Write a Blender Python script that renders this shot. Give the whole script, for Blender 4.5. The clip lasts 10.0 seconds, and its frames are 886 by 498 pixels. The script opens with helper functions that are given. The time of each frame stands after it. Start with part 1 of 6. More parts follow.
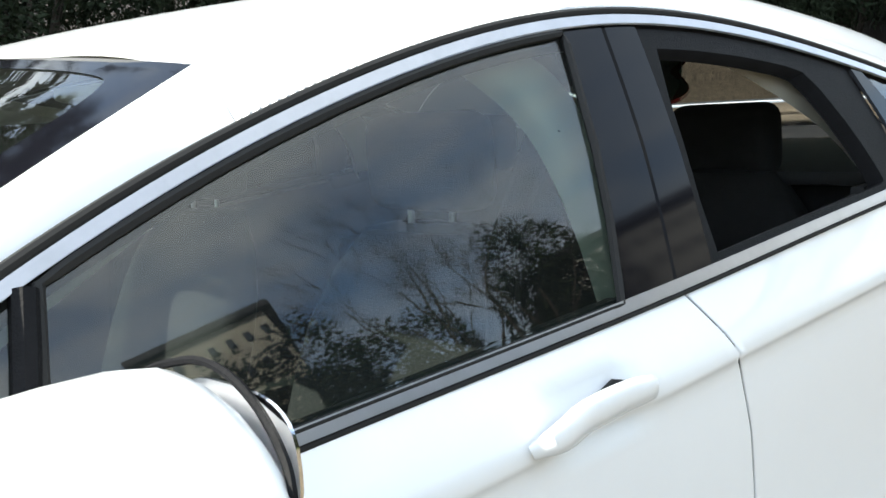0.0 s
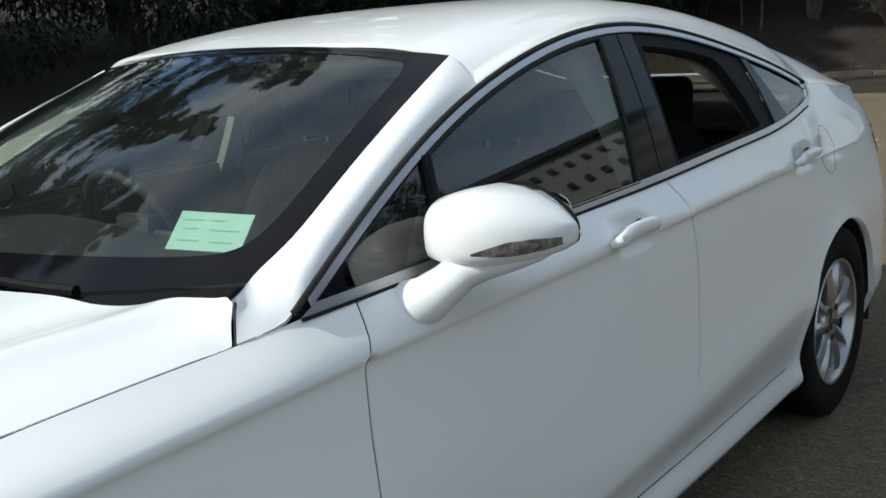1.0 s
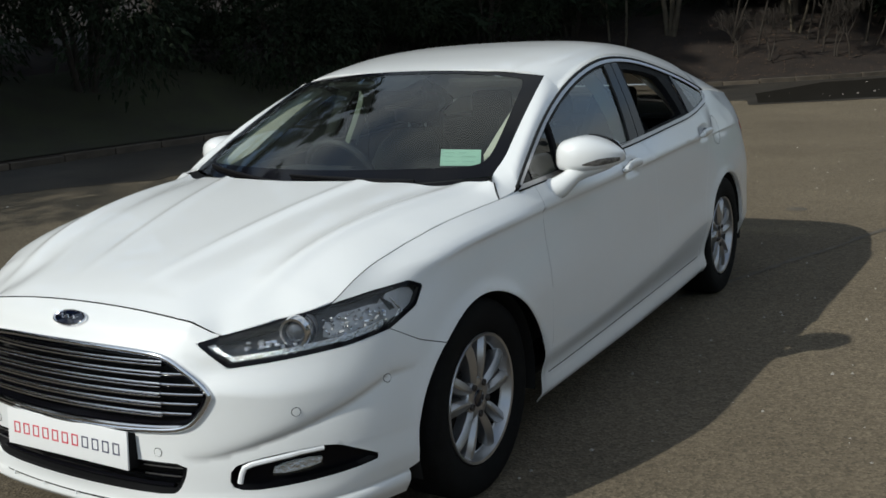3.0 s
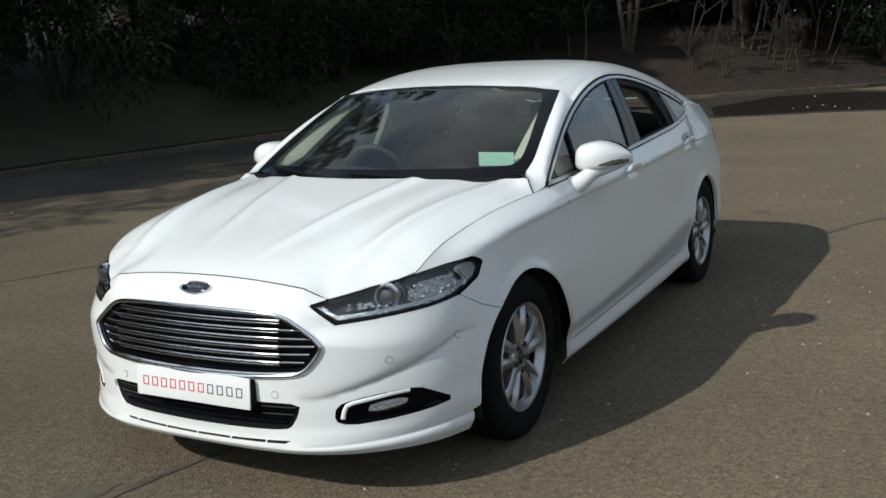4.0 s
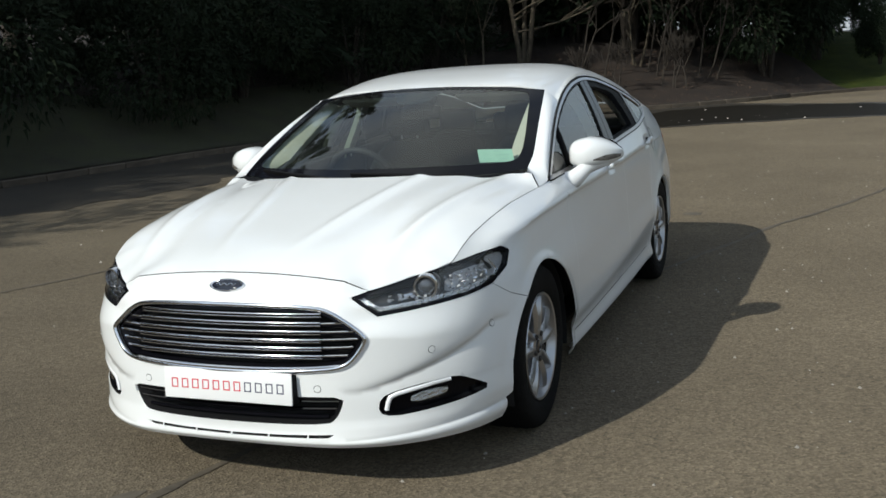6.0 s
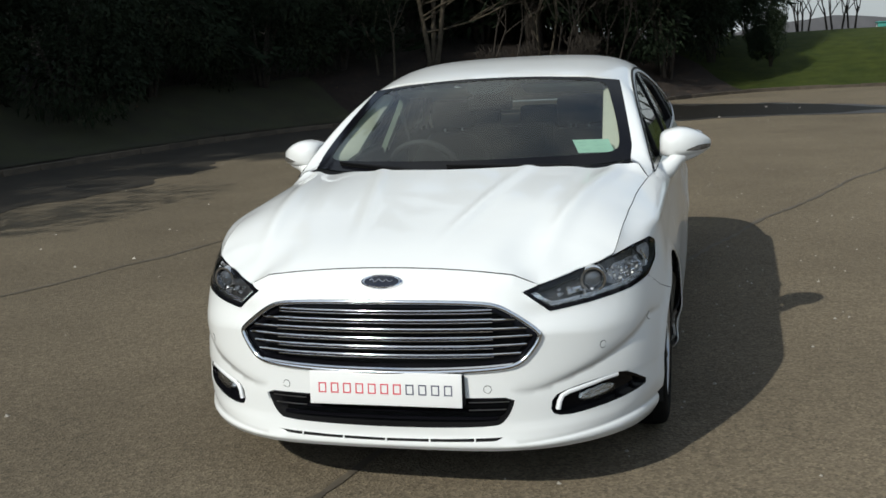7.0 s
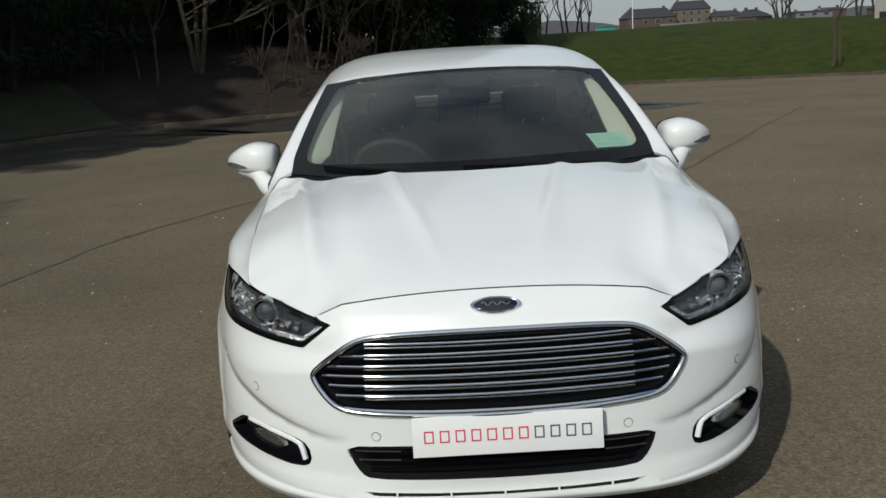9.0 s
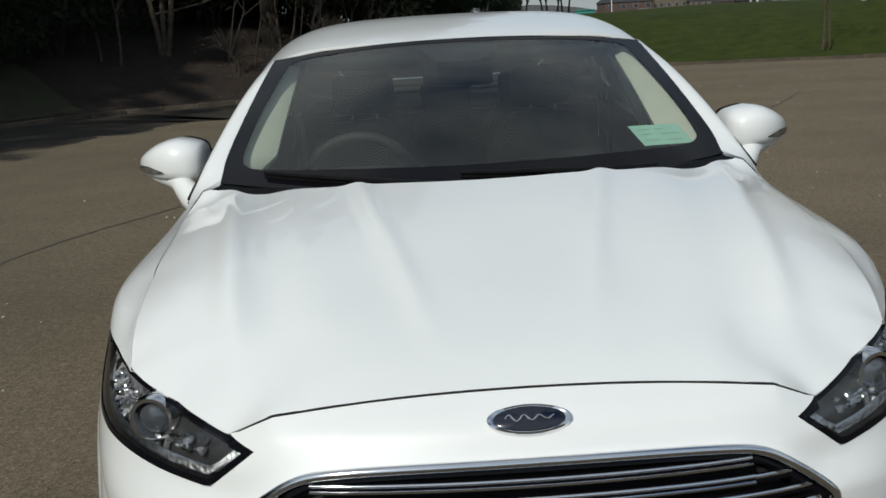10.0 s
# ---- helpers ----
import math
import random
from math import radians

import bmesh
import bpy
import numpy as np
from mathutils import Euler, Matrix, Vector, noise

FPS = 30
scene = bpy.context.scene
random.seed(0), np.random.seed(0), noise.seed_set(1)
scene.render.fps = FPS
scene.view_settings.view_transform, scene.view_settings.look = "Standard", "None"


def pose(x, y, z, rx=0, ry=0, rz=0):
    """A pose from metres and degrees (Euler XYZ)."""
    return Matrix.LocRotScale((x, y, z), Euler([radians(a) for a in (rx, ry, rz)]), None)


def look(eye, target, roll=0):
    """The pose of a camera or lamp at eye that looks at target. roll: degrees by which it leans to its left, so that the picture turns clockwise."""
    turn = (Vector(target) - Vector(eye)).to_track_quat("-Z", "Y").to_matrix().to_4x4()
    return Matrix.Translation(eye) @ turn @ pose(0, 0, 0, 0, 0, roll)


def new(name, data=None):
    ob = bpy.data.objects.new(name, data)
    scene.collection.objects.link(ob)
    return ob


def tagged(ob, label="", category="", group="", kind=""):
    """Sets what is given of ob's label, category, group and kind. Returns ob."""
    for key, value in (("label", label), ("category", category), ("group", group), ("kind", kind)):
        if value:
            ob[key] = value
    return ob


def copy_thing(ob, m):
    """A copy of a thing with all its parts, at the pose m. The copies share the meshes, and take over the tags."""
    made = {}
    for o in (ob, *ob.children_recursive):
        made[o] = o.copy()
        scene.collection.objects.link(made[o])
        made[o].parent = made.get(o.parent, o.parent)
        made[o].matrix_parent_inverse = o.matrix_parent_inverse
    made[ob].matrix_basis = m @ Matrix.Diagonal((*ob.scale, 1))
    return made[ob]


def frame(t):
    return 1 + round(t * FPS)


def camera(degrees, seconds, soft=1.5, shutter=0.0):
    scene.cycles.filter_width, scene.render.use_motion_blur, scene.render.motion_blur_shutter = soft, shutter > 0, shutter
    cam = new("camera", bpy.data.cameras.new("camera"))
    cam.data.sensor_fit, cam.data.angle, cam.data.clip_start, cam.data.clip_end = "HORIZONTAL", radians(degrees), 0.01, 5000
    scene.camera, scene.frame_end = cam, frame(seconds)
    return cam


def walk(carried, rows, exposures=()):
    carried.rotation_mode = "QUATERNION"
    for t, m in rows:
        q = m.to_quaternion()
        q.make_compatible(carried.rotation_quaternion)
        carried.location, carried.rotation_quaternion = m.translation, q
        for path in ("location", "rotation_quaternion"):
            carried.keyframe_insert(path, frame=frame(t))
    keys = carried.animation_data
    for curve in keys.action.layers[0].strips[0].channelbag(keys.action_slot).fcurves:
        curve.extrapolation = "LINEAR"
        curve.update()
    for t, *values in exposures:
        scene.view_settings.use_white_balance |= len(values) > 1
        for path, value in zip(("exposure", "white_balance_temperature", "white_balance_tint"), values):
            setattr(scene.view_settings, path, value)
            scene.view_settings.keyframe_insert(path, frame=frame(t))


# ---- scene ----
cam = camera(47.7, 10.0, soft=1.6)
PATH = [
    (0, (1.562, 0.581, 1.288), (0.112, 1.92, 0.962), -4.7),
    (0.5, (1.74, 0.024, 1.337), (0.427, 1.484, 0.957), -4.1),
    (1, (1.932, -0.55, 1.365), (0.698, 0.969, 0.952), -3.4),
    (1.5, (2.09, -1.161, 1.392), (0.914, 0.404, 0.983), -3.7),
    (2, (2.253, -1.69, 1.45), (1.124, -0.092, 1.033), -3.3),
    (2.5, (2.349, -2.223, 1.457), (1.277, -0.587, 1.042), -3.2),
    (3, (2.415, -2.707, 1.49), (1.398, -1.034, 1.084), -3.2),
    (4.3, (2.442, -3.606, 1.539), (1.527, -1.868, 1.163), -3.0),
    (4.5, (2.445, -3.644, 1.53), (1.544, -1.896, 1.163), -3.2),
    (5, (2.436, -3.656, 1.512), (1.55, -1.898, 1.161), -3.4),
    (5.2, (2.414, -3.655, 1.52), (1.537, -1.893, 1.164), -3.1),
    (6.3, (1.719, -3.801, 1.45), (1.053, -1.95, 1.091), -3.4),
    (6.5, (1.516, -3.818, 1.464), (0.89, -1.954, 1.098), -3.1),
    (7, (1.032, -3.903, 1.452), (0.523, -2.003, 1.088), -3.1),
    (7.5, (0.555, -3.919, 1.453), (0.236, -1.98, 1.083), -3.1),
    (8, (0.21, -3.857, 1.47), (0.073, -1.898, 1.089), -3.2),
    (8.5, (-0.061, -3.807, 1.467), (-0.101, -1.844, 1.085), -3.2),
    (9, (-0.129, -3.506, 1.443), (-0.133, -1.543, 1.058), -3.3),
    (9.5, (-0.125, -2.987, 1.452), (-0.103, -1.026, 1.058), -3.4),
    (10, (-0.154, -2.39, 1.379), (-0.116, -0.434, 0.963), -3.3),
]
EXPOSURE = [(t, e, k, 3) for t, e, k in ((0.0, 1.98, 6800), (0.5, 1.25, 6550), (1.0, 0.42, 6500), (1.5, -0.06, 6450), (2.0, -0.20, 6450), (2.5, -0.32, 6500), (3.0, -0.10, 6500), (4.5, 0.13, 6500), (5.0, 0.20, 6500), (6.5, 0.18, 6500), (7.5, -0.11, 6600), (8.0, -0.16, 6600), (8.5, -0.12, 6600), (9.0, -0.30, 6600), (9.5, -0.38, 6550), (10.0, -0.33, 6550))]
walk(cam, [(t, look(eye, target, roll)) for t, eye, target, roll in PATH], EXPOSURE)

# ---- light ----
SUN = Vector((-0.65, -1.27, 1.06)).normalized()
world = bpy.data.worlds.new("sky")
scene.world = world
world.use_nodes = True
wn, wl = world.node_tree.nodes, world.node_tree.links
sky = wn.new("ShaderNodeTexSky")
sky.sky_type, sky.sun_disc = "NISHITA", False
sky.sun_elevation = math.asin(SUN.z)
sky.sun_rotation = math.atan2(SUN.x, SUN.y)
sky.air_density, sky.dust_density, sky.ozone_density = 1.0, 0.4, 2.5
# broken white cloud over the blue
tc = wn.new("ShaderNodeTexCoord")
cmap = wn.new("ShaderNodeMapping")
cmap.inputs["Scale"].default_value = (1.0, 1.0, 2.6)
cn = wn.new("ShaderNodeTexNoise")
cn.inputs["Scale"].default_value, cn.inputs["Detail"].default_value, cn.inputs["Roughness"].default_value = 1.9, 7, 0.58
cr = wn.new("ShaderNodeValToRGB")
cr.color_ramp.elements[0].position, cr.color_ramp.elements[1].position = 0.36, 0.62
cmix = wn.new("ShaderNodeMixRGB")
cmix.inputs["Color2"].default_value = (5.2, 5.35, 5.5, 1)
cm = wn.new("ShaderNodeMath")
cm.operation = "MULTIPLY"
cm.inputs[1].default_value = 0.85
wl.new(tc.outputs["Generated"], cmap.inputs["Vector"])
wl.new(cmap.outputs["Vector"], cn.inputs["Vector"])
wl.new(cn.outputs["Fac"], cr.inputs["Fac"])
wl.new(cr.outputs["Color"], cm.inputs[0])
wl.new(cm.outputs["Value"], cmix.inputs["Fac"])
wl.new(sky.outputs["Color"], cmix.inputs["Color1"])
haze, hz, hx = wn.new("ShaderNodeMixRGB"), wn.new("ShaderNodeMapRange"), wn.new("ShaderNodeSeparateXYZ")
haze.inputs["Color2"].default_value = (2.9, 3.1, 3.5, 1)
hz.inputs["From Min"].default_value, hz.inputs["From Max"].default_value = 0.03, 0.30
hz.inputs["To Min"].default_value, hz.inputs["To Max"].default_value = 0.9, 0.0
wl.new(tc.outputs["Generated"], hx.inputs["Vector"])
wl.new(hx.outputs["Z"], hz.inputs["Value"])
wl.new(hz.outputs["Result"], haze.inputs["Fac"])
wl.new(cmix.outputs["Color"], haze.inputs["Color1"])
wl.new(haze.outputs["Color"], wn["Background"].inputs["Color"])
wn["Background"].inputs["Strength"].default_value = 0.137
sun_data = bpy.data.lights.new("sun", "SUN")
sun_data.energy, sun_data.angle, sun_data.color = 3.35, radians(0.6), (1.0, 0.955, 0.90)
sun_ob = new("sun", sun_data)
sun_ob.matrix_world = look(SUN * 60, (0, 0, 0))

# ---- materials ----
def mat(name, color, rough=0.5, metal=0.0, coat=0.0, var=0.0, scale=8.0, bump=0.0, bscale=60.0, spec=0.5, second=None, obrand=0.0):
    """A principled material with mottling at two scales and fine relief."""
    m = bpy.data.materials.new(name)
    m.use_nodes = True
    n, l = m.node_tree.nodes, m.node_tree.links
    b = n["Principled BSDF"]
    b.inputs["Base Color"].default_value = (*color, 1)
    b.inputs["Roughness"].default_value, b.inputs["Metallic"].default_value = rough, metal
    b.inputs["Coat Weight"].default_value, b.inputs["Coat Roughness"].default_value = coat, 0.03
    b.inputs["Specular IOR Level"].default_value = spec
    geo = n.new("ShaderNodeTexCoord")
    if var > 0:
        a = n.new("ShaderNodeTexNoise")
        a.inputs["Scale"].default_value, a.inputs["Detail"].default_value, a.inputs["Roughness"].default_value = scale, 8, 0.65
        l.new(geo.outputs["Object"], a.inputs["Vector"])
        r = n.new("ShaderNodeValToRGB")
        e = r.color_ramp.elements
        e[0].position, e[1].position = 0.3, 0.72
        c0 = second if second else tuple(c * (1 - var) for c in color)
        c1 = color if second else tuple(min(1, c * (1 + var * 0.7)) for c in color)
        e[0].color, e[1].color = (*c0, 1), (*c1, 1)
        l.new(a.outputs["Fac"], r.inputs["Fac"])
        out = r.outputs["Color"]
        if obrand > 0:
            oi = n.new("ShaderNodeObjectInfo")
            hs = n.new("ShaderNodeHueSaturation")
            mr = n.new("ShaderNodeMapRange")
            mr.inputs["To Min"].default_value, mr.inputs["To Max"].default_value = 1 - obrand, 1 + obrand
            l.new(oi.outputs["Random"], mr.inputs["Value"])
            l.new(mr.outputs["Result"], hs.inputs["Value"])
            l.new(out, hs.inputs["Color"])
            out = hs.outputs["Color"]
        l.new(out, b.inputs["Base Color"])
    if bump > 0:
        g = n.new("ShaderNodeTexNoise")
        g.inputs["Scale"].default_value, g.inputs["Detail"].default_value = bscale, 6
        l.new(geo.outputs["Object"], g.inputs["Vector"])
        bp = n.new("ShaderNodeBump")
        bp.inputs["Strength"].default_value, bp.inputs["Distance"].default_value = min(1, bump), 0.02
        l.new(g.outputs["Fac"], bp.inputs["Height"])
        l.new(bp.outputs["Normal"], b.inputs["Normal"])
    return m


def glass(name, tint, gloss=1.0, base=0.045, dust=0.0):
    """A pane: a tinted see-through body under a surface reflection that grows towards grazing angles."""
    m = bpy.data.materials.new(name)
    m.use_nodes = True
    n, l = m.node_tree.nodes, m.node_tree.links
    n.remove(n["Principled BSDF"])
    t = n.new("ShaderNodeBsdfTransparent")
    t.inputs["Color"].default_value = (*tint, 1)
    g = n.new("ShaderNodeBsdfGlossy")
    g.inputs["Roughness"].default_value = 0.004
    lw = n.new("ShaderNodeLayerWeight")
    lw.inputs["Blend"].default_value = 0.5
    p = n.new("ShaderNodeMath")
    p.operation = "POWER"
    p.inputs[1].default_value = 4.2
    ma = n.new("ShaderNodeMath")
    ma.operation = "MULTIPLY_ADD"
    ma.inputs[1].default_value, ma.inputs[2].default_value = 0.9 * gloss, base * gloss
    mx = n.new("ShaderNodeMixShader")
    film, dm = n.new("ShaderNodeBsdfDiffuse"), n.new("ShaderNodeMixShader")  # a film of road dust
    film.inputs["Color"].default_value = (0.62, 0.66, 0.62, 1)
    tx, dn, dr = n.new("ShaderNodeTexCoord"), n.new("ShaderNodeTexNoise"), n.new("ShaderNodeMapRange")
    dn.inputs["Scale"].default_value, dn.inputs["Detail"].default_value = 3.5, 6
    dr.inputs["From Min"].default_value, dr.inputs["From Max"].default_value = 0.3, 0.7
    dr.inputs["To Min"].default_value, dr.inputs["To Max"].default_value = dust * 0.5, dust * 1.5
    l.new(tx.outputs["Object"], dn.inputs["Vector"])
    l.new(dn.outputs["Fac"], dr.inputs["Value"])
    l.new(dr.outputs["Result"], dm.inputs["Fac"])
    l.new(t.outputs[0], dm.inputs[1])
    l.new(film.outputs[0], dm.inputs[2])
    l.new(lw.outputs["Facing"], p.inputs[0])
    l.new(p.outputs[0], ma.inputs[0])
    l.new(ma.outputs[0], mx.inputs["Fac"])
    l.new(dm.outputs[0], mx.inputs[1])
    l.new(g.outputs[0], mx.inputs[2])
    l.new(mx.outputs[0], n["Material Output"].inputs["Surface"])
    return m


WHITE = mat("white_paint", (0.80, 0.81, 0.81), 0.38, coat=0.8, var=0.02, scale=3.0)
GAP = mat("gap_black", (0.006, 0.006, 0.006), 0.8)
BLACK = mat("black_plastic", (0.006, 0.006, 0.007), 0.6, spec=0.12, var=0.3, scale=30, bump=0.15, bscale=300)
GLOSS = mat("gloss_black", (0.005, 0.005, 0.007), 0.07, spec=0.14, coat=0.0, var=0.2, scale=4)
CHROME = mat("chrome", (0.78, 0.78, 0.80), 0.09, metal=1.0, var=0.04, scale=20)
SATIN = mat("satin_chrome", (0.46, 0.46, 0.48), 0.30, metal=1.0, var=0.08, scale=25)
ALLOY = mat("alloy_silver", (0.44, 0.44, 0.45), 0.30, metal=0.85, var=0.08, scale=18)
RUBBER = mat("tyre_rubber", (0.008, 0.008, 0.008), 0.8, spec=0.12, var=0.35, scale=25, bump=0.3, bscale=220)
IRON = mat("brake_iron", (0.10, 0.09, 0.085), 0.5, metal=0.7, var=0.3, scale=30)
FABRIC = mat("seat_cloth", (0.013, 0.013, 0.014), 0.9, var=0.25, scale=40, bump=0.3, bscale=400)
DASH = mat("dash_plastic", (0.020, 0.020, 0.022), 0.6, var=0.2, scale=30, bump=0.2, bscale=350)
TRIM = mat("pale_trim", (0.62, 0.60, 0.52), 0.85, var=0.05, scale=20, bump=0.1, bscale=300)
PAPER = mat("green_paper", (0.42, 0.66, 0.55), 0.8, var=0.06, scale=14)
INK = mat("faint_ink", (0.32, 0.50, 0.43), 0.8)
PLATE = mat("plate_white", (0.80, 0.80, 0.80), 0.35, var=0.02, scale=9)
RED = mat("red_print", (0.62, 0.05, 0.08), 0.5)
NAVY = mat("navy_print", (0.07, 0.07, 0.12), 0.5)
BADGE = mat("badge_blue", (0.002, 0.004, 0.014), 0.12, coat=1.0)
SILVER = mat("lamp_silver", (0.80, 0.80, 0.81), 0.22, metal=1.0, var=0.1, scale=60, bump=0.5, bscale=110)
LAMPBLACK = mat("lamp_black", (0.055, 0.055, 0.058), 0.28, metal=0.3, var=0.3, scale=30)
TAILRED = mat("tail_red", (0.30, 0.008, 0.010), 0.15, coat=1.0, var=0.2, scale=20)
SMOKE = mat("smoked_reflector", (0.48, 0.48, 0.49), 0.30, metal=0.7, var=0.3, scale=30)
LED = mat("lamp_strip", (0.85, 0.86, 0.88), 0.25, coat=1.0)
GLASS = glass("tinted_glass", (0.42, 0.50, 0.465), base=0.085, dust=0.012)
SCREEN = glass("windscreen_glass", (0.60, 0.68, 0.64), base=0.06, dust=0.012)
DARKGLASS = glass("privacy_glass", (0.045, 0.058, 0.050), gloss=0.6, base=0.06)
PROJECTOR = mat("projector_glass", (0.06, 0.065, 0.075), 0.03, spec=1.0, coat=1.0, var=0.3, scale=12)
LAMPGREY = mat("lamp_grey", (0.52, 0.52, 0.53), 0.30, metal=0.2, var=0.15, scale=30)
LENS = glass("lamp_lens", (0.93, 0.94, 0.95), gloss=1.0, base=0.045, dust=0.012)
mat_indicator = mat("indicator_lens", (0.16, 0.15, 0.14), 0.2, coat=0.6, var=0.9, scale=55, bump=0.4, bscale=90)

import collections
from mathutils.geometry import delaunay_2d_cdt as mathutils_cdt

# ---- tools ----
def spline(knots, values):
    """A natural cubic through the knots; returns a function of an array."""
    k, v = np.array(knots, float), np.array(values, float)
    n, h = len(k), np.diff(k)
    a, r = np.eye(n), np.zeros(n)
    for i in range(1, n - 1):
        a[i, i - 1:i + 2] = h[i - 1], 2 * (h[i - 1] + h[i]), h[i]
        r[i] = 6 * ((v[i + 1] - v[i]) / h[i] - (v[i] - v[i - 1]) / h[i - 1])
    m = np.linalg.solve(a, r)

    def f(x):
        x = np.asarray(x, float)
        i = np.clip(np.searchsorted(k, x) - 1, 0, n - 2)
        p, q, w = k[i + 1] - x, x - k[i], h[i]
        return (m[i] * p ** 3 + m[i + 1] * q ** 3) / (6 * w) + (v[i] / w - m[i] * w / 6) * p + (v[i + 1] / w - m[i + 1] * w / 6) * q
    return f


def gentle(knots, values, level=False):
    """A monotone cubic (no overshoot) through the knots; level starts it flat."""
    k, v = np.array(knots, float), np.array(values, float)
    h = np.diff(k)
    s = np.diff(v) / h
    m = np.zeros(len(k))
    for i in range(1, len(k) - 1):
        if s[i - 1] * s[i] > 0:
            w1, w2 = 2 * h[i] + h[i - 1], h[i] + 2 * h[i - 1]
            m[i] = (w1 + w2) / (w1 / s[i - 1] + w2 / s[i])
    m[0], m[-1] = 0.0 if level else s[0], s[-1]

    def f(x):
        x = np.asarray(x, float)
        i = np.clip(np.searchsorted(k, x, side="right") - 1, 0, len(k) - 2)
        t = (x - k[i]) / h[i]
        return ((1 + 2 * t) * (1 - t) ** 2 * v[i] + t * (1 - t) ** 2 * h[i] * m[i]
                + t * t * (3 - 2 * t) * v[i + 1] + t * t * (t - 1) * h[i] * m[i + 1])
    return f


def rowwise(kn, va, x):
    """Monotone cubic with knots of its own for each row."""
    h = np.diff(kn, axis=1)
    s = np.diff(va, axis=1) / h
    m = np.zeros_like(va)
    w1, w2 = 2 * h[:, 1:] + h[:, :-1], h[:, 1:] + 2 * h[:, :-1]
    same = s[:, 1:] * s[:, :-1] > 0
    with np.errstate(divide="ignore", invalid="ignore"):
        mid = (w1 + w2) / (w1 / s[:, :-1] + w2 / s[:, 1:])
    m[:, 1:-1] = np.where(same, mid, 0)
    m[:, 0], m[:, -1] = s[:, 0], s[:, -1]
    i = np.clip((x[:, None] >= kn).sum(1) - 1, 0, kn.shape[1] - 2)
    r = np.arange(len(x))
    hh = h[r, i]
    t = (x - kn[r, i]) / hh
    return ((1 + 2 * t) * (1 - t) ** 2 * va[r, i] + t * (1 - t) ** 2 * hh * m[r, i]
            + t * t * (3 - 2 * t) * va[r, i + 1] + t * t * (t - 1) * hh * m[r, i + 1])


def densify(pts, step, closed=True):
    out = []
    pts = [np.array(p, float) for p in pts]
    for a, b in zip(pts, pts[1:] + pts[:1] if closed else pts[1:]):
        n = max(1, int(np.ceil(np.linalg.norm(b - a) / step)))
        out += [a + (b - a) * i / n for i in range(n)]
    return out if closed else out + [pts[-1]]


def rounded(pts, times=2, closed=True):
    """Cuts the corners of an outline."""
    pts = [np.array(p, float) for p in pts]
    for _ in range(times):
        res = [] if closed else [pts[0]]
        for a, b in zip(pts, pts[1:] + pts[:1] if closed else pts[1:]):
            res += [a * 0.75 + b * 0.25, a * 0.25 + b * 0.75]
        pts = res if closed else res + [pts[-1]]
    return pts


def inside(p, poly):
    """Which of the points lie in the outline."""
    q = np.array(poly)
    x, y = p[:, 0], p[:, 1]
    res = np.zeros(len(p), bool)
    for (x0, y0), (x1, y1) in zip(q, np.roll(q, -1, 0)):
        if y0 != y1:
            res ^= ((y0 > y) != (y1 > y)) & (x < (x1 - x0) * (y - y0) / (y1 - y0) + x0)
    return res


def from_edges(p, segs):
    """Distance of points from a set of segments."""
    d = np.full(len(p), 9.0)
    for a, b in segs:
        ab = b - a
        t = np.clip(((p - a) @ ab) / max(ab @ ab, 1e-12), 0, 1)
        d = np.minimum(d, np.linalg.norm(p - a - t[:, None] * ab, axis=1))
    return d


def empty(name, label, category, group="", kind="", at=(0, 0, 0)):
    ob = new(name)
    ob.location = at
    ob.empty_display_size = 0.1
    return tagged(ob, label, category, group, kind)


def mesh_object(name, verts, faces, material, parent=None, label="", smooth=True, normals=None):
    me = bpy.data.meshes.new(name)
    me.from_pydata([tuple(map(float, v)) for v in verts], [], faces)
    me.materials.append(material)
    if smooth:
        me.shade_smooth()
    if normals is not None:
        me.normals_split_custom_set_from_vertices([tuple(map(float, n)) for n in normals])
    ob = new(name, me)
    ob.parent = parent
    return tagged(ob, label)


def part(name, bm, material, parent=None, label="", smooth=True, angle=40):
    me = bpy.data.meshes.new(name)
    bmesh.ops.recalc_face_normals(bm, faces=bm.faces)
    if smooth:
        for e in bm.edges:
            if len(e.link_faces) == 2 and e.calc_face_angle(0) > radians(angle):
                e.smooth = False
        for f in bm.faces:
            f.smooth = True
    bm.to_mesh(me)
    bm.free()
    me.materials.append(material)
    ob = new(name, me)
    ob.parent = parent
    return tagged(ob, label)


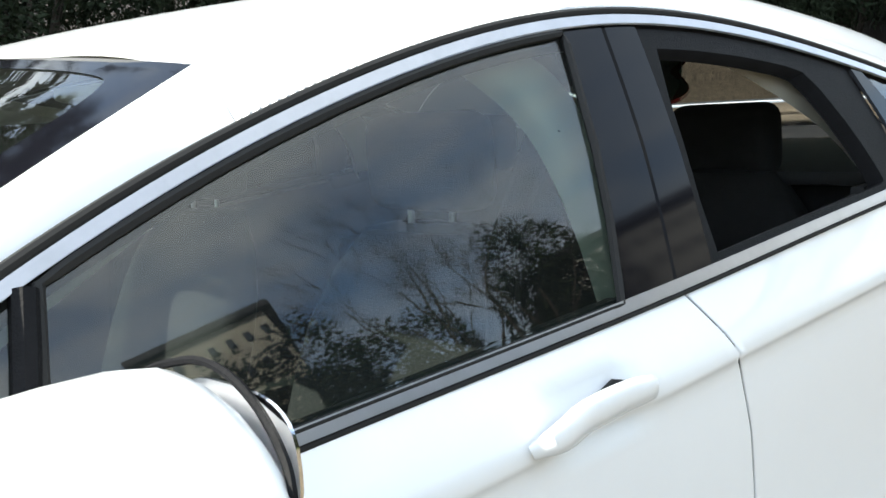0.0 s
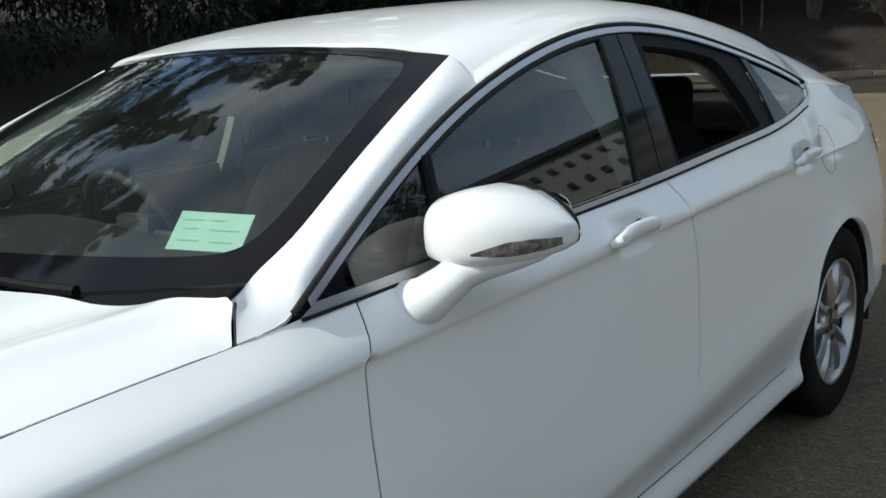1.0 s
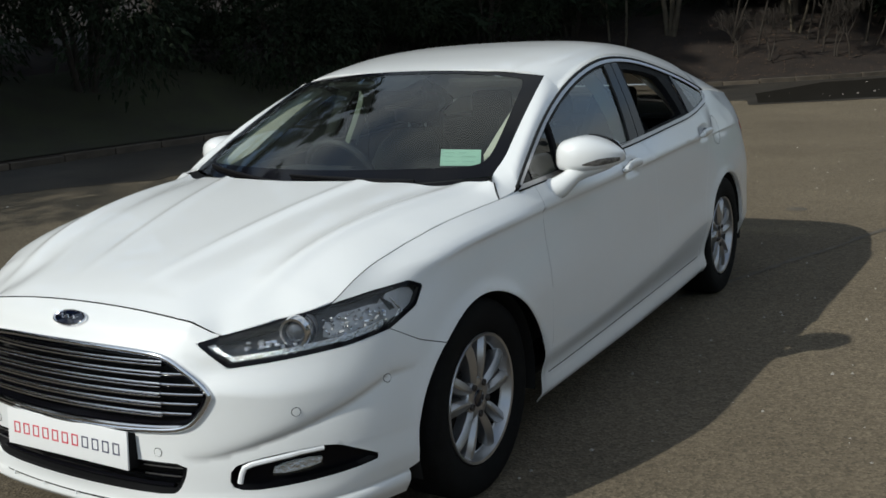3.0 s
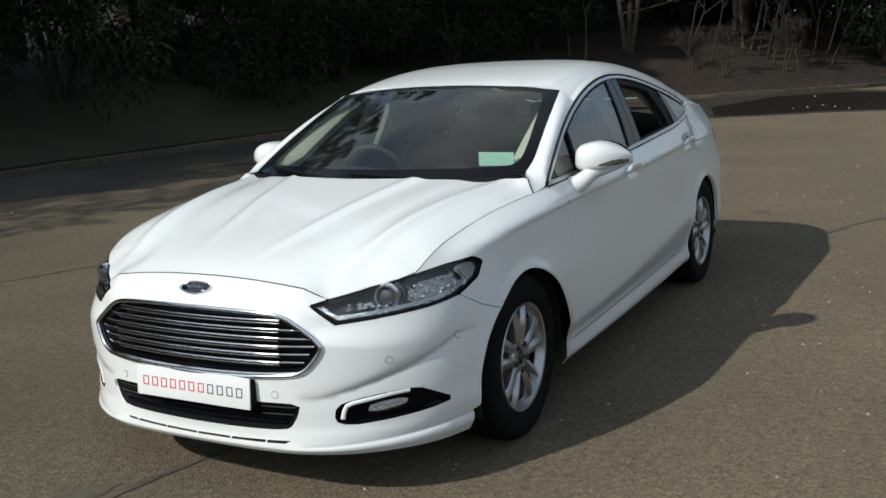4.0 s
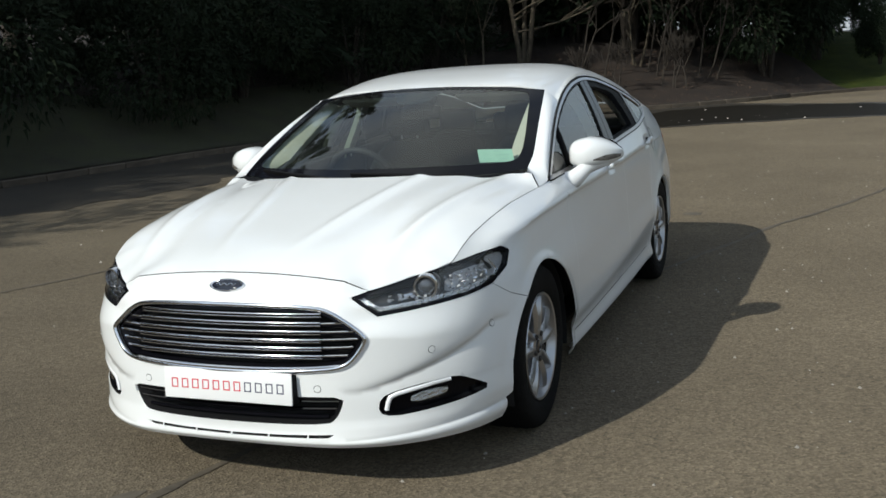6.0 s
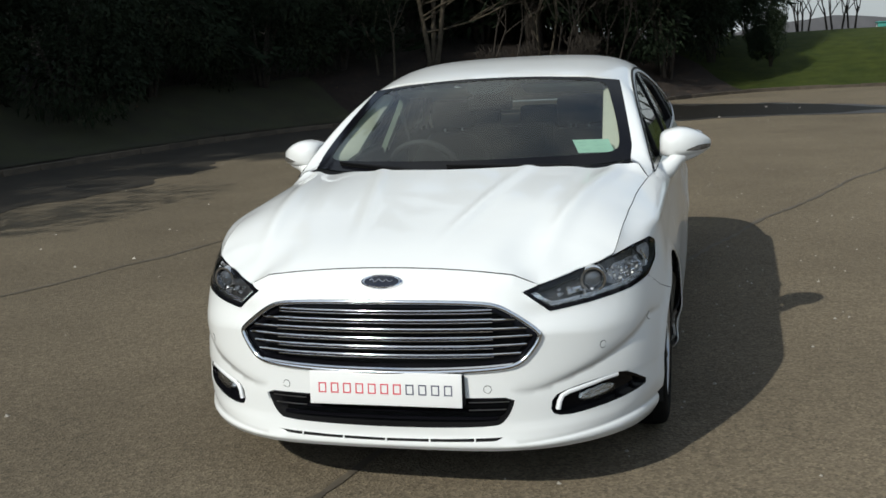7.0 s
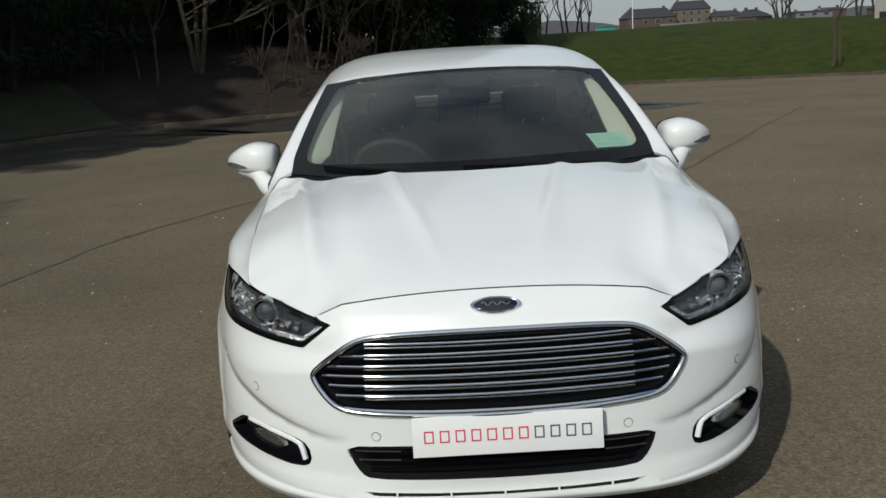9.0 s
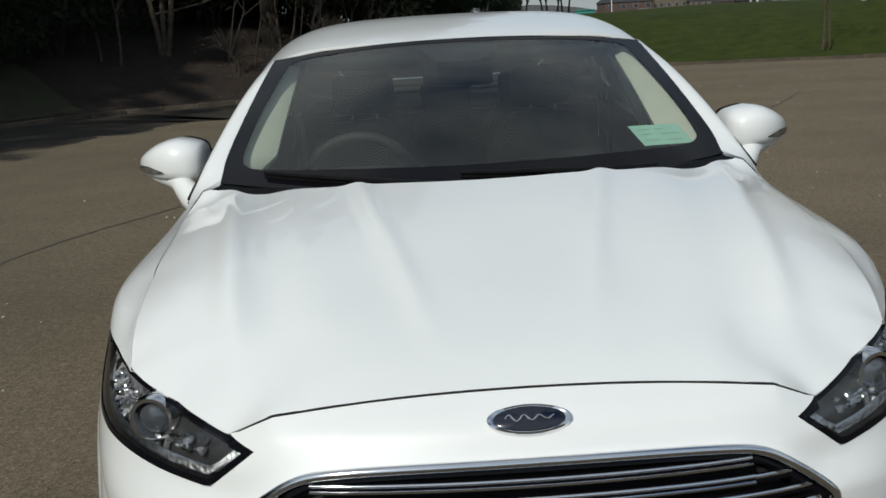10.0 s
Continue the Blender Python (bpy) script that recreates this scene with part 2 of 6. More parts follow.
def skin(name, outline, fmap, material, parent, holes=(), step=0.03, edge=0.012, flange=0.014, sx=1, shift=0.0, label="", flip=False, rows=None):
    """A panel: the part of a curved surface inside an outline, with holes, and with its edges folded in."""
    rows = crease_levels if fmap is body else rows
    loops = [densify(outline, edge)] + [densify(h, edge) for h in holes]
    segs, allp, cons = [], [], []
    for lp in loops:
        s = len(allp)
        allp += lp
        cons += [(s + i, s + (i + 1) % len(lp)) for i in range(len(lp))]
        segs += [(lp[i], lp[(i + 1) % len(lp)]) for i in range(len(lp))]
    o = np.array(loops[0])
    lo, hi = o.min(0), o.max(0)
    gx, gy = np.meshgrid(np.arange(lo[0] + step / 2, hi[0], step), np.arange(lo[1] + step / 2, hi[1], step))
    g = np.stack([gx.ravel(), gy.ravel()], 1)
    if rows is not None:  # let the points follow the creases
        g = []
        for a in np.arange(lo[0] + step / 2, hi[0], step):
            lv = rows(a)
            for b0, b1 in zip(lv, lv[1:]):
                n = max(1, int(round((b1 - b0) / step)))
                g += [(a, b0 + (b1 - b0) * i / n) for i in range(n)]
        g = np.array(g)
    keep = inside(g, loops[0])
    for h in loops[1:]:
        keep &= ~inside(g, h)
    g = g[keep]
    if len(g):
        g = g[from_edges(g, segs) > step * (0.45 if rows is None else 0.3)]
    pts = [Vector(p) for p in allp] + [Vector(p) for p in g]
    v2, e2, f2, *_ = mathutils_cdt(pts, cons, [], 0, 1e-6)
    v2 = np.array([tuple(v) for v in v2])
    cen = np.array([v2[list(f)].mean(0) for f in f2])
    ok = inside(cen, loops[0])
    for h in loops[1:]:
        ok &= ~inside(cen, h)
    faces = [tuple(f) for f, k in zip(f2, ok) if k]
    p = fmap(v2)
    e = 1e-3
    nn = np.cross(fmap(v2 + [e, 0]) - p, fmap(v2 + [0, e]) - p)
    nn /= np.linalg.norm(nn, axis=1)[:, None] + 1e-12
    if flip:
        nn = -nn
        faces = [f[::-1] for f in faces]
    p = p + nn * shift
    verts, normals = list(p), list(nn)
    if flange > 0:
        count = collections.Counter()
        for f in faces:
            for a, b in zip(f, f[1:] + f[:1]):
                count[(a, b)] += 1
        rim = [k for k in count if (k[1], k[0]) not in count]
        twin = {}
        for a, b in rim:
            for i in (a, b):
                if i not in twin:
                    twin[i] = (len(verts), len(verts) + 1)
                    verts += [p[i], p[i] - nn[i] * flange]
                    normals += [nn[i], nn[i]]
        for a, b in rim:
            faces.append((b, a, twin[a][1], twin[b][1]))
    verts = np.array(verts)
    normals = np.array(normals)
    used = sorted({i for f in faces for i in f})
    remap = {u: i for i, u in enumerate(used)}
    faces = [tuple(remap[i] for i in f) for f in faces]
    verts, normals = verts[used], normals[used]
    if sx < 0:
        verts[:, 0] *= -1
        normals[:, 0] *= -1
        faces = [f[::-1] for f in faces]
    return mesh_object(name, verts, faces, material, parent, label, True, normals)


def tube(name, path, radius, material, parent=None, closed=False, sides=8, label="", flat=1.0, up=(0, 0, 1)):
    """A bar swept along a path; flat squeezes it across `up`."""
    path = [Vector(p) for p in path]
    n = len(path)
    bm = bmesh.new()
    rings = []
    for i, p in enumerate(path):
        a = path[(i - 1) % n] if closed or i > 0 else path[i]
        b = path[(i + 1) % n] if closed or i < n - 1 else path[i]
        d = (b - a).normalized()
        s = d.cross(Vector(up))
        s = s.normalized() if s.length > 1e-6 else d.orthogonal().normalized()
        u = s.cross(d).normalized()
        r = radius[i] if isinstance(radius, (list, tuple)) else radius
        rings.append([bm.verts.new(p + (s * math.cos(w) * flat + u * math.sin(w)) * r) for w in (2 * math.pi * (j + 0.5) / sides for j in range(sides))])
    for i in range(n if closed else n - 1):
        r0, r1 = rings[i], rings[(i + 1) % n]
        for j in range(sides):
            bm.faces.new((r0[j], r0[(j + 1) % sides], r1[(j + 1) % sides], r1[j]))
    if not closed:
        bm.faces.new(rings[0][::-1])
        bm.faces.new(rings[-1])
    return part(name, bm, material, parent, label)


def lathe(profile, axis="x", steps=48, at=(0, 0, 0)):
    """A turned form: profile of (along, radius)."""
    bm = bmesh.new()
    rows = []
    for a, r in profile:
        row = []
        for i in range(steps):
            w = 2 * math.pi * i / steps
            c, s = r * math.cos(w), r * math.sin(w)
            v = (a, c, s) if axis == "x" else ((c, a, s) if axis == "y" else (c, s, a))
            row.append(bm.verts.new(Vector(v) + Vector(at)))
        rows.append(row)
    for r0, r1 in zip(rows, rows[1:]):
        for i in range(steps):
            j = (i + 1) % steps
            bm.faces.new((r0[i], r0[j], r1[j], r1[i]))
    return bm


def box(size, at=(0, 0, 0), bevel=0.0, turn=None, segments=2):
    bm = bmesh.new()
    bmesh.ops.create_cube(bm, size=1)
    bmesh.ops.scale(bm, vec=size, verts=bm.verts)
    if bevel:
        bmesh.ops.bevel(bm, geom=bm.edges[:], offset=bevel, segments=segments, profile=0.6, affect="EDGES")
    m = Matrix.Translation(at) @ (turn if turn else Matrix())
    bmesh.ops.transform(bm, matrix=m, verts=bm.verts)
    return bm


def joined(*parts):
    """One bmesh out of several."""
    res = bmesh.new()
    for b in parts:
        me = bpy.data.meshes.new("joined")
        b.to_mesh(me)
        b.free()
        res.from_mesh(me)
        bpy.data.meshes.remove(me)
    return res

# ---- the car: facing -y, front axle at y = 0, wheelbase 2.85 m ----
PLAN = [(-0.25, -0.905), (0, -0.919), (0.25, -0.905), (0.45, -0.866), (0.60, -0.790), (0.72, -0.680), (0.80, -0.550), (0.855, -0.400), (0.897, -0.250),
        (0.918, 0.0), (0.925, 0.5), (0.926, 1.6), (0.918, 2.45), (0.912, 2.85), (0.885, 3.30), (0.82, 3.62), (0.68, 3.80), (0.40, 3.88), (0, 3.91), (-0.4, 3.88)]
_p = np.array(PLAN)
_t = np.concatenate([[0], np.cumsum(np.linalg.norm(np.diff(_p, axis=0), axis=1))])
_t -= _t[1]
PX, PY = spline(_t, _p[:, 0]), spline(_t, _p[:, 1])
_q = np.linspace(0, _t[-2], 4000)
_qx, _qy = PX(_q), PY(_q)


def Q(y):
    """Way along the plan outline, from the middle of the nose, at which it reaches y."""
    return float(np.interp(y, _qy, _q))


def QX(x):
    """The same for x, on the nose."""
    n = int(np.argmax(_qx > 0.90))
    return float(math.copysign(np.interp(abs(x), _qx[:n], _q[:n]), x))


STATIONS = [-0.919, -0.873, -0.84, -0.705, -0.457, -0.27, 0.0, 0.5, 1.6, 2.45, 2.62, 2.85, 3.4, 3.8, 3.91]
_sq = [Q(y) for y in STATIONS]
LINES = [  # heights and offsets from the plan outline, from the sill up to the belt
    ([0.200, 0.197, 0.195, 0.190, 0.180, 0.180, 0.184, 0.188, 0.190, 0.204, 0.206, 0.200, 0.220, 0.240, 0.250], [-0.020, -0.010, -0.010, -0.012, -0.015, -0.020, -0.026, -0.042, -0.042, -0.042, -0.050, -0.050, -0.050, -0.050, -0.050]),
    ([0.225, 0.225, 0.225, 0.225, 0.230, 0.240, 0.250, 0.222, 0.228, 0.242, 0.270, 0.300, 0.320, 0.340, 0.350], [0.000, 0.012, 0.014, 0.010, 0.012, 0.004, -0.008, -0.018, -0.020, -0.020, -0.022, -0.010, -0.010, 0.000, 0.000]),
    ([0.262, 0.262, 0.262, 0.262, 0.275, 0.280, 0.284, 0.284, 0.298, 0.314, 0.316, 0.330, 0.350, 0.380, 0.390], [-0.008, 0.004, 0.006, 0.006, 0.014, 0.008, -0.004, -0.024, -0.031, -0.031, -0.028, -0.008, 0.000, 0.000, 0.000]),
    ([0.310, 0.305, 0.305, 0.305, 0.315, 0.320, 0.326, 0.302, 0.316, 0.332, 0.345, 0.365, 0.400, 0.430, 0.450], [-0.002, -0.002, -0.002, 0.000, 0.018, 0.010, 0.000, -0.022, -0.029, -0.029, -0.026, -0.010, 0.000, 0.000, 0.000]),
    ([0.384, 0.384, 0.384, 0.395, 0.395, 0.395, 0.392, 0.366, 0.416, 0.481, 0.485, 0.490, 0.490, 0.520, 0.550], [0.000, 0.000, 0.000, 0.002, 0.014, 0.009, -0.001, -0.001, 0.004, 0.004, 0.001, -0.001, 0.000, 0.000, 0.000]),
    ([0.392, 0.392, 0.392, 0.404, 0.404, 0.404, 0.400, 0.376, 0.426, 0.491, 0.495, 0.500, 0.500, 0.540, 0.560], [0.000, 0.000, 0.000, 0.004, 0.016, 0.009, 0.000, 0.000, 0.005, 0.005, 0.002, 0.000, 0.000, 0.000, 0.000]),
    ([0.560, 0.580, 0.580, 0.560, 0.570, 0.580, 0.580, 0.580, 0.600, 0.620, 0.620, 0.620, 0.620, 0.640, 0.650], [0.000, 0.000, 0.000, 0.006, 0.004, 0.002, -0.002, -0.006, -0.014, -0.014, -0.006, 0.000, 0.000, 0.000, 0.000]),
    ([0.690, 0.670, 0.650, 0.650, 0.660, 0.690, 0.735, 0.790, 0.822, 0.850, 0.852, 0.855, 0.865, 0.870, 0.870], [-0.032, -0.026, -0.030, -0.022, -0.008, -0.016, -0.034, -0.042, -0.030, -0.034, -0.035, -0.036, -0.042, -0.040, -0.040]),
    ([0.735, 0.715, 0.690, 0.708, 0.742, 0.788, 0.838, 0.858, 0.890, 0.912, 0.912, 0.895, 0.895, 0.900, 0.900], [-0.052, -0.044, -0.036, -0.040, -0.028, -0.043, -0.048, -0.049, -0.033, -0.038, -0.040, -0.044, -0.048, -0.050, -0.050]),
    ([0.748, 0.728, 0.702, 0.724, 0.774, 0.820, 0.854, 0.873, 0.906, 0.925, 0.927, 0.935, 0.945, 0.940, 0.940], [-0.060, -0.050, -0.041, -0.047, -0.043, -0.050, -0.049, -0.050, -0.033, -0.038, -0.043, -0.060, -0.062, -0.062, -0.062]),
    ([0.758, 0.738, 0.710, 0.740, 0.800, 0.840, 0.868, 0.886, 0.917, 0.940, 0.962, 1.010, 1.005, 0.990, 0.990], [-0.070, -0.055, -0.045, -0.060, -0.060, -0.060, -0.060, -0.056, -0.038, -0.043, -0.052, -0.084, -0.086, -0.085, -0.085]),
    ([0.795, 0.772, 0.740, 0.763, 0.812, 0.838, 0.885, 0.955, 0.995, 1.050, 1.068, 1.145, 1.092, 1.055, 1.050], [-0.130, -0.076, -0.066, -0.090, -0.100, -0.120, -0.140, -0.112, -0.093, -0.084, -0.093, -0.137, -0.135, -0.150, -0.150]),
]
_lz = [gentle(_sq, a, True) for a, _ in LINES]
_ld = [gentle(_sq, b, True) for _, b in LINES]
# shut line of the bonnet: a shallow bow to a kink, straight to the lamp, along its top, then back to the screen
KINK, LAMP_IN, LAMP_CORNER = 0.459, 0.552, 0.908
# the side of the bonnet, from the lamp to the foot of the windscreen pillar
SIDE_SHUT = [(.743, -.45, .836), (.752, -.33, .870), (.760, -.185, .894), (.769, -.03, .914), (.781, .15, .928), (.798, .35, .940), (.811, .45, .951)]
_feet = [(float(_q[k]), z, -float(np.hypot(_qx[k] - x, _qy[k] - y))) for x, y, z in SIDE_SHUT for k in [int(np.argmin(np.hypot(_qx - x, _qy - y)))]]
_behind = [i for i, y in enumerate(STATIONS) if y > .49]
_sk = [LAMP_CORNER] + [f[0] for f in _feet] + [_sq[i] for i in _behind]
_side_z = gentle(_sk, [.788] + [f[1] for f in _feet] + [LINES[-1][0][i] for i in _behind])
_side_d = gentle(_sk, [-.066] + [f[2] for f in _feet] + [LINES[-1][1][i] for i in _behind])


def shut_z(q):
    r = np.interp(q, [KINK, LAMP_IN, LAMP_CORNER, 1.04], [0.769, 0.733, 0.788, 0.788])
    r = np.where(q < KINK, 0.795 - 0.026 * (q / KINK) ** 2.2, r)
    return np.where(q > LAMP_CORNER, _side_z(q), r)


def shut_d(q):
    r = np.interp(q, [KINK, LAMP_IN, 0.731, LAMP_CORNER, 1.04], [-0.081, -0.069, -0.090, -0.066, -0.066])
    r = np.where(q < KINK, -0.125 + 0.044 * (q / KINK) ** 2, r)
    return np.where(q > LAMP_CORNER, _side_d(q), r)


_lz[-1], _ld[-1] = shut_z, shut_d
HANDLES = [(1.425, .912), (2.555, .938)]
FRONT_ARCH = 0.020
ARCHES = [(FRONT_ARCH, 0.312), (2.868, 0.312)]
ARCH_Y, ARCH_Z = 0.395, 0.376


def crease_levels(q):
    """Heights of the feature lines at one place along the outline."""
    lv = [float(f(np.array([abs(q)]))[0]) for f in _lz]
    if .44 < abs(q) < 1.14:
        zl = 0.405 + 0.16 * min(1, max(0, (abs(q) - 0.50) / 0.55)) ** 1.2
        zp = float(np.interp(abs(q), [.40, .60, 1.20], [.230, .238, .262]))
        lv = [z for z in lv if abs(z - zl) > .014 and abs(z - zp) > .008] + [zl, zl + .008, zl + .020, zp, zp - .006, zp + .010]
    if abs(q) > Q(-.28):
        zc = float(shoulder(PY(np.array([abs(q)])))[0])
        lv = [z for z in lv if z < zc - .055 or z > zc + .012] + [zc - .045, zc - .030, zc - .018, zc - .009, zc]
    return sorted(lv)


def shoulder(y):
    """Height of the crease that runs from the headlamp through the door handles to the tail."""
    return np.interp(y, [-.45, -.3, .05, .52, 1.15, 1.65, 2.2, 2.9, 3.4], [.80, .832, .858, .874, .893, .908, .921, .922, .915])


def body(p):
    """The outer skin: way along the plan outline and height, to a place."""
    q, z = np.abs(p[:, 0]), p[:, 1]
    sg = np.where(p[:, 0] < 0, -1.0, 1.0)
    kz = np.stack([f(q) for f in _lz], 1)
    kd = np.stack([f(q) for f in _ld], 1)
    d = rowwise(kz, kd, z)
    e = 1e-3
    tx, ty = PX(q + e) - PX(q - e), PY(q + e) - PY(q - e)
    ln = np.hypot(tx, ty)
    y0 = PY(q)
    for cy, cz in ARCHES:
        rr = np.hypot((y0 - cy) / ARCH_Y, (z - cz) / ARCH_Z)
        d = d + np.where(q > 0.9, 0.007 * np.exp(-((rr - 1) / 0.075) ** 2), 0)
    below = np.maximum(shoulder(y0) - z, 0)
    run = np.clip((y0 + .28) / .35, 0, 1) * np.clip((3.5 - y0) / .4, 0, 1) * (q > 0.9)
    d = d - 0.013 * run * (1 - np.exp(-below / 0.012)) * np.exp(-below / 0.055)
    for hy, hz in HANDLES:  # dishes behind the door handles
        d = d - 0.016 * np.exp(-((y0 - hy) / 0.080) ** 4 - ((z - hz) / 0.034) ** 4)
    # swage over the fog lamp
    xs = np.clip((q - 0.50) / 0.55, 0, 1)
    zl = 0.405 + 0.16 * xs ** 1.2
    along = np.sin(np.pi * np.clip((q - 0.42) / 0.74, 0, 1)) ** .7
    rise = z - zl
    d = d - 0.013 * along * np.where(rise > 0, np.exp(-np.abs(rise) / 0.014), np.exp(-np.abs(rise) / 0.060))
    # step over the lower lip
    lip = z - np.interp(q, [.40, .60, 1.20], [.230, .238, .262])
    d = d - 0.011 * np.sin(np.pi * np.clip((q - 0.36) / 0.95, 0, 1)) ** .6 * np.where(lip > 0, np.exp(-np.abs(lip) / 0.022), np.exp(-np.abs(lip) / 0.004))
    return np.stack([sg * (PX(q) + ty / ln * d), PY(q) - tx / ln * d, z], 1)


def top_line(q):
    """The upper edge of the skin: shut line of the bonnet, then the belt."""
    return float(_lz[-1](np.array([abs(q)]))[0])


def sill_line(q):
    return float(_lz[0](np.array([abs(q)]))[0])


def at_body(x_or_y, z, front=False, out=0.0):
    q = QX(x_or_y) if front else Q(x_or_y)
    a = np.array([[q, z]])
    p = body(a)[0]
    if out:
        n = np.cross(body(a + [1e-3, 0])[0] - p, body(a + [0, 1e-3])[0] - p)
        p = p + n / np.linalg.norm(n) * out
    return Vector(p)


def on_side(pts):
    return [(Q(y), z) for y, z in pts]


def on_nose(pts):
    return [(QX(x), z) for x, z in pts]


def arch(cy, a0, a1, n=32):
    return [(Q(cy + ARCH_Y * math.cos(radians(a0 + (a1 - a0) * i / n))), .312 + ARCH_Z * math.sin(radians(a0 + (a1 - a0) * i / n))) for i in range(n + 1)]


# greenhouse: side glass lies in one leaning plane
GN = np.array([0.8983, -0.0291, 0.4384])
G0 = float(GN @ np.array([0.814, 0.445, 0.956]))


def green(p):
    """Side glass: y and z to a place."""
    y, z = p[:, 0], p[:, 1]
    x = (G0 - GN[1] * y - GN[2] * z) / GN[0]
    h = np.clip((z - 0.95) / 0.42, 0, 1)
    return np.stack([x + 0.010 * np.sin(np.pi * h) - 0.05 * np.clip(y - 2.3, 0, 9) ** 2 * 0.9, y, z], 1)


def on_green(y, z, out=0.0):
    p = green(np.array([[y, z]]))[0]
    return Vector(p + GN * out)


DLO_TOP = spline([.445, .63, .92, 1.27, 1.744, 2.08, 2.40, 2.64, 2.76], [.956, 1.056, 1.190, 1.300, 1.368, 1.341, 1.268, 1.195, 1.150])
DLO_LOW = spline([.445, .60, 1.10, 1.665, 2.11, 2.50, 2.66], [.953, .957, .976, .998, 1.023, 1.053, 1.078])

# roof, rear glass and tail
ZC = gentle([0.9, 1.04, 1.30, 1.60, 1.90, 2.20, 2.60, 3.00, 3.40, 3.62, 3.75, 3.92], [1.305, 1.367, 1.420, 1.453, 1.466, 1.455, 1.400, 1.300, 1.175, 1.110, 1.090, 1.04])


def _rail(y):
    """Where the roof meets the side: x and z."""
    zt = DLO_TOP(np.minimum(y, 2.76)) + 0.012
    g = green(np.stack([np.minimum(y, 2.76), zt], 1))
    s = np.clip((y - 2.70) / 0.12, 0, 1)
    s = s * s * (3 - 2 * s)
    bx = np.interp(y, _qy, _qx) + np.interp(y, STATIONS, LINES[-1][1])
    bz = _lz[-1](np.array([Q(v) for v in y])) + 0.002
    return g[:, 0] * (1 - s) + bx * s, zt * (1 - s) + bz * s


def crown(p):
    """Roof and tail: fraction across (-1 to 1) and y, to a place."""
    u, y = p[:, 0], p[:, 1]
    xr, zr = _rail(y)
    a = np.clip(np.abs(u), 0, 1)
    z = zr + (ZC(y) - zr) * (0.32 * (1 - a ** 2.2) + 0.68 * (1 - a ** 7))
    return np.stack([u * xr, y, z], 1)


# windscreen: across (-1 to 1) and up (0 to 1)
def screen(p):
    u, v = p[:, 0], p[:, 1]
    a = np.abs(u)
    xb, xt = 0.735, 0.626
    lo = np.stack([u * xb, 0.215 + 0.25 * a ** 2.2, 0.985 + 0.020 * a ** 2], 1)
    hi = np.stack([u * xt, 1.040 + 0.081 * a ** 2.0, 1.367 - 0.041 * a ** 2.2], 1)
    b = lo * (1 - v)[:, None] + hi * v[:, None]
    b[:, 2] += 0.022 * np.sin(np.pi * np.clip(v, 0, 1)) * (1 - 0.5 * a ** 2)
    return b


# bonnet: plan x, y
HZ = spline([-0.95, -0.80, -0.70, -0.50, -0.25, 0.0, 0.2, 0.5], [.730, .797, .832, .884, .937, .984, 1.018, 1.062])
HC = gentle([-0.9, -0.80, -0.766, -0.66, -0.60, -0.549, -0.2, 0.35, 0.5], [.50, .50, .48, .40, .36, .31, .265, .250, .25])


def bonnet(p):
    x, y = p[:, 0], p[:, 1]
    a = np.abs(x)
    z = HZ(y) - HC(y) * a ** 4
    fade = np.clip((y + 0.72) / 0.35, 0, 1)
    xi = 0.175 + (y + 0.5) * 0.20
    z = z + 0.007 * fade * np.exp(-((a - xi) / 0.028) ** 2) - 0.010 * fade * (1 / (1 + np.exp(-(a - xi - 0.03) / 0.018))) * (1 - np.clip((a - xi) / 0.35, 0, 1))
    xo = 0.545 + (y + 0.45) * 0.155
    z = z + 0.012 * np.exp(-((a - xo) / 0.035) ** 2) * np.clip((y + 0.75) / 0.3, 0, 1) - 0.006 * np.exp(-((a - xo + 0.09) / 0.05) ** 2)
    return np.stack([x, y, z], 1)

def mirrored(pts, sx):
    return [Vector((sx * p.x, p.y, p.z)) for p in pts]


# ---- car panels ----
car = empty("car", "white four-door saloon car parked on the asphalt, rear side window down", "car")

HL = [(.461, -.816, .718), (.508, -.766, .733), (.565, -.712, .747), (.620, -.657, .761), (.734, -.552, .787), (.785, -.430, .800), (.822, -.305, .807), (.846, -.262, .785),
      (.852, -.310, .735), (.845, -.426, .692), (.800, -.56, .676), (.700, -.70, .665), (.600, -.77, .656), (.545, -.79, .651)]


def near_q(x, y):
    """The way along the outline nearest to a plan point."""
    return float(_q[np.argmin((_qx - x) ** 2 + (_qy - y) ** 2)])


HL_Q = [(near_q(x, y), min(z, top_line(near_q(x, y)) - .002)) for x, y, z in HL]
hl_out = rounded(densify(HL_Q, .03), 2)
SEAM = [(near_q(.845, -.426), .692), (near_q(.885, -.33), .635), (Q(FRONT_ARCH - .2505), .602)]
DOOR_F = on_side([(.586, .957), (.565, .90), (.545, .862), (.528, .75), (.510, .60), (.490, .45), (.478, .38), (.480, .33)])
DOOR_B = on_side([(1.668, .999), (1.700, .940), (1.722, .885), (1.727, .80), (1.715, .68), (1.690, .56), (1.640, .44), (1.612, .385), (1.605, .338)])
DOOR_R = on_side([(2.60, 1.062), (2.635, .98), (2.63, .90), (2.585, .78), (2.505, .66), (2.440, .56), (2.400, .47), (2.380, .40), (2.375, .352)])


def band(y0, y1, f, n=40):
    return [(Q(y0 + (y1 - y0) * i / n), f(Q(y0 + (y1 - y0) * i / n))) for i in range(n + 1)]


def door_floor(q):
    return float(_lz[2](np.array([q]))[0]) - 0.004


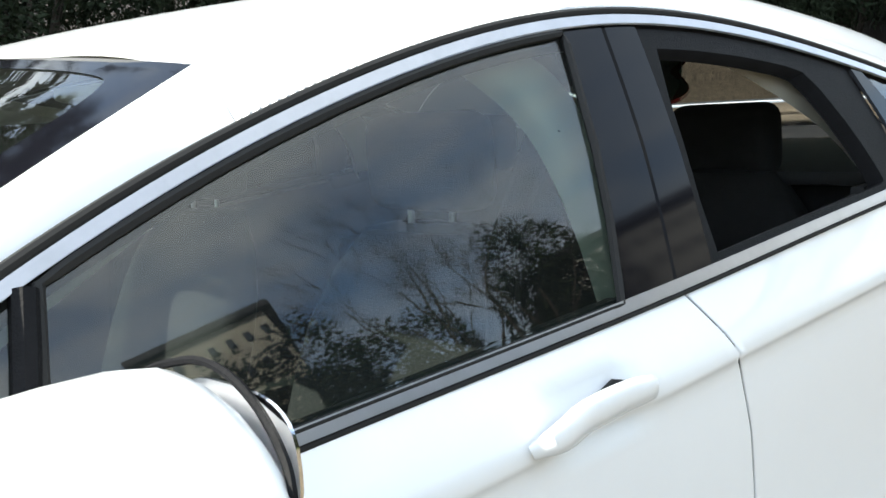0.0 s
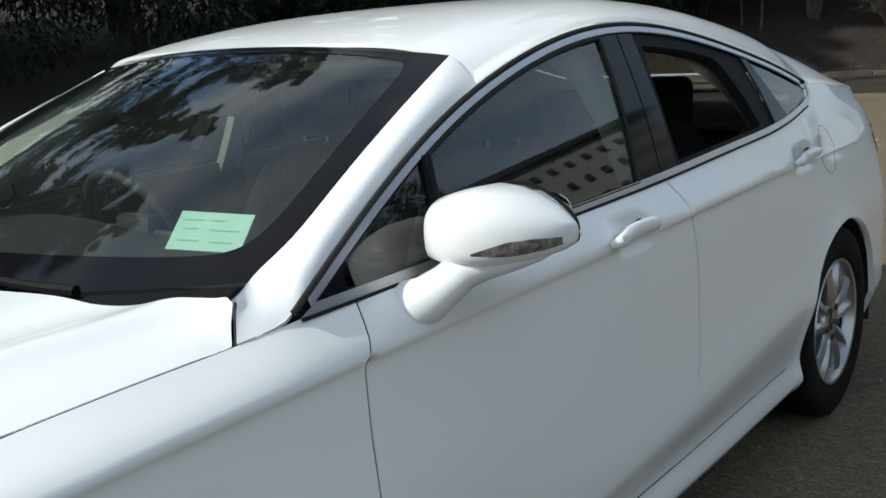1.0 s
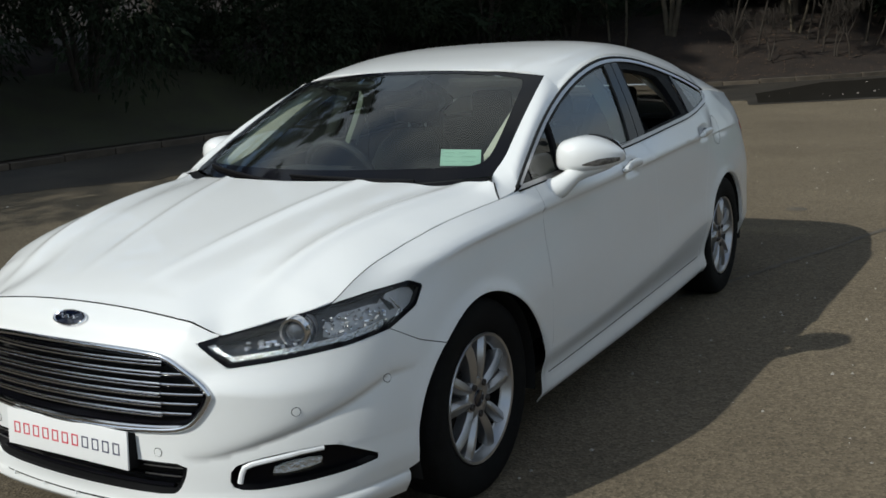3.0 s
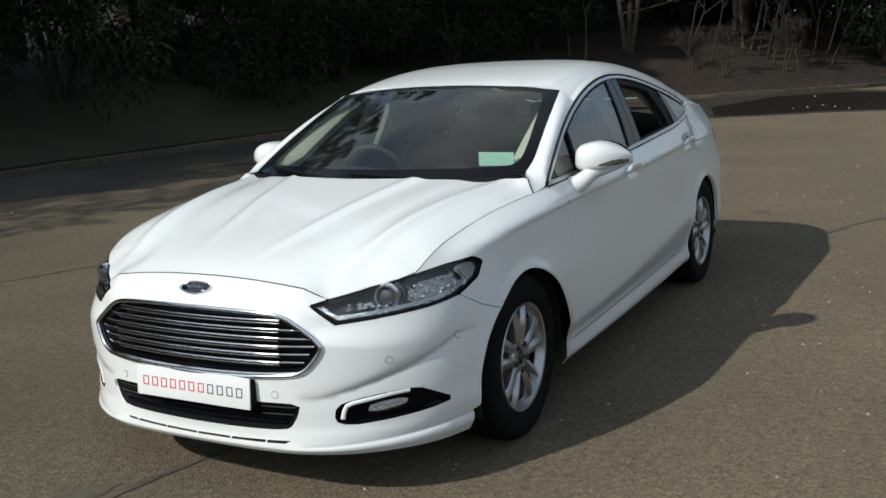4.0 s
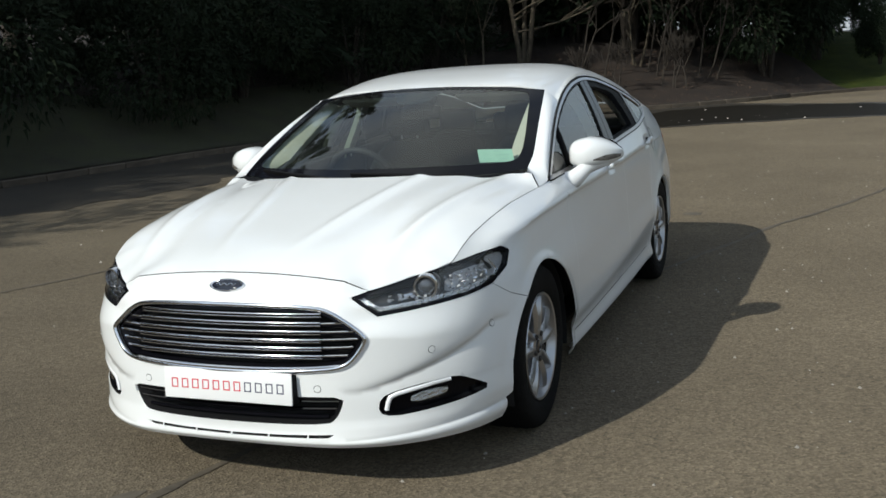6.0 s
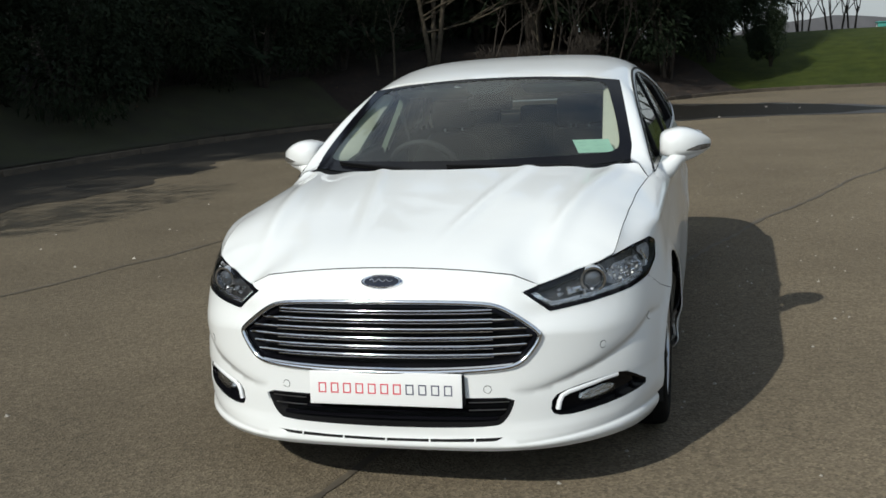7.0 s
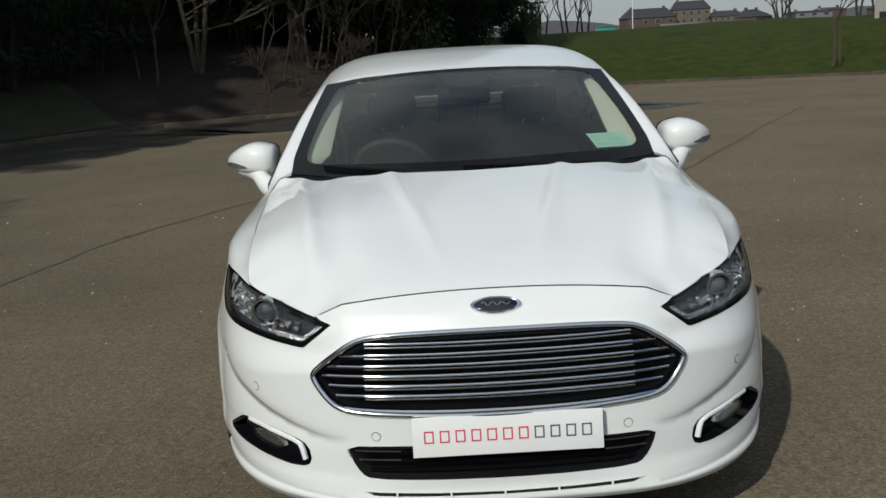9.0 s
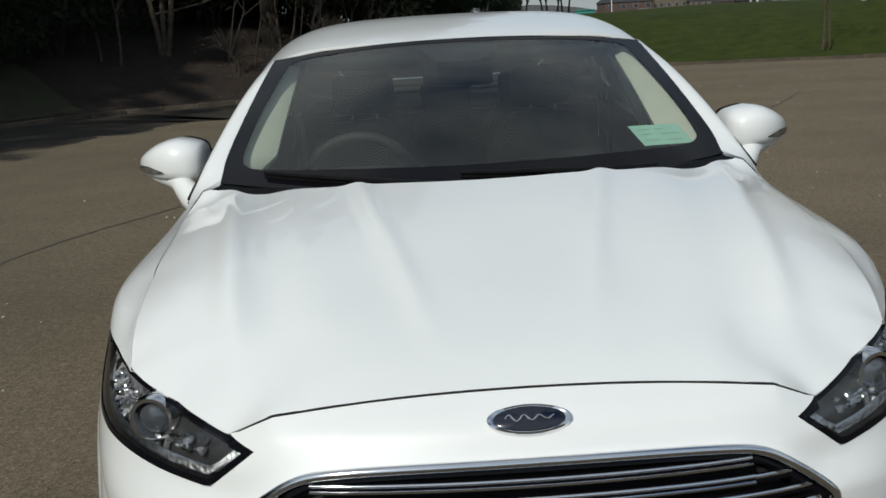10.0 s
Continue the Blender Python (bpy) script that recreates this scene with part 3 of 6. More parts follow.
def inset(pts, amount):
    """An outline drawn in by a small amount."""
    p = np.array(pts)
    a = np.roll(p, -1, 0) - np.roll(p, 1, 0)
    n = np.stack([-a[:, 1], a[:, 0]], 1)
    n /= np.linalg.norm(n, axis=1)[:, None] + 1e-9
    area = np.sum(p[:, 0] * np.roll(p[:, 1], -1) - np.roll(p[:, 0], -1) * p[:, 1])
    return [tuple(v) for v in p + n * amount * (1 if area > 0 else -1)]


def clean(pts):
    res = []
    for p in pts:
        if not res or (abs(p[0] - res[-1][0]) + abs(p[1] - res[-1][1])) > 1e-4:
            res.append(tuple(p))
    return res


GAPW = 0.0022
# nose panel
GRILLE = [(0, .700), (.20, .698), (.33, .692), (.395, .682), (.455, .645), (.515, .596), (.516, .574), (.480, .520), (.445, .492), (.38, .482), (.20, .474), (0, .472)]
GRILLE_ALL = [(x, z) for x, z in GRILLE] + [(-x, z) for x, z in GRILLE[-2:0:-1]]
INTAKE = [(-.436, .384), (-.30, .386), (0, .386), (.30, .386), (.436, .384), (.425, .340), (.400, .300), (.372, .286), (.2, .280), (0, .278), (-.2, .280), (-.372, .286), (-.400, .300), (-.425, .340)]
SLOT = [(-.395, .252), (-.2, .246), (0, .244), (.2, .246), (.395, .252), (.37, .238), (.2, .234), (0, .232), (-.2, .234), (-.37, .238)]
FOG = [(.541, .318), (.548, .372), (.600, .392), (.690, .408), (.755, .410), (.785, .385), (.826, .334), (.780, .318), (.68, .306), (.58, .300)]
fog_q = rounded(on_nose(FOG), 1)
gr = rounded(on_nose(GRILLE_ALL), 2)
ik = rounded(on_nose(INTAKE), 1)
sl = on_nose(SLOT)
arch_a = math.degrees(math.asin((.602 - .312) / ARCH_Z))
half = [(q, top_line(q)) for q in np.linspace(0, LAMP_IN, 24)]
low_hl = [HL_Q[0]] + [HL_Q[13], HL_Q[12], HL_Q[11], HL_Q[10], HL_Q[9]]
fa = arch(FRONT_ARCH, 180 - arch_a, 186) + [(Q(FRONT_ARCH - .425), .258)]
end_q = fa[-1][0]
right = half + low_hl + SEAM[1:] + fa[1:] + [(end_q, sill_line(end_q))] + [(q, sill_line(q)) for q in np.linspace(end_q, 0, 40)[1:]]
left = [(-q, z) for q, z in right[::-1]]
nose_outline = inset(clean(right + left[1:-1]), GAPW)
skin("front_bumper", nose_outline, body, WHITE, car, holes=[gr, ik, sl, fog_q, [(-q, z) for q, z in fog_q]], step=0.016, edge=0.010, flange=0.02)

# bonnet
hood_edge = []
for q in np.linspace(0, Q(.345), 90):
    p = body(np.array([[q, top_line(q)]]))[0]
    hood_edge.append((p[0], p[1]))
rear = [(.776, .366), (.758, .388), (.735, .394), (.70, .378), (.627, .318), (.55, .278), (.42, .232), (.34, .208), (.29, .188), (.12, .172), (0, .168)]
hr = clean(hood_edge + rear)
hood_outline = inset(clean(hr + [(-x, y) for x, y in hr[::-1][1:-1]]), GAPW)
_hx = np.array([body(np.array([[q, top_line(q)]]))[0] for q in np.concatenate([np.linspace(0, LAMP_IN, 8), np.linspace(LAMP_IN, Q(.345), 22)[1:]])])
_hx = np.concatenate([_hx, _hx[1:] * [-1, 1, 1]])
_in = np.array([(x, y) for x in (-.45, -.15, .15, .45) for y in (-.30, 0.0, .20) if abs(x) < .4 or y > .1] + [(x, -.47) for x in (-.25, 0, .25)])
_foot = np.array([(sx * x, y, z) for sx in (1, -1) for x, y, z in ((.757, .389, .992), (.70, .385, .999))])
_ctl = np.concatenate([_hx[:, :2], _in, _foot[:, :2]])
_gap = np.concatenate([_hx[:, 2] - bonnet(_hx[:, :2])[:, 2], np.zeros(len(_in)), _foot[:, 2] - bonnet(_foot[:, :2])[:, 2]])


def _plate(a, b):
    r2 = ((a[:, None, :] - b[None, :, :]) ** 2).sum(2) + 1e-12
    return 0.5 * r2 * np.log(r2)


_m = len(_ctl)
_sys = np.zeros((_m + 3, _m + 3))
_sys[:_m, :_m] = _plate(_ctl, _ctl) + np.eye(_m) * 1e-7
_sys[:_m, _m:] = np.concatenate([np.ones((_m, 1)), _ctl], 1)
_sys[_m:, :_m] = _sys[:_m, _m:].T
_coef = np.linalg.solve(_sys, np.concatenate([_gap, np.zeros(3)]))


def bonnet_fit(p):
    """The bonnet, eased into its shut lines by a thin-plate correction."""
    r = bonnet(p)
    a = np.clip(p[:, :2], [-.80, -.83], [.80, .43])
    r[:, 2] += _plate(a, _ctl) @ _coef[:_m] + _coef[_m] + a @ _coef[_m + 1:]
    return r


bonnet_panel = skin("bonnet", hood_outline, bonnet_fit, WHITE, car, step=0.016, edge=0.012, flange=0.006)

# roof
roof_front = [(u, min(1.1205, 1.042 + 0.1016 * u * u)) for u in np.linspace(-1, 1, 61)]
ro = [(u, y) for u, y in roof_front] + [(1, y) for y in np.linspace(1.13, 2.66, 60)] + [(u, 2.66 + 0.06 * (1 - u * u)) for u in np.linspace(1, -1, 31)[1:]] + [(-1, y) for y in np.linspace(2.66, 1.13, 40)[1:]]
skin("roof", clean(ro), crown, WHITE, car, step=0.022, edge=0.014, flange=0.01)
rg = [(u, 2.725 + 0.06 * (1 - u * u)) for u in np.linspace(-.80, .80, 21)] + [(.78 - .08 * i / 10, 2.74 + .68 * i / 10) for i in range(11)] + [(u, 3.42 + 0.04 * (1 - u * u)) for u in np.linspace(.68, -.68, 15)] + [(-.70 - .08 * i / 10, 3.42 - .68 * i / 10) for i in range(11)]
rg = clean(rg)
tail = [(-1, 2.662), *[(u, 2.664 + 0.06 * (1 - u * u)) for u in np.linspace(-.98, .98, 29)], (1, 2.662)] + [(1, y) for y in np.linspace(2.70, 3.88, 30)] + [(u, 3.88) for u in np.linspace(.9, -.9, 15)] + [(-1, y) for y in np.linspace(3.88, 2.70, 30)]
skin("tailgate", clean(tail), crown, WHITE, car, holes=[rg], step=0.035, edge=0.03, flange=0.01)
rear_glass = skin("rear_window", inset(rg, 0.004), crown, DARKGLASS, car, step=0.05, edge=0.03, flange=0.0, shift=-0.003)

# windscreen with its dark border
ws = clean([(u, 0.0) for u in np.linspace(-1, 1, 31)] + [(1, v) for v in np.linspace(0, 1, 20)] + [(u, 1.0) for u in np.linspace(1, -1, 31)] + [(-1, v) for v in np.linspace(1, 0, 20)])
wi_half = [(.5, .108), (.80, .094), (.893, .100), (.932, .16), (.930, .42), (.914, .68), (.898, .92), (.83, .955), (.5, .965)]
wi = rounded([(0, .108)] + wi_half + [(0, .965)] + [(-u, v) for u, v in wi_half[::-1]], 3)
windscreen = skin("windscreen", ws, screen, SCREEN, car, step=0.06, edge=0.05, flange=0.0)
windscreen.visible_shadow = False
skin("windscreen_border", ws, screen, GLOSS, windscreen, holes=[wi], step=0.05, edge=0.03, flange=0.0, shift=0.0015, label="black printed border of the windscreen")
skin("sensor_shade", rounded([(-.26, .968), (.26, .968), (.17, .90), (.125, .80), (0, .785), (-.125, .80), (-.17, .90)], 1), screen, GLOSS, windscreen, step=0.05, edge=0.03, flange=0.0, shift=-0.005, label="black printed patch over the sensor")

# pillars beside the windscreen
def pillar(p):
    """Strip between the edge of the screen and the side glass: 0 to 1 across, 0 to 1 up."""
    a, v = np.clip(p[:, 0], -.05, 1.05), p[:, 1]
    up = np.clip(v, 0, 2)
    s = screen(np.stack([1 - 0.020 * np.exp(-(up / 0.10) ** 2), up], 1)) + np.array([0, -0.0015, 0.003])
    y = 0.390 + (1.119 - 0.390) * up
    zt = DLO_TOP(np.maximum(y, 0.445)) + 0.007
    g = green(np.stack([np.maximum(y, .445), zt], 1))
    low = np.stack([np.interp(y, [.35, .45], [.800, .813]), y, np.interp(y, [.35, .45], [.942, .954])], 1)
    k = np.clip((y - .415) / .05, 0, 1)[:, None]
    g = low * (1 - k) + g * k
    foot = np.clip(-v / 0.12, 0, 1.1)[:, None]
    s = s + foot * (np.array([.757, .392, .996]) - s)
    g = g + foot * (np.array([.7985, .352, .942]) - g)
    r = s * (1 - a)[:, None] + g * a[:, None]
    bulge = np.sin(np.pi * np.clip(a, 0, 1)) * (0.020 * (1 - up ** 4) * np.clip((v + .125) / .32, 0, 1) + 0.004 * up ** 4)
    r[:, 0] += bulge * 0.72
    r[:, 2] += bulge * 0.55
    r[:, 1] -= bulge * 0.25
    return r


for sx in (1, -1):
    po = clean([(a, -.118) for a in np.linspace(0, 1, 6)] + [(1, v) for v in np.linspace(-.118, 1, 44)] + [(a, 1) for a in np.linspace(1, 0, 6)] + [(0, v) for v in np.linspace(1, -.118, 44)])
    skin("windscreen_pillar", po, pillar, WHITE, car, step=0.04, edge=0.03, flange=0.008, sx=sx)
    gap = pillar(np.array([(a, -.125) for a in np.linspace(0, 1, 9)])) * [sx, 1, 1] + [0, 0, -.0055]
    tube("shut_line", [Vector(p) for p in gap], .0028, GAP, car, sides=6)

# sides
fr_a = arch(FRONT_ARCH, 180 - arch_a, -12) + [(Q(FRONT_ARCH + .380), .208)]
fe = fr_a[-1]
hl_up = [HL_Q[9], HL_Q[8], HL_Q[7], HL_Q[6], HL_Q[5], HL_Q[4]]
fender = clean([SEAM[2], SEAM[1], SEAM[0]] + hl_up[1:] + band(-.56, .575, top_line, 50) + DOOR_F + [(Q(.480), sill_line(Q(.47)))] + [(fe[0], sill_line(fe[0]))] + fr_a[::-1])
front_door = clean(DOOR_F + [(q, door_floor(q)) for q in np.linspace(DOOR_F[-1][0], DOOR_B[-1][0], 30)] + DOOR_B[::-1] + band(1.668, .586, top_line))
rear_door = clean(DOOR_B + [(q, door_floor(q)) for q in np.linspace(DOOR_B[-1][0], DOOR_R[-1][0], 20)] + DOOR_R[::-1] + band(2.60, 1.668, top_line))
ra = arch(2.868, 196, -16, 40)
quarter = clean(DOOR_R + [(Q(2.385), .33), (Q(2.395), sill_line(Q(2.395))), (Q(2.50), sill_line(Q(2.50)))] + ra + [(ra[-1][0], sill_line(ra[-1][0]))] + [(q, sill_line(q)) for q in np.linspace(ra[-1][0], Q(3.82), 24)[1:]] + band(3.82, 2.60, top_line, 40))
sill = clean([(Q(.484), sill_line(Q(.484)))] + [(q, sill_line(q)) for q in np.linspace(Q(.484), Q(2.393), 40)] + [(q, door_floor(q) - .001) for q in np.linspace(Q(2.381), Q(.484), 40)])
SIDE_DOORS = {}
for sx in (1, -1):
    skin("front_wing", inset(fender, GAPW * .35), body, WHITE, car, step=0.018, edge=0.010, flange=0.006, sx=sx)
    SIDE_DOORS["front", sx] = skin("front_door", inset(front_door, GAPW * 1.3), body, WHITE, car, step=0.022, edge=0.015, flange=0.02, sx=sx)
    SIDE_DOORS["rear", sx] = skin("rear_door", inset(rear_door, GAPW), body, WHITE, car, step=0.022, edge=0.015, flange=0.02, sx=sx)
    skin("rear_quarter", inset(quarter, GAPW), body, WHITE, car, step=0.024, edge=0.012, flange=0.02, sx=sx)
    skin("sill", inset(sill, 0.001), body, WHITE, car, step=0.025, edge=0.015, flange=0.02, sx=sx)


# dark seals in the shut lines
def shut(pts, sx, r=.0032, depth=.0045):
    line = [Vector(lining_at(p, depth)) for p in densify(pts, .02, False)]
    return tube("shut_line", [Vector((sx * p.x, p.y, p.z)) for p in line], r, GAP, car, sides=6)


def lining_at(p, depth):
    a = np.array([p])
    o = body(a)[0]
    n = np.cross(body(a + [1e-3, 0])[0] - o, body(a + [0, 1e-3])[0] - o)
    return o - n / np.linalg.norm(n) * depth


shut([(q, top_line(q)) for q in np.linspace(-LAMP_IN, LAMP_IN, 61)], 1, .004)
for sx in (1, -1):
    for ln in ([(q, top_line(q)) for q in np.linspace(LAMP_CORNER, Q(.352), 50)], DOOR_F, DOOR_B, DOOR_R, SEAM):
        shut(ln, sx, .0030 if ln is not DOOR_F else .0042)
    shut([(q, door_floor(q) - .001) for q in np.linspace(DOOR_F[-1][0], DOOR_R[-1][0], 40)], sx, .0026, .0030)


# dark inner shell behind the shut lines, open above the belt and at the wheels
def lining(p):
    a = body(p)
    e = 1e-3
    n = np.cross(body(p + [e, 0]) - a, body(p + [0, e]) - a)
    return a - n / np.linalg.norm(n, axis=1)[:, None] * 0.022


for sx in (1, -1):
    li = clean([(Q(.52), .40)] + [(q, door_floor(q) + .10) for q in np.linspace(Q(.52), Q(2.30), 20)] + [(Q(2.34), .52), (Q(2.42), .70), (Q(2.6), .80), (Q(2.66), 1.05)] + band(2.62, .45, lambda q: top_line(q) - .01, 30) + [(Q(.48), .70), (Q(.47), .50)])
    skin("inner_shell", li, lining, GAP, car, step=0.05, edge=0.04, flange=0.0, sx=sx)
    li = clean(band(-.45, .55, lambda q: top_line(q) - .012, 20) + [(Q(.55), .80), (Q(-.05), .76), (Q(-.40), .74)])
    skin("inner_shell", li, lining, GAP, car, step=0.05, edge=0.04, flange=0.0, sx=sx)


# ---- side glass, frames and pillars ----
def strip(y0, y1, f, n):
    return [(y, float(f(np.array([y]))[0])) for y in np.linspace(y0, y1, n)]


def dlo(p):
    return green(p)


for sx in (1, -1):
    fd, rd = SIDE_DOORS["front", sx], SIDE_DOORS["rear", sx]
    # outer black seal and bright trim round the opening
    top = strip(.455, 2.755, DLO_TOP, 60)
    black = [Vector((sx * p.x, p.y, p.z)) for p in [on_green(y, z + .002, 0.001) for y, z in top]]
    tube("roof_seal", black, 0.0062, GAP, car, sides=8, label="black rubber seal")
    band_top = [(y, z - .0045) for y, z in top[1:-1]] + [(y, z - .0175) for y, z in top[-2:0:-1]]
    skin("upper_trim", clean(band_top), green, SATIN, car, step=0.05, edge=0.03, flange=0.005, sx=sx, shift=.004, label="satin chrome window trim")
    low2 = strip(.468, 2.70, DLO_LOW, 60)
    band_low = [(y, z + .0005) for y, z in low2] + [(2.742, 1.100), (2.764, 1.118), (2.762, 1.136), (2.750, 1.137), (2.745, 1.120), (2.728, 1.111)] + [(y, z + .0155) for y, z in low2[-2:0:-1]]
    skin("belt_trim", clean(band_low), green, SATIN, car, step=0.05, edge=0.03, flange=0.006, sx=sx, shift=.005, label="satin chrome belt trim")
    tube("belt_seal", mirrored([on_green(y, z - .003, .001) for y, z in low2], sx), .0035, GAP, car, sides=6)
    ring_out = strip(.475, 2.735, lambda y: DLO_TOP(y) + .002, 60) + [(2.76, 1.125)] + strip(2.70, .475, lambda y: DLO_LOW(y) + .001, 50)
    ring_in = strip(.56, 2.66, lambda y: DLO_TOP(y) - .032, 60) + [(2.69, 1.13)] + strip(2.62, .56, lambda y: DLO_LOW(y) + .020, 50)
    skin("window_surround", clean(ring_out), green, GAP, car, holes=[clean(ring_in)], step=0.05, edge=0.02, flange=0.02, sx=sx, shift=-.014, label="black inner edge of the window openings")
    # openings: quarter light, front pane, pillar covers, rear frame, rear quarter light
    sail = clean(strip(.490, .580, lambda y: DLO_LOW(y) + .012, 6) + strip(.580, .500, lambda y: DLO_TOP(y) - .024, 6))
    ql = clean(strip(.600, .815, lambda y: DLO_LOW(y) + .012, 8) + [(.842, 1.05), (.862, 1.135)] + strip(.86, .600, lambda y: DLO_TOP(y) - .024, 10))
    fp = clean(strip(.830, 1.545, lambda y: DLO_LOW(y) + .012, 30) + [(1.583, 1.10), (1.615, 1.19), (1.656, 1.325)] + strip(1.655, .885, lambda y: DLO_TOP(y) - .024, 30) + [(.860, 1.06)])
    bp1 = clean([(1.546, 1.004), (1.655, 1.007), (1.705, 1.18), (1.744, 1.346)] + strip(1.742, 1.662, lambda y: DLO_TOP(y) - .022, 6) + [(1.618, 1.19), (1.586, 1.10)])
    bp2 = clean([(1.662, 1.008), (1.745, 1.012), (1.785, 1.18), (1.820, 1.340)] + strip(1.82, 1.752, lambda y: DLO_TOP(y) - .022, 6) + [(1.712, 1.18)])
    rframe = clean([(1.748, 1.013)] + strip(1.76, 2.395, lambda y: DLO_LOW(y) + .012, 20) + [(2.385, 1.15)] + strip(2.36, 1.826, lambda y: DLO_TOP(y) - .022, 16))
    ropen = rounded(strip(1.765, 2.30, lambda y: DLO_LOW(y) + .026, 14) + [(2.305, 1.07), (2.275, 1.16), (2.225, 1.255)] + strip(2.18, 1.842, lambda y: DLO_TOP(y) - .052, 10), 1)
    cov = clean([(2.400, 1.060), (2.505, 1.068), (2.445, 1.18), (2.400, 1.245), (2.368, 1.252), (2.392, 1.15)])
    rq = clean(strip(2.515, 2.66, lambda y: DLO_LOW(y) + .014, 6) + [(2.72, 1.105), (2.738, 1.132)] + strip(2.72, 2.425, lambda y: DLO_TOP(y) - .026, 12) + [(2.455, 1.18)])
    for nm, ol, m, par in (("quarter_light", ql, GLASS, fd), ("window_pane", fp, GLASS, fd), ("quarter_light", rq, GLASS, rd)):
        skin(nm, ol, dlo, m, par, step=0.06, edge=0.03, flange=0.0, sx=sx, shift=-0.004)
    if sx < 0:
        skin("window_pane", ropen, dlo, DARKGLASS, rd, step=0.06, edge=0.03, flange=0.0, sx=sx, shift=-0.012)
    skin("pillar_cover", bp1, dlo, GLOSS, fd, step=0.05, edge=0.03, flange=0.006, sx=sx, shift=0.001, label="gloss black pillar cover")
    skin("pillar_cover", bp2, dlo, GLOSS, rd, step=0.05, edge=0.03, flange=0.006, sx=sx, shift=0.001, label="gloss black pillar cover")
    skin("window_frame", rframe, dlo, BLACK, rd, holes=[ropen], step=0.04, edge=0.02, flange=0.03, sx=sx, shift=-0.004)
    skin("sail_panel", sail, dlo, GLOSS, fd, step=0.05, edge=0.03, flange=0.006, sx=sx, shift=0.0, label="gloss black corner panel")
    skin("pillar_cover", cov, dlo, GLOSS, rd, step=0.05, edge=0.03, flange=0.006, sx=sx, shift=0.002, label="gloss black pillar cover")
    tube("divider_bar", [Vector((sx * p.x, p.y, p.z)) for p in [on_green(.822 + .052 * i / 6, .972 + .178 * i / 6, -.002) for i in range(7)]], 0.013, BLACK, fd, sides=8, up=(sx, 0, .4), flat=1.0)
    # rubber edge along the pane
    tube("pane_seal", [Vector((sx * p.x, p.y, p.z)) for p in [on_green(y, z, 0.0) for y, z in fp]], 0.006, GAP, fd, closed=True, sides=6)

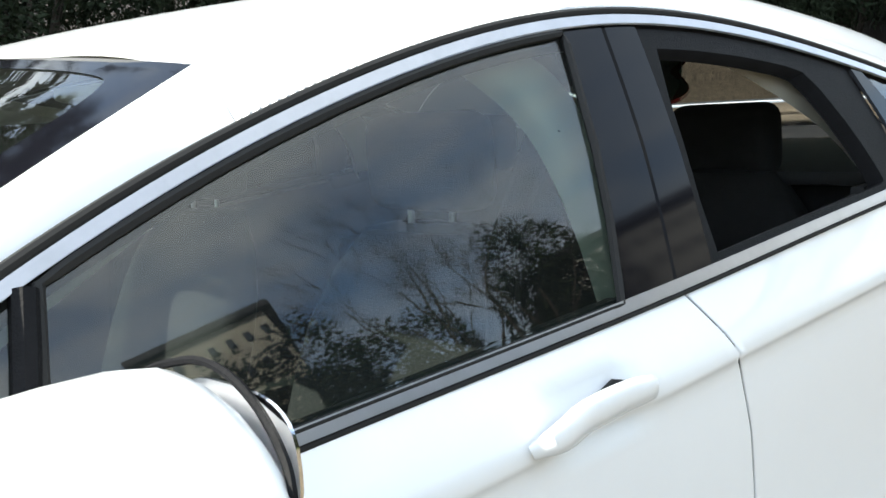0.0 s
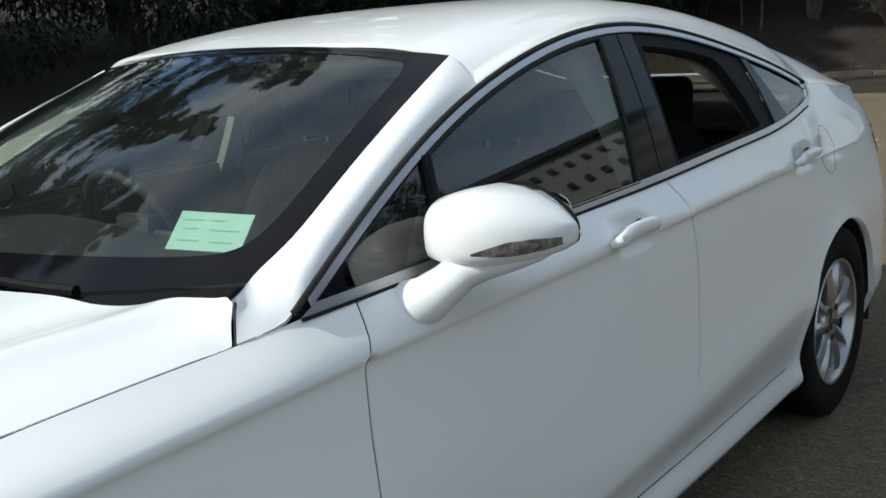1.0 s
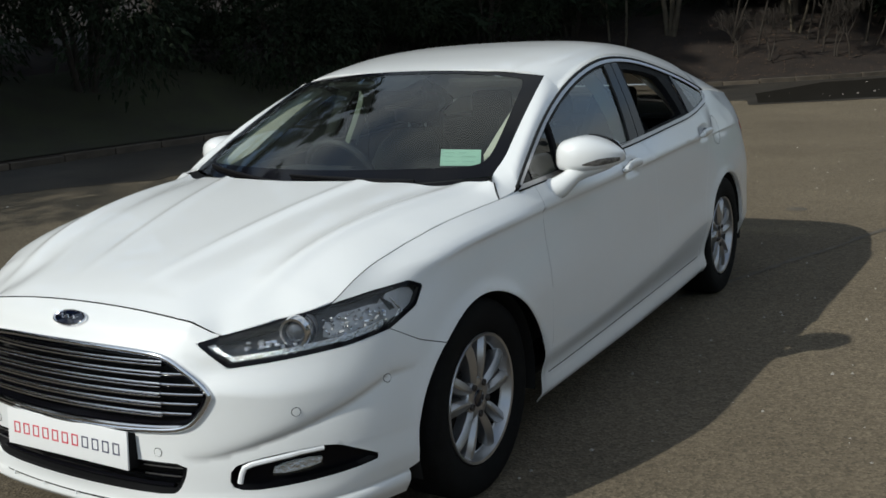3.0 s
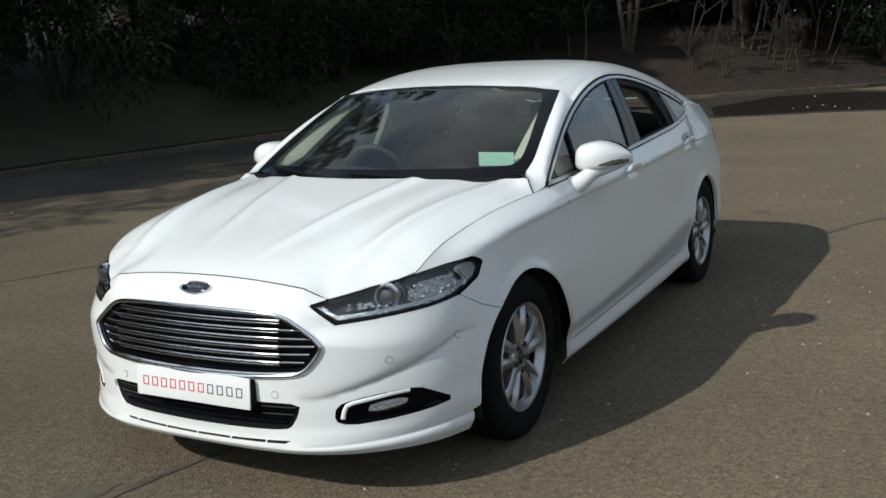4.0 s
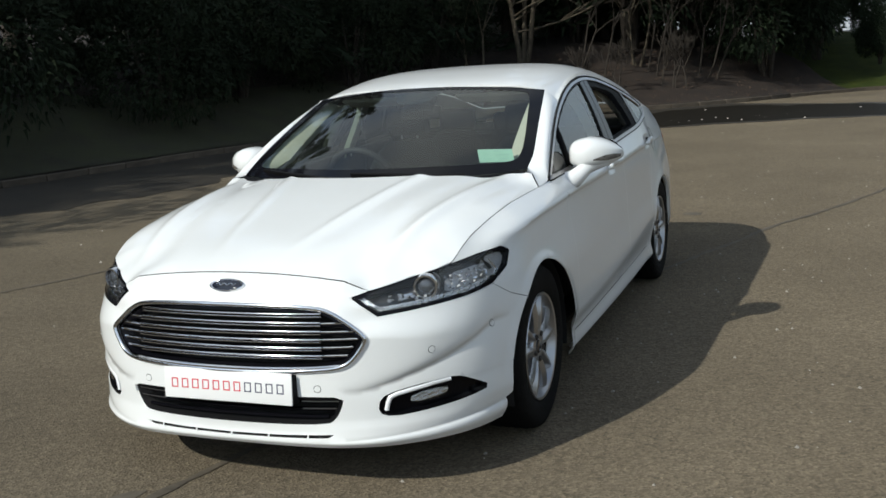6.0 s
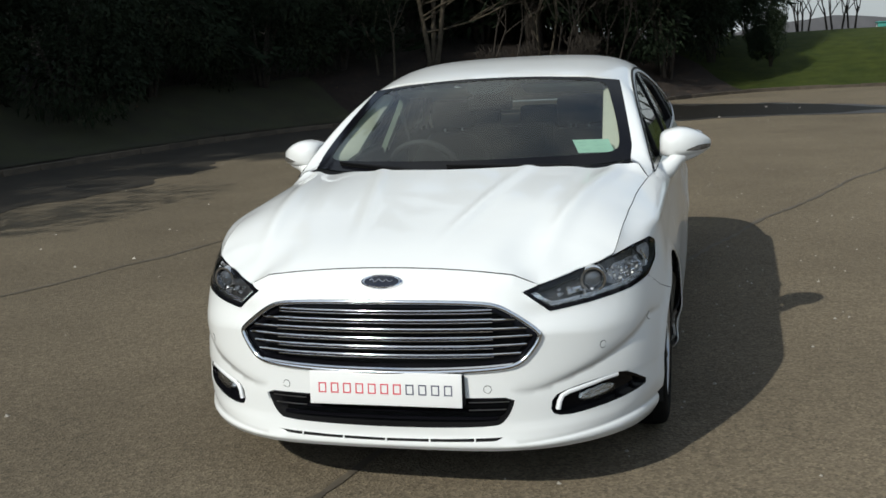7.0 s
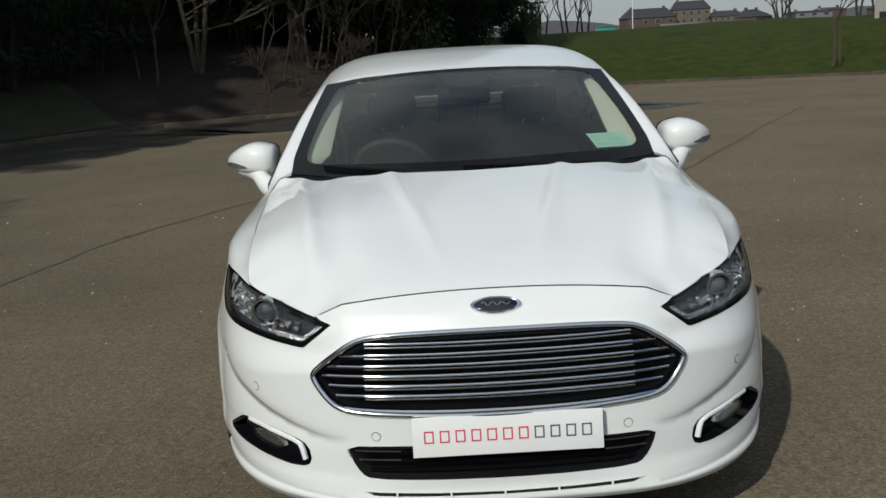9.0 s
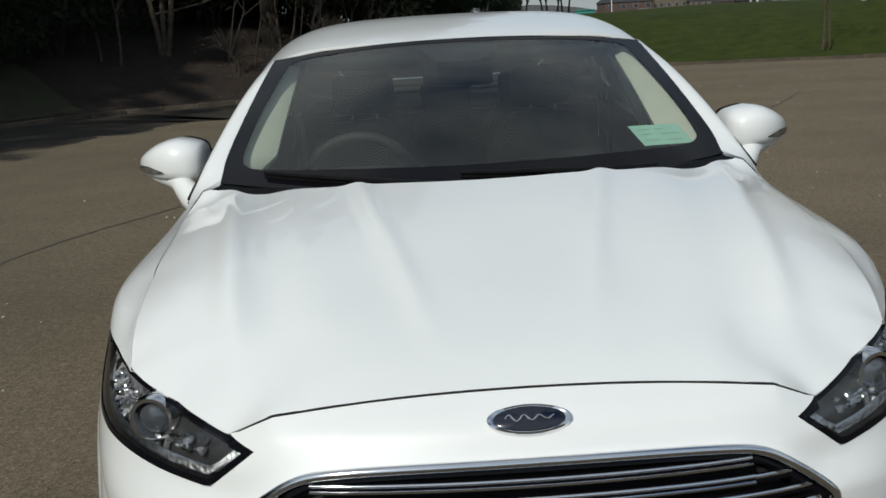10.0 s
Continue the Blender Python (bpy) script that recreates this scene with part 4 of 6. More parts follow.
# ---- wheels ----
def wheel(at, sx, steer=0.0):
    w = empty("wheel", "", "")
    w.parent = car
    w.matrix_basis = pose(*at, 0, 0, steer) @ Matrix.Diagonal((sx, 1, 1, 1))
    for k in ("label", "category"):
        if k in w:
            del w[k]
    ty = part("tyre", lathe([(-.105, .222), (-.112, .262), (-.113, .295), (-.104, .322), (-.080, .332), (.03, .3335), (.082, .331), (.102, .320), (.1095, .297), (.110, .268), (.106, .238), (.098, .219), (.09, .214)], steps=72), RUBBER, w, "black rubber tyre", angle=60)
    grooves = []
    for a in (-.055, -.018, .018, .055):
        grooves.append(lathe([(a - .005, .3337), (a, .3355), (a + .005, .3337)], steps=72))
    part("tread_rib", joined(*grooves), RUBBER, ty)
    part("rim", lathe([(.066, .190), (.075, .200), (.090, .214), (.100, .2185), (.1045, .2165), (.102, .208), (.090, .203), (.070, .193)], steps=72), ALLOY, w, "silver alloy rim", angle=35)
    part("rim_barrel", lathe([(-.10, .212), (-.02, .195), (.03, .190), (.068, .196), (.064, .189), (.03, .184), (-.02, .188), (-.10, .205)], steps=60), BLACK, w)
    part("brake_disc", lathe([(.012, .06), (.012, .150), (.000, .150), (.000, .06)], steps=48), IRON, w)
    part("caliper", box((.05, .10, .13), (.00, .115, .05), .02), BLACK, w)
    part("backing", lathe([(-.03, .0), (-.03, .19), (-.05, .19)], steps=32), GAP, w)
    # ten slim bladed spokes, each with a ridge off its middle
    for i in range(10):
        bm = bmesh.new()
        turn = 1 if i % 2 else -1
        a0 = 2 * math.pi * (i + .5) / 10 + turn * .045 + math.pi / 2
        rows = []
        for j in range(10):
            s = j / 9
            r = 0.040 + 0.163 * s
            a = a0 - turn * .10 * (1 - s) + 0.07 * math.sin(s * math.pi) * turn
            wd = 0.0105 + 0.0105 * math.sin(s * math.pi * .85) + 0.006 * s ** 3
            xo = 0.080 + 0.014 * math.sin(s * math.pi * 0.8) - 0.002 * s
            dr, dt = Vector((0, math.cos(a), math.sin(a))), Vector((0, -math.sin(a), math.cos(a)))
            rows.append([bm.verts.new(dr * r + dt * o * wd * turn + Vector((xo + h, 0, 0))) for o, h in ((-1.05, -.040), (-1, -.006), (-.75, -.001), (.15, .007), (.45, .005), (1, -.012), (1.05, -.040))])
        for r0, r1 in zip(rows, rows[1:]):
            for k in range(6):
                bm.faces.new((r0[k], r0[k + 1], r1[k + 1], r1[k]))
            bm.faces.new((r0[6], r0[0], r1[0], r1[6]))
        bm.faces.new(rows[0])
        bm.faces.new(rows[-1][::-1])
        part("spoke", bm, ALLOY, w, angle=24)
    hub = part("hub", lathe([(.02, .074), (.074, .073), (.085, .068), (.089, .058), (.088, .036), (.080, .0)], steps=40), ALLOY, w)
    part("centre_cap", lathe([(.078, .0315), (.088, .031), (.0905, .028), (.0915, .0)], steps=32), BADGE, hub, "dark blue centre cap")
    for i in range(5):
        a = 2 * math.pi * i / 5 + math.pi / 2 + math.pi / 5
        part("wheel_nut", lathe([(.07, .0115), (.0945, .0115), (.0955, .0095), (.0925, .0085), (.0925, .006), (.097, .005), (.097, 0)], steps=14, at=(0, .054 * math.cos(a), .054 * math.sin(a))), IRON, hub)
    return w


WX = 0.785
for at, sx in (((WX - .008, FRONT_ARCH, .333), 1), ((WX, 2.85, .333), 1), ((-WX + .008, FRONT_ARCH, .333), -1), ((-WX, 2.85, .333), -1)):
    wheel(at, sx)
for sx in (1, -1):
    for cy in (0, 2.85):
        bm = bmesh.new()
        n, rows = 24, []
        for i in range(n + 1):
            a = radians(-12 + 208 * i / n)
            y, z = (FRONT_ARCH if cy < 1 else 2.868) + .399 * math.cos(a), .312 + .380 * math.sin(a)
            rows.append([bm.verts.new((sx * x, y, z)) for x in (.878, .55)])
        for r0, r1 in zip(rows, rows[1:]):
            bm.faces.new((r0[0], r0[1], r1[1], r1[0]))
        inner = [r[1] for r in rows]
        c = bm.verts.new((sx * .55, cy, .345))
        for v0, v1 in zip(inner, inner[1:]):
            bm.faces.new((v0, v1, c))
        part("wheel_liner", bm, GAP, car)
# floor pan
part("floor_pan", box((1.5, 3.9, .03), (0, 1.5, .20), .01), GAP, car)

# ---- nose details ----
def nose(x, z, out=0.0):
    return at_body(x, z, True, out)


# grille: dark well, bright surround, six slats with stepped ends
grille = skin("grille", inset(gr, -0.006), body, GAP, car, step=0.04, edge=0.03, flange=0.0, shift=-0.055, label="black grille with bright slats")
skin("grille_wall", inset(gr, -0.004), body, GLOSS, grille, holes=[inset(gr, 0.016)], step=0.03, edge=0.012, flange=0.05, shift=-0.010)
gpath = [Vector(body(np.array([p]))[0]) for p in densify(gr, 0.02)]
tube("grille_surround", [p + Vector((0, -0.003, 0)) for p in gpath], 0.0085, CHROME, grille, closed=True, sides=10, label="chrome surround", up=(0, -1, 0))
low_rim = [nose(x, z, .001) for x, z in [(-.44 + .88 * i / 24, .4815 + .012 * abs(-1 + i / 12) ** 3) for i in range(25)]]
tube("grille_sill", low_rim, 0.008, CHROME, grille, sides=8)


def grille_half(z):
    """Half width of the opening at a height."""
    pts = np.array(GRILLE)
    top, bot = pts[:6], pts[6:]
    return float(np.interp(-z, -top[:, 1], top[:, 0]) if z > .585 else np.interp(z, bot[::-1, 1], bot[::-1, 0]))


for i in range(6):
    z = .668 - .0285 * i
    w = min(.372, grille_half(z) - .03)
    pts = [(-w + 2 * w * k / 20) for k in range(21)]
    tube("slat", [nose(x, z, -.018) for x in pts], 0.0085, GLOSS, grille, sides=8, flat=1.5)
    tube("slat_edge", [nose(x, z + .0035, -.006) for x in pts], 0.0038, CHROME, grille, sides=10, label="chrome edge", flat=1.0)
    tube("slat_edge", [nose(x, z - .0065, -.006) for x in pts], 0.0026, CHROME, grille, sides=6)
    if i:
        for sx in (1, -1):
            w2 = grille_half(z - .006) - .022
            if w2 > .40:
                tube("slat_end", mirrored([nose(.366 + (w2 - .366) * k / 6, z - .003, -.022) for k in range(7)], sx), 0.0075, GLOSS, grille, sides=8, flat=1.5)
                tube("slat_edge", mirrored([nose(.366 + (w2 - .366) * k / 6, z + .001, -.013) for k in range(7)], sx), 0.0042, CHROME, grille, sides=8)

# lower intake with three bars, and the slot under it
intake = skin("lower_intake", inset(ik, -0.006), body, GAP, car, step=0.04, edge=0.03, flange=0.0, shift=-0.05, label="black lower air intake")
skin("intake_wall", inset(ik, -0.003), body, BLACK, intake, holes=[inset(ik, 0.012)], step=0.03, edge=0.012, flange=0.045, shift=-0.008)
for z, w in ((.362, .405), (.335, .395), (.308, .375)):
    tube("intake_bar", [nose(-w + 2 * w * k / 20, z, -.022) for k in range(21)], 0.0065, GLOSS, intake, sides=8, flat=1.4)
for sx in (1, -1):
    for z, x1 in ((.366, .415), (.340, .405)):
        tube("intake_edge", mirrored([nose(.285 + (x1 - .285) * k / 8, z, -.012) for k in range(9)], sx), 0.0022, SATIN, intake, sides=6, label="thin bright edge")
skin("bumper_slot", inset(sl, -0.003), body, GAP, car, step=0.04, edge=0.03, flange=0.0, shift=-0.02)
for x in (-.30, -.15, 0, .15, .30):
    tube("slot_rib", [nose(x, .232, -.004), nose(x, .250, -.004)], 0.003, WHITE, car, sides=6, label="white rib across the slot")

# badge: plain dark blue oval in a bright ring
bd = at_body(0, .757, True)
bn = (Vector(body(np.array([[0, .757]]))[0]) - Vector(lining(np.array([[0, .757]]))[0])).normalized()
turn = bn.to_track_quat("Z", "Y").to_matrix().to_4x4()
badge = lathe([(-.004, .0), (-.004, .5), (.006, .5), (.008, .47), (.006, .44), (.005, .0)], axis="z", steps=40)
bmesh.ops.transform(badge, matrix=Matrix.Translation(bd) @ turn @ Matrix.Diagonal((.140, .054, 1, 1)), verts=badge.verts)
bo = part("badge", badge, CHROME, car, "chrome-rimmed dark blue oval badge")
face = lathe([(.005, .44), (.0075, .40), (.0085, .0)], axis="z", steps=40)
bmesh.ops.transform(face, matrix=Matrix.Translation(bd) @ turn @ Matrix.Diagonal((.140, .054, 1, 1)), verts=face.verts)
part("badge_face", face, BADGE, bo)
wave = [Matrix.Translation(bd) @ turn @ Vector((-.040 + .080 * i / 40, .0065 * math.sin(i * .50) * (1 - .5 * i / 40), .0092)) for i in range(41)]
tube("badge_mark", wave, .0016, CHROME, bo, sides=6)

# front plate with its plain bars
pl = empty("number_plate", "", "")
for k in ("label", "category"):
    if k in pl:
        del pl[k]
pl.parent = car
pl.matrix_basis = pose(.013, -.931, .419, -5, 0, 0)
tagged(pl, "white plate with red and navy printing")
part("plate_board", box((.520, .006, .111), (0, 0, 0), .002), PLATE, pl)
part("plate_holder", box((.522, .040, .100), (.002, .024, -.003), .004), BLACK, pl)
for i in range(11):
    x, m = -.215 + i * .043, RED if i < 7 else NAVY
    for dx, dz, w, h in ((-.0115, 0, .0038, .034), (.0115, 0, .0038, .034), (0, .0151, .0192, .0038), (0, -.0151, .0192, .0038)):
        part("print_bar", box((w, .0012, h), (x + dx, -.0036, dz)), m, pl, smooth=False)

# parking sensors
for x, z in ((.348, .414), (-.348, .414), (.698, .520), (-.698, .520)):
    q = QX(x)
    ring = [(q + .0125 * math.cos(a), z + .0125 * math.sin(a)) for a in (2 * math.pi * i / 20 for i in range(20))]
    s = skin("parking_sensor", inset(ring, .0012), body, WHITE, car, step=.01, edge=.004, flange=.004, shift=.002, label="white round sensor")
    tube("sensor_gap", [Vector(body(np.array([p]))[0]) for p in ring], .0011, GAP, s, closed=True, sides=5)
for sx in (1, -1):
    q = near_q(.840, -.457)
    ring = [(q + .0125 * math.cos(a), .553 + .0125 * math.sin(a)) for a in (2 * math.pi * i / 20 for i in range(20))]
    s = skin("parking_sensor", inset(ring, .0012), body, WHITE, car, step=.01, edge=.004, flange=.004, shift=.002, sx=sx, label="white round sensor")
    tube("sensor_gap", mirrored([Vector(body(np.array([p]))[0]) for p in ring], sx), .0011, GAP, s, closed=True, sides=5)

# ---- headlamps ----
def at_q(q, z, out):
    """A place on the skin by its way along the outline, moved out along the normal."""
    return Vector(lining_at((q, z), -out))


def lamp_inset(amount):
    """The lamp outline drawn in, less so along its top, where the bonnet laps over it."""
    res = []
    for (q0, z0), (q1, z1) in zip(hl_out, inset(hl_out, amount)):
        k = .30 if z0 > .728 + .06 * (q0 - .52) and LAMP_IN - .03 < q0 < 1.12 else 1.0
        res.append((q0 + (q1 - q0) * max(k, .5), z0 + (z1 - z0) * k))
    return res


for sx in (1, -1):
    lamp = skin("headlamp", inset(hl_out, -.001), body, GLOSS, car, holes=[lamp_inset(.010)], step=.03, edge=.008, flange=.04, shift=.0008, sx=sx, label="clear headlamp with a black rim")
    skin("lamp_bowl", inset(hl_out, .004), body, LAMPBLACK, lamp, step=.02, edge=.012, flange=0, shift=-.042, sx=sx)
    ln = skin("lamp_lens", lamp_inset(.0095), body, LENS, lamp, step=.03, edge=.015, flange=0, shift=-.001, sx=sx)
    ln.visible_shadow = False
    # projector
    c = Vector((.664, -.655, .724))
    d = Vector((.22, -1, .0)).normalized()
    m = Matrix.Translation(Vector((sx * c.x, c.y + .025, c.z))) @ Vector((sx * d.x, d.y, d.z)).to_track_quat("Z", "Y").to_matrix().to_4x4()
    pr = lathe([(-.04, .034), (-.02, .045), (.010, .046), (.024, .042), (.024, .035), (.004, .032)], axis="z", steps=32)
    bmesh.ops.transform(pr, matrix=m, verts=pr.verts)
    po_ = part("projector", pr, CHROME, lamp, "chrome projector ring")
    le = lathe([(.002, .033), (.014, .028), (.021, .018), (.023, 0)], axis="z", steps=28)
    bmesh.ops.transform(le, matrix=m, verts=le.verts)
    part("projector_lens", le, PROJECTOR, po_)
    bowl = lathe([(-.050, .036), (-.026, .0455), (-.022, .047), (-.022, .0485), (-.046, .044)], axis="z", steps=32)
    bmesh.ops.transform(bowl, matrix=m, verts=bowl.verts)
    part("projector_collar", bowl, SMOKE, po_, "smoked silver collar")
    # faceted reflector outside of the projector: rows of small bright cells
    qa, qb = near_q(.735, -.60), near_q(.838, -.40)
    ref = [(qa, .690), (qb - .01, .702), (qb + .030, .740), (qb, .776), (qa + .02, .768)]
    rf = skin("reflector", rounded(ref, 1), body, SMOKE, lamp, step=.012, edge=.012, flange=.02, shift=-.034, sx=sx, label="faceted silver reflector")
    frnd = random.Random(7)
    for j in range(6):
        for k in range(9):
            q = qa + .018 + (qb - qa - .016) * (k + frnd.uniform(-.3, .3)) / 8.5
            a = at_q(q, .699 + .012 * j + .006 * k / 8 + frnd.uniform(-.003, .003), -.030 + frnd.uniform(0, .006))
            part("facet", box((frnd.uniform(.006, .015), .008, frnd.uniform(.003, .008)), (0, 0, 0), .0015, Matrix.Translation((sx * a.x, a.y, a.z)) @ pose(0, 0, 0, frnd.uniform(-50, 50), frnd.uniform(-30, 30), sx * (50 + frnd.uniform(-45, 45)))), CHROME if (j + k) % 3 else LAMPGREY, rf)
    # grey blade behind the reflector, then a plain grey side panel
    qs0, qs1 = near_q(.838, -.40), near_q(.853, -.30)
    skin("side_reflector", rounded([(qs0 + .012, .706), (qs0 + .050, .722), (qs1 + .016, .762), (qs1 - .008, .794), (qs0 - .02, .790), (qs0 + .035, .745)], 1), body, LAMPGREY, lamp, step=.02, edge=.012, flange=.015, shift=-.020, sx=sx)
    skin("lamp_panel", rounded([(qs0 - .012, .701), (qs0 + .046, .716), (qs1 + .018, .764), (qs1 - .004, .792), (qs0 - .03, .790)], 1), body, LAMPGREY, lamp, step=.02, edge=.012, flange=.008, shift=-.030, sx=sx)
    edge_line = densify([(qa + .05, .691), (qb + .005, .703), (qb + .040, .738), (qb + .012, .776)], .012, False)
    skin("reflector_edge", clean([tuple(p) for p in edge_line] + [(p[0] + .008, p[1] - .008) for p in edge_line[::-1]]), body, SILVER, lamp, step=.02, edge=.01, flange=.01, shift=-.014, sx=sx)
    # broad bright strip along the inner tip and the lower edge
    strip_line = [(HL_Q[0][0] + .030, HL_Q[0][1] - .004)] + [(HL_Q[13][0] + .012, HL_Q[13][1] + .015)] + [(HL_Q[i][0], HL_Q[i][1] + .014) for i in (12, 11, 10)] + [(HL_Q[9][0] - .010, HL_Q[9][1] + .014)]
    sl_ = densify(strip_line, .012, False)
    sl_up = [(p[0] + .012 * max(0, 1 - i / 5), p[1] + .013) for i, p in enumerate(sl_)]
    skin("light_strip", clean([tuple(p) for p in sl_] + sl_up[::-1]), body, SILVER, lamp, step=.02, edge=.01, flange=.008, shift=-.012, sx=sx, label="bright strip along the lower edge")
    # small silver cells between the projector and the inner tip
    for k in range(14):
        q, z = near_q(.60, -.79) + .10 * frnd.random(), .700 + .032 * frnd.random()
        a = at_q(q, z, -.030)
        part("lamp_cell", box((frnd.uniform(.008, .020), .010, frnd.uniform(.005, .010)), (0, 0, 0), .002, Matrix.Translation((sx * a.x, a.y, a.z)) @ pose(0, 0, 0, frnd.uniform(-30, 30), 0, sx * (35 + frnd.uniform(-20, 20)))), CHROME if k % 2 else SILVER, lamp)
    tube("projector_shroud", mirrored([at_q(near_q(.70, -.70) + .02 * math.cos(a), .712 + .050 * math.sin(a), -.034) for a in (math.pi * (1.05 + .9 * i / 10) for i in range(11))], sx), .006, SMOKE, lamp, sides=6)

# ---- fog lamps ----
for sx in (1, -1):
    fg = skin("fog_lamp_housing", inset(fog_q, -.002), body, GLOSS, car, step=.02, edge=.012, flange=0, shift=-.032, sx=sx, label="black recess with fog lamp and light strip")
    skin("fog_wall", inset(fog_q, -.003), body, GLOSS, fg, holes=[inset(fog_q, .006)], step=.03, edge=.01, flange=.03, shift=-.004, sx=sx)
    st = [(.566, .325), (.572, .352), (.580, .370), (.600, .379), (.65, .389), (.70, .397), (.742, .399)]
    tube("light_strip", mirrored([nose(x, z, -.006) for x, z in densify(st, .012, False)], sx), .0085, LED, fg, sides=8, label="white daytime light strip")
    fl = on_nose([(.640, .335), (.735, .346), (.742, .372), (.648, .362)])
    o = skin("fog_lamp", rounded(fl, 1), body, SILVER, fg, step=.012, edge=.01, flange=.02, shift=-.018, sx=sx)
    skin("fog_lens", inset(rounded(fl, 1), -.004), body, LENS, o, step=.02, edge=.01, flange=.0, shift=-.010, sx=sx)

# ---- door mirrors ----
MIR = [  # x, front y, back y, low z, high z
    (.826, .800, .890, 1.000, 1.060), (.830, .758, .908, .985, 1.082), (.846, .735, .920, .979, 1.096), (.874, .724, .926, .976, 1.104), (.910, .722, .930, .974, 1.111),
    (.945, .732, .931, .976, 1.106), (.980, .755, .928, .981, 1.094), (1.010, .785, .923, .988, 1.077), (1.035, .822, .916, .996, 1.060), (1.048, .852, .909, 1.004, 1.047), (1.054, .876, .902, 1.014, 1.040)]


def mirror_rows(sx, grow=0.0, lo=None, hi=None, n=28):
    rows = []
    for x, yf, yb, z0, z1 in MIR:
        cz, hz, cy, hy = (z0 + z1) / 2, (z1 - z0) / 2 + grow, (yf + yb) / 2, (yb - yf) / 2 + grow
        row = []
        for i in range(n):
            a = 2 * math.pi * i / n
            c, s = math.cos(a), math.sin(a)
            p = 0.78 if c < 0 else 0.45
            yy = cy + hy * math.copysign(abs(c) ** p, c)
            zz = cz + hz * math.copysign(abs(s) ** (.72 if s > 0 else .5), s)
            row.append(Vector((sx * x, yy, zz)))
        rows.append(row)
    return rows


for sx in (1, -1):
    mi = empty("door_mirror", "", "")
    for k in ("label", "category"):
        if k in mi:
            del mi[k]
    mi.parent = car
    rows = mirror_rows(sx)
    bm = bmesh.new()
    vr = [[bm.verts.new(p) for p in r] for r in rows]
    for r0, r1 in zip(vr, vr[1:]):
        for i in range(len(r0)):
            bm.faces.new((r0[i], r0[(i + 1) % len(r0)], r1[(i + 1) % len(r0)], r1[i]))
    bm.faces.new(vr[0])
    bm.faces.new(vr[-1])
    bmesh.ops.smooth_vert(bm, verts=bm.verts, factor=.3, use_axis_x=True, use_axis_y=True, use_axis_z=True)
    part("mirror_housing", bm, WHITE, mi, "white mirror housing", angle=70)
    rim = [(m_[0], m_[2], m_[4] - .008) for m_ in MIR[1:-1]] + [(m_[0], m_[2], m_[3] + .008) for m_ in MIR[-2:0:-1]]
    tube("mirror_rim", [Vector((sx * p[0], p[1] + .001, p[2])) for p in rounded(rim, 2)], .0035, BLACK, mi, closed=True, sides=6, label="black rim round the mirror glass")
    gl = bmesh.new()
    vs = [gl.verts.new((sx * (.945 + .078 * math.copysign(abs(math.cos(a)) ** .6, math.cos(a))), .9325, 1.042 + .047 * math.copysign(abs(math.sin(a)) ** .7, math.sin(a)))) for a in (2 * math.pi * i / 32 for i in range(32))]
    gl.faces.new(vs)
    g2 = bmesh.ops.extrude_face_region(gl, geom=gl.faces[:])
    bmesh.ops.translate(gl, vec=(0, .003, 0), verts=[e for e in g2["geom"] if isinstance(e, bmesh.types.BMVert)])
    part("mirror_glass", gl, CHROME, mi, "mirror glass")
    # repeater strip hugging the lower front edge
    def front_at(x, k):
        xs = [m_[0] for m_ in MIR]
        yf, yb, z0, z1 = (float(np.interp(x, xs, [m_[j] for m_ in MIR])) for j in (1, 2, 3, 4))
        cz, hz, cy, hy = (z0 + z1) / 2, (z1 - z0) / 2, (yf + yb) / 2, (yb - yf) / 2
        s = max(-.98, min(.98, (k)))
        a = math.asin(s)
        return Vector((sx * x, cy - hy * abs(math.cos(a)) ** .78, cz + hz * math.copysign(abs(s) ** .72, s)))
    bm = bmesh.new()
    prev = None
    for j in range(15):
        s = j / 14
        x = .945 + .104 * s
        mid = -.34 + .16 * s
        hw = .03 + .20 * min(1, s * 2.0)
        off = Vector((sx * .003, -.0045, -.001))
        row = [bm.verts.new(front_at(x, mid + hw * o) + off) for o in (-1, -.5, 0, .5, 1)]
        if prev:
            for k in range(4):
                bm.faces.new((prev[k], prev[k + 1], row[k + 1], row[k]))
        prev = row
    part("indicator", bm, mat_indicator, mi, "clear indicator strip with dark edges")
    # stalk
    path = [(.806, .700, .912), (.835, .706, .916), (.862, .722, .930), (.885, .745, .952), (.905, .770, .974), (.935, .795, .986), (.975, .815, .996), (1.012, .845, 1.006), (1.040, .874, 1.018)]
    rad = [.050, .048, .042, .036, .033, .031, .027, .021, .010]
    tube("mirror_stalk", [Vector((sx * x, y, z)) for x, y, z in path], rad, WHITE, mi, sides=16, flat=1.0)

# ---- door handles ----
for (key, sx), door in SIDE_DOORS.items():
    y0, y1, z0, z1 = (1.300, 1.522, .905, .915) if key == "front" else (2.440, 2.662, .930, .942)
    pts = []
    for i in range(15):
        s = i / 14
        pts.append(at_body(y0 + (y1 - y0) * s, z0 + (z1 - z0) * s, False, .004 + .022 * math.sin(math.pi * s) ** .16))
    rad = [.008, .0150, .0180, .0190, .0195, .0195, .0195, .0195, .0195, .019, .0185, .018, .017, .0145, .008]
    h = tube("door_handle", mirrored(pts, sx), rad, WHITE, door, sides=14, flat=.60, label="white pull handle")
    tube("handle_gap", mirrored([at_body(y0 + (y1 - y0) * s, z0 + .017 + .004 * s, False, .006) for s in (.66, .75, .84)], sx), [.004, .011, .005], GAP, h, sides=8, flat=.6)

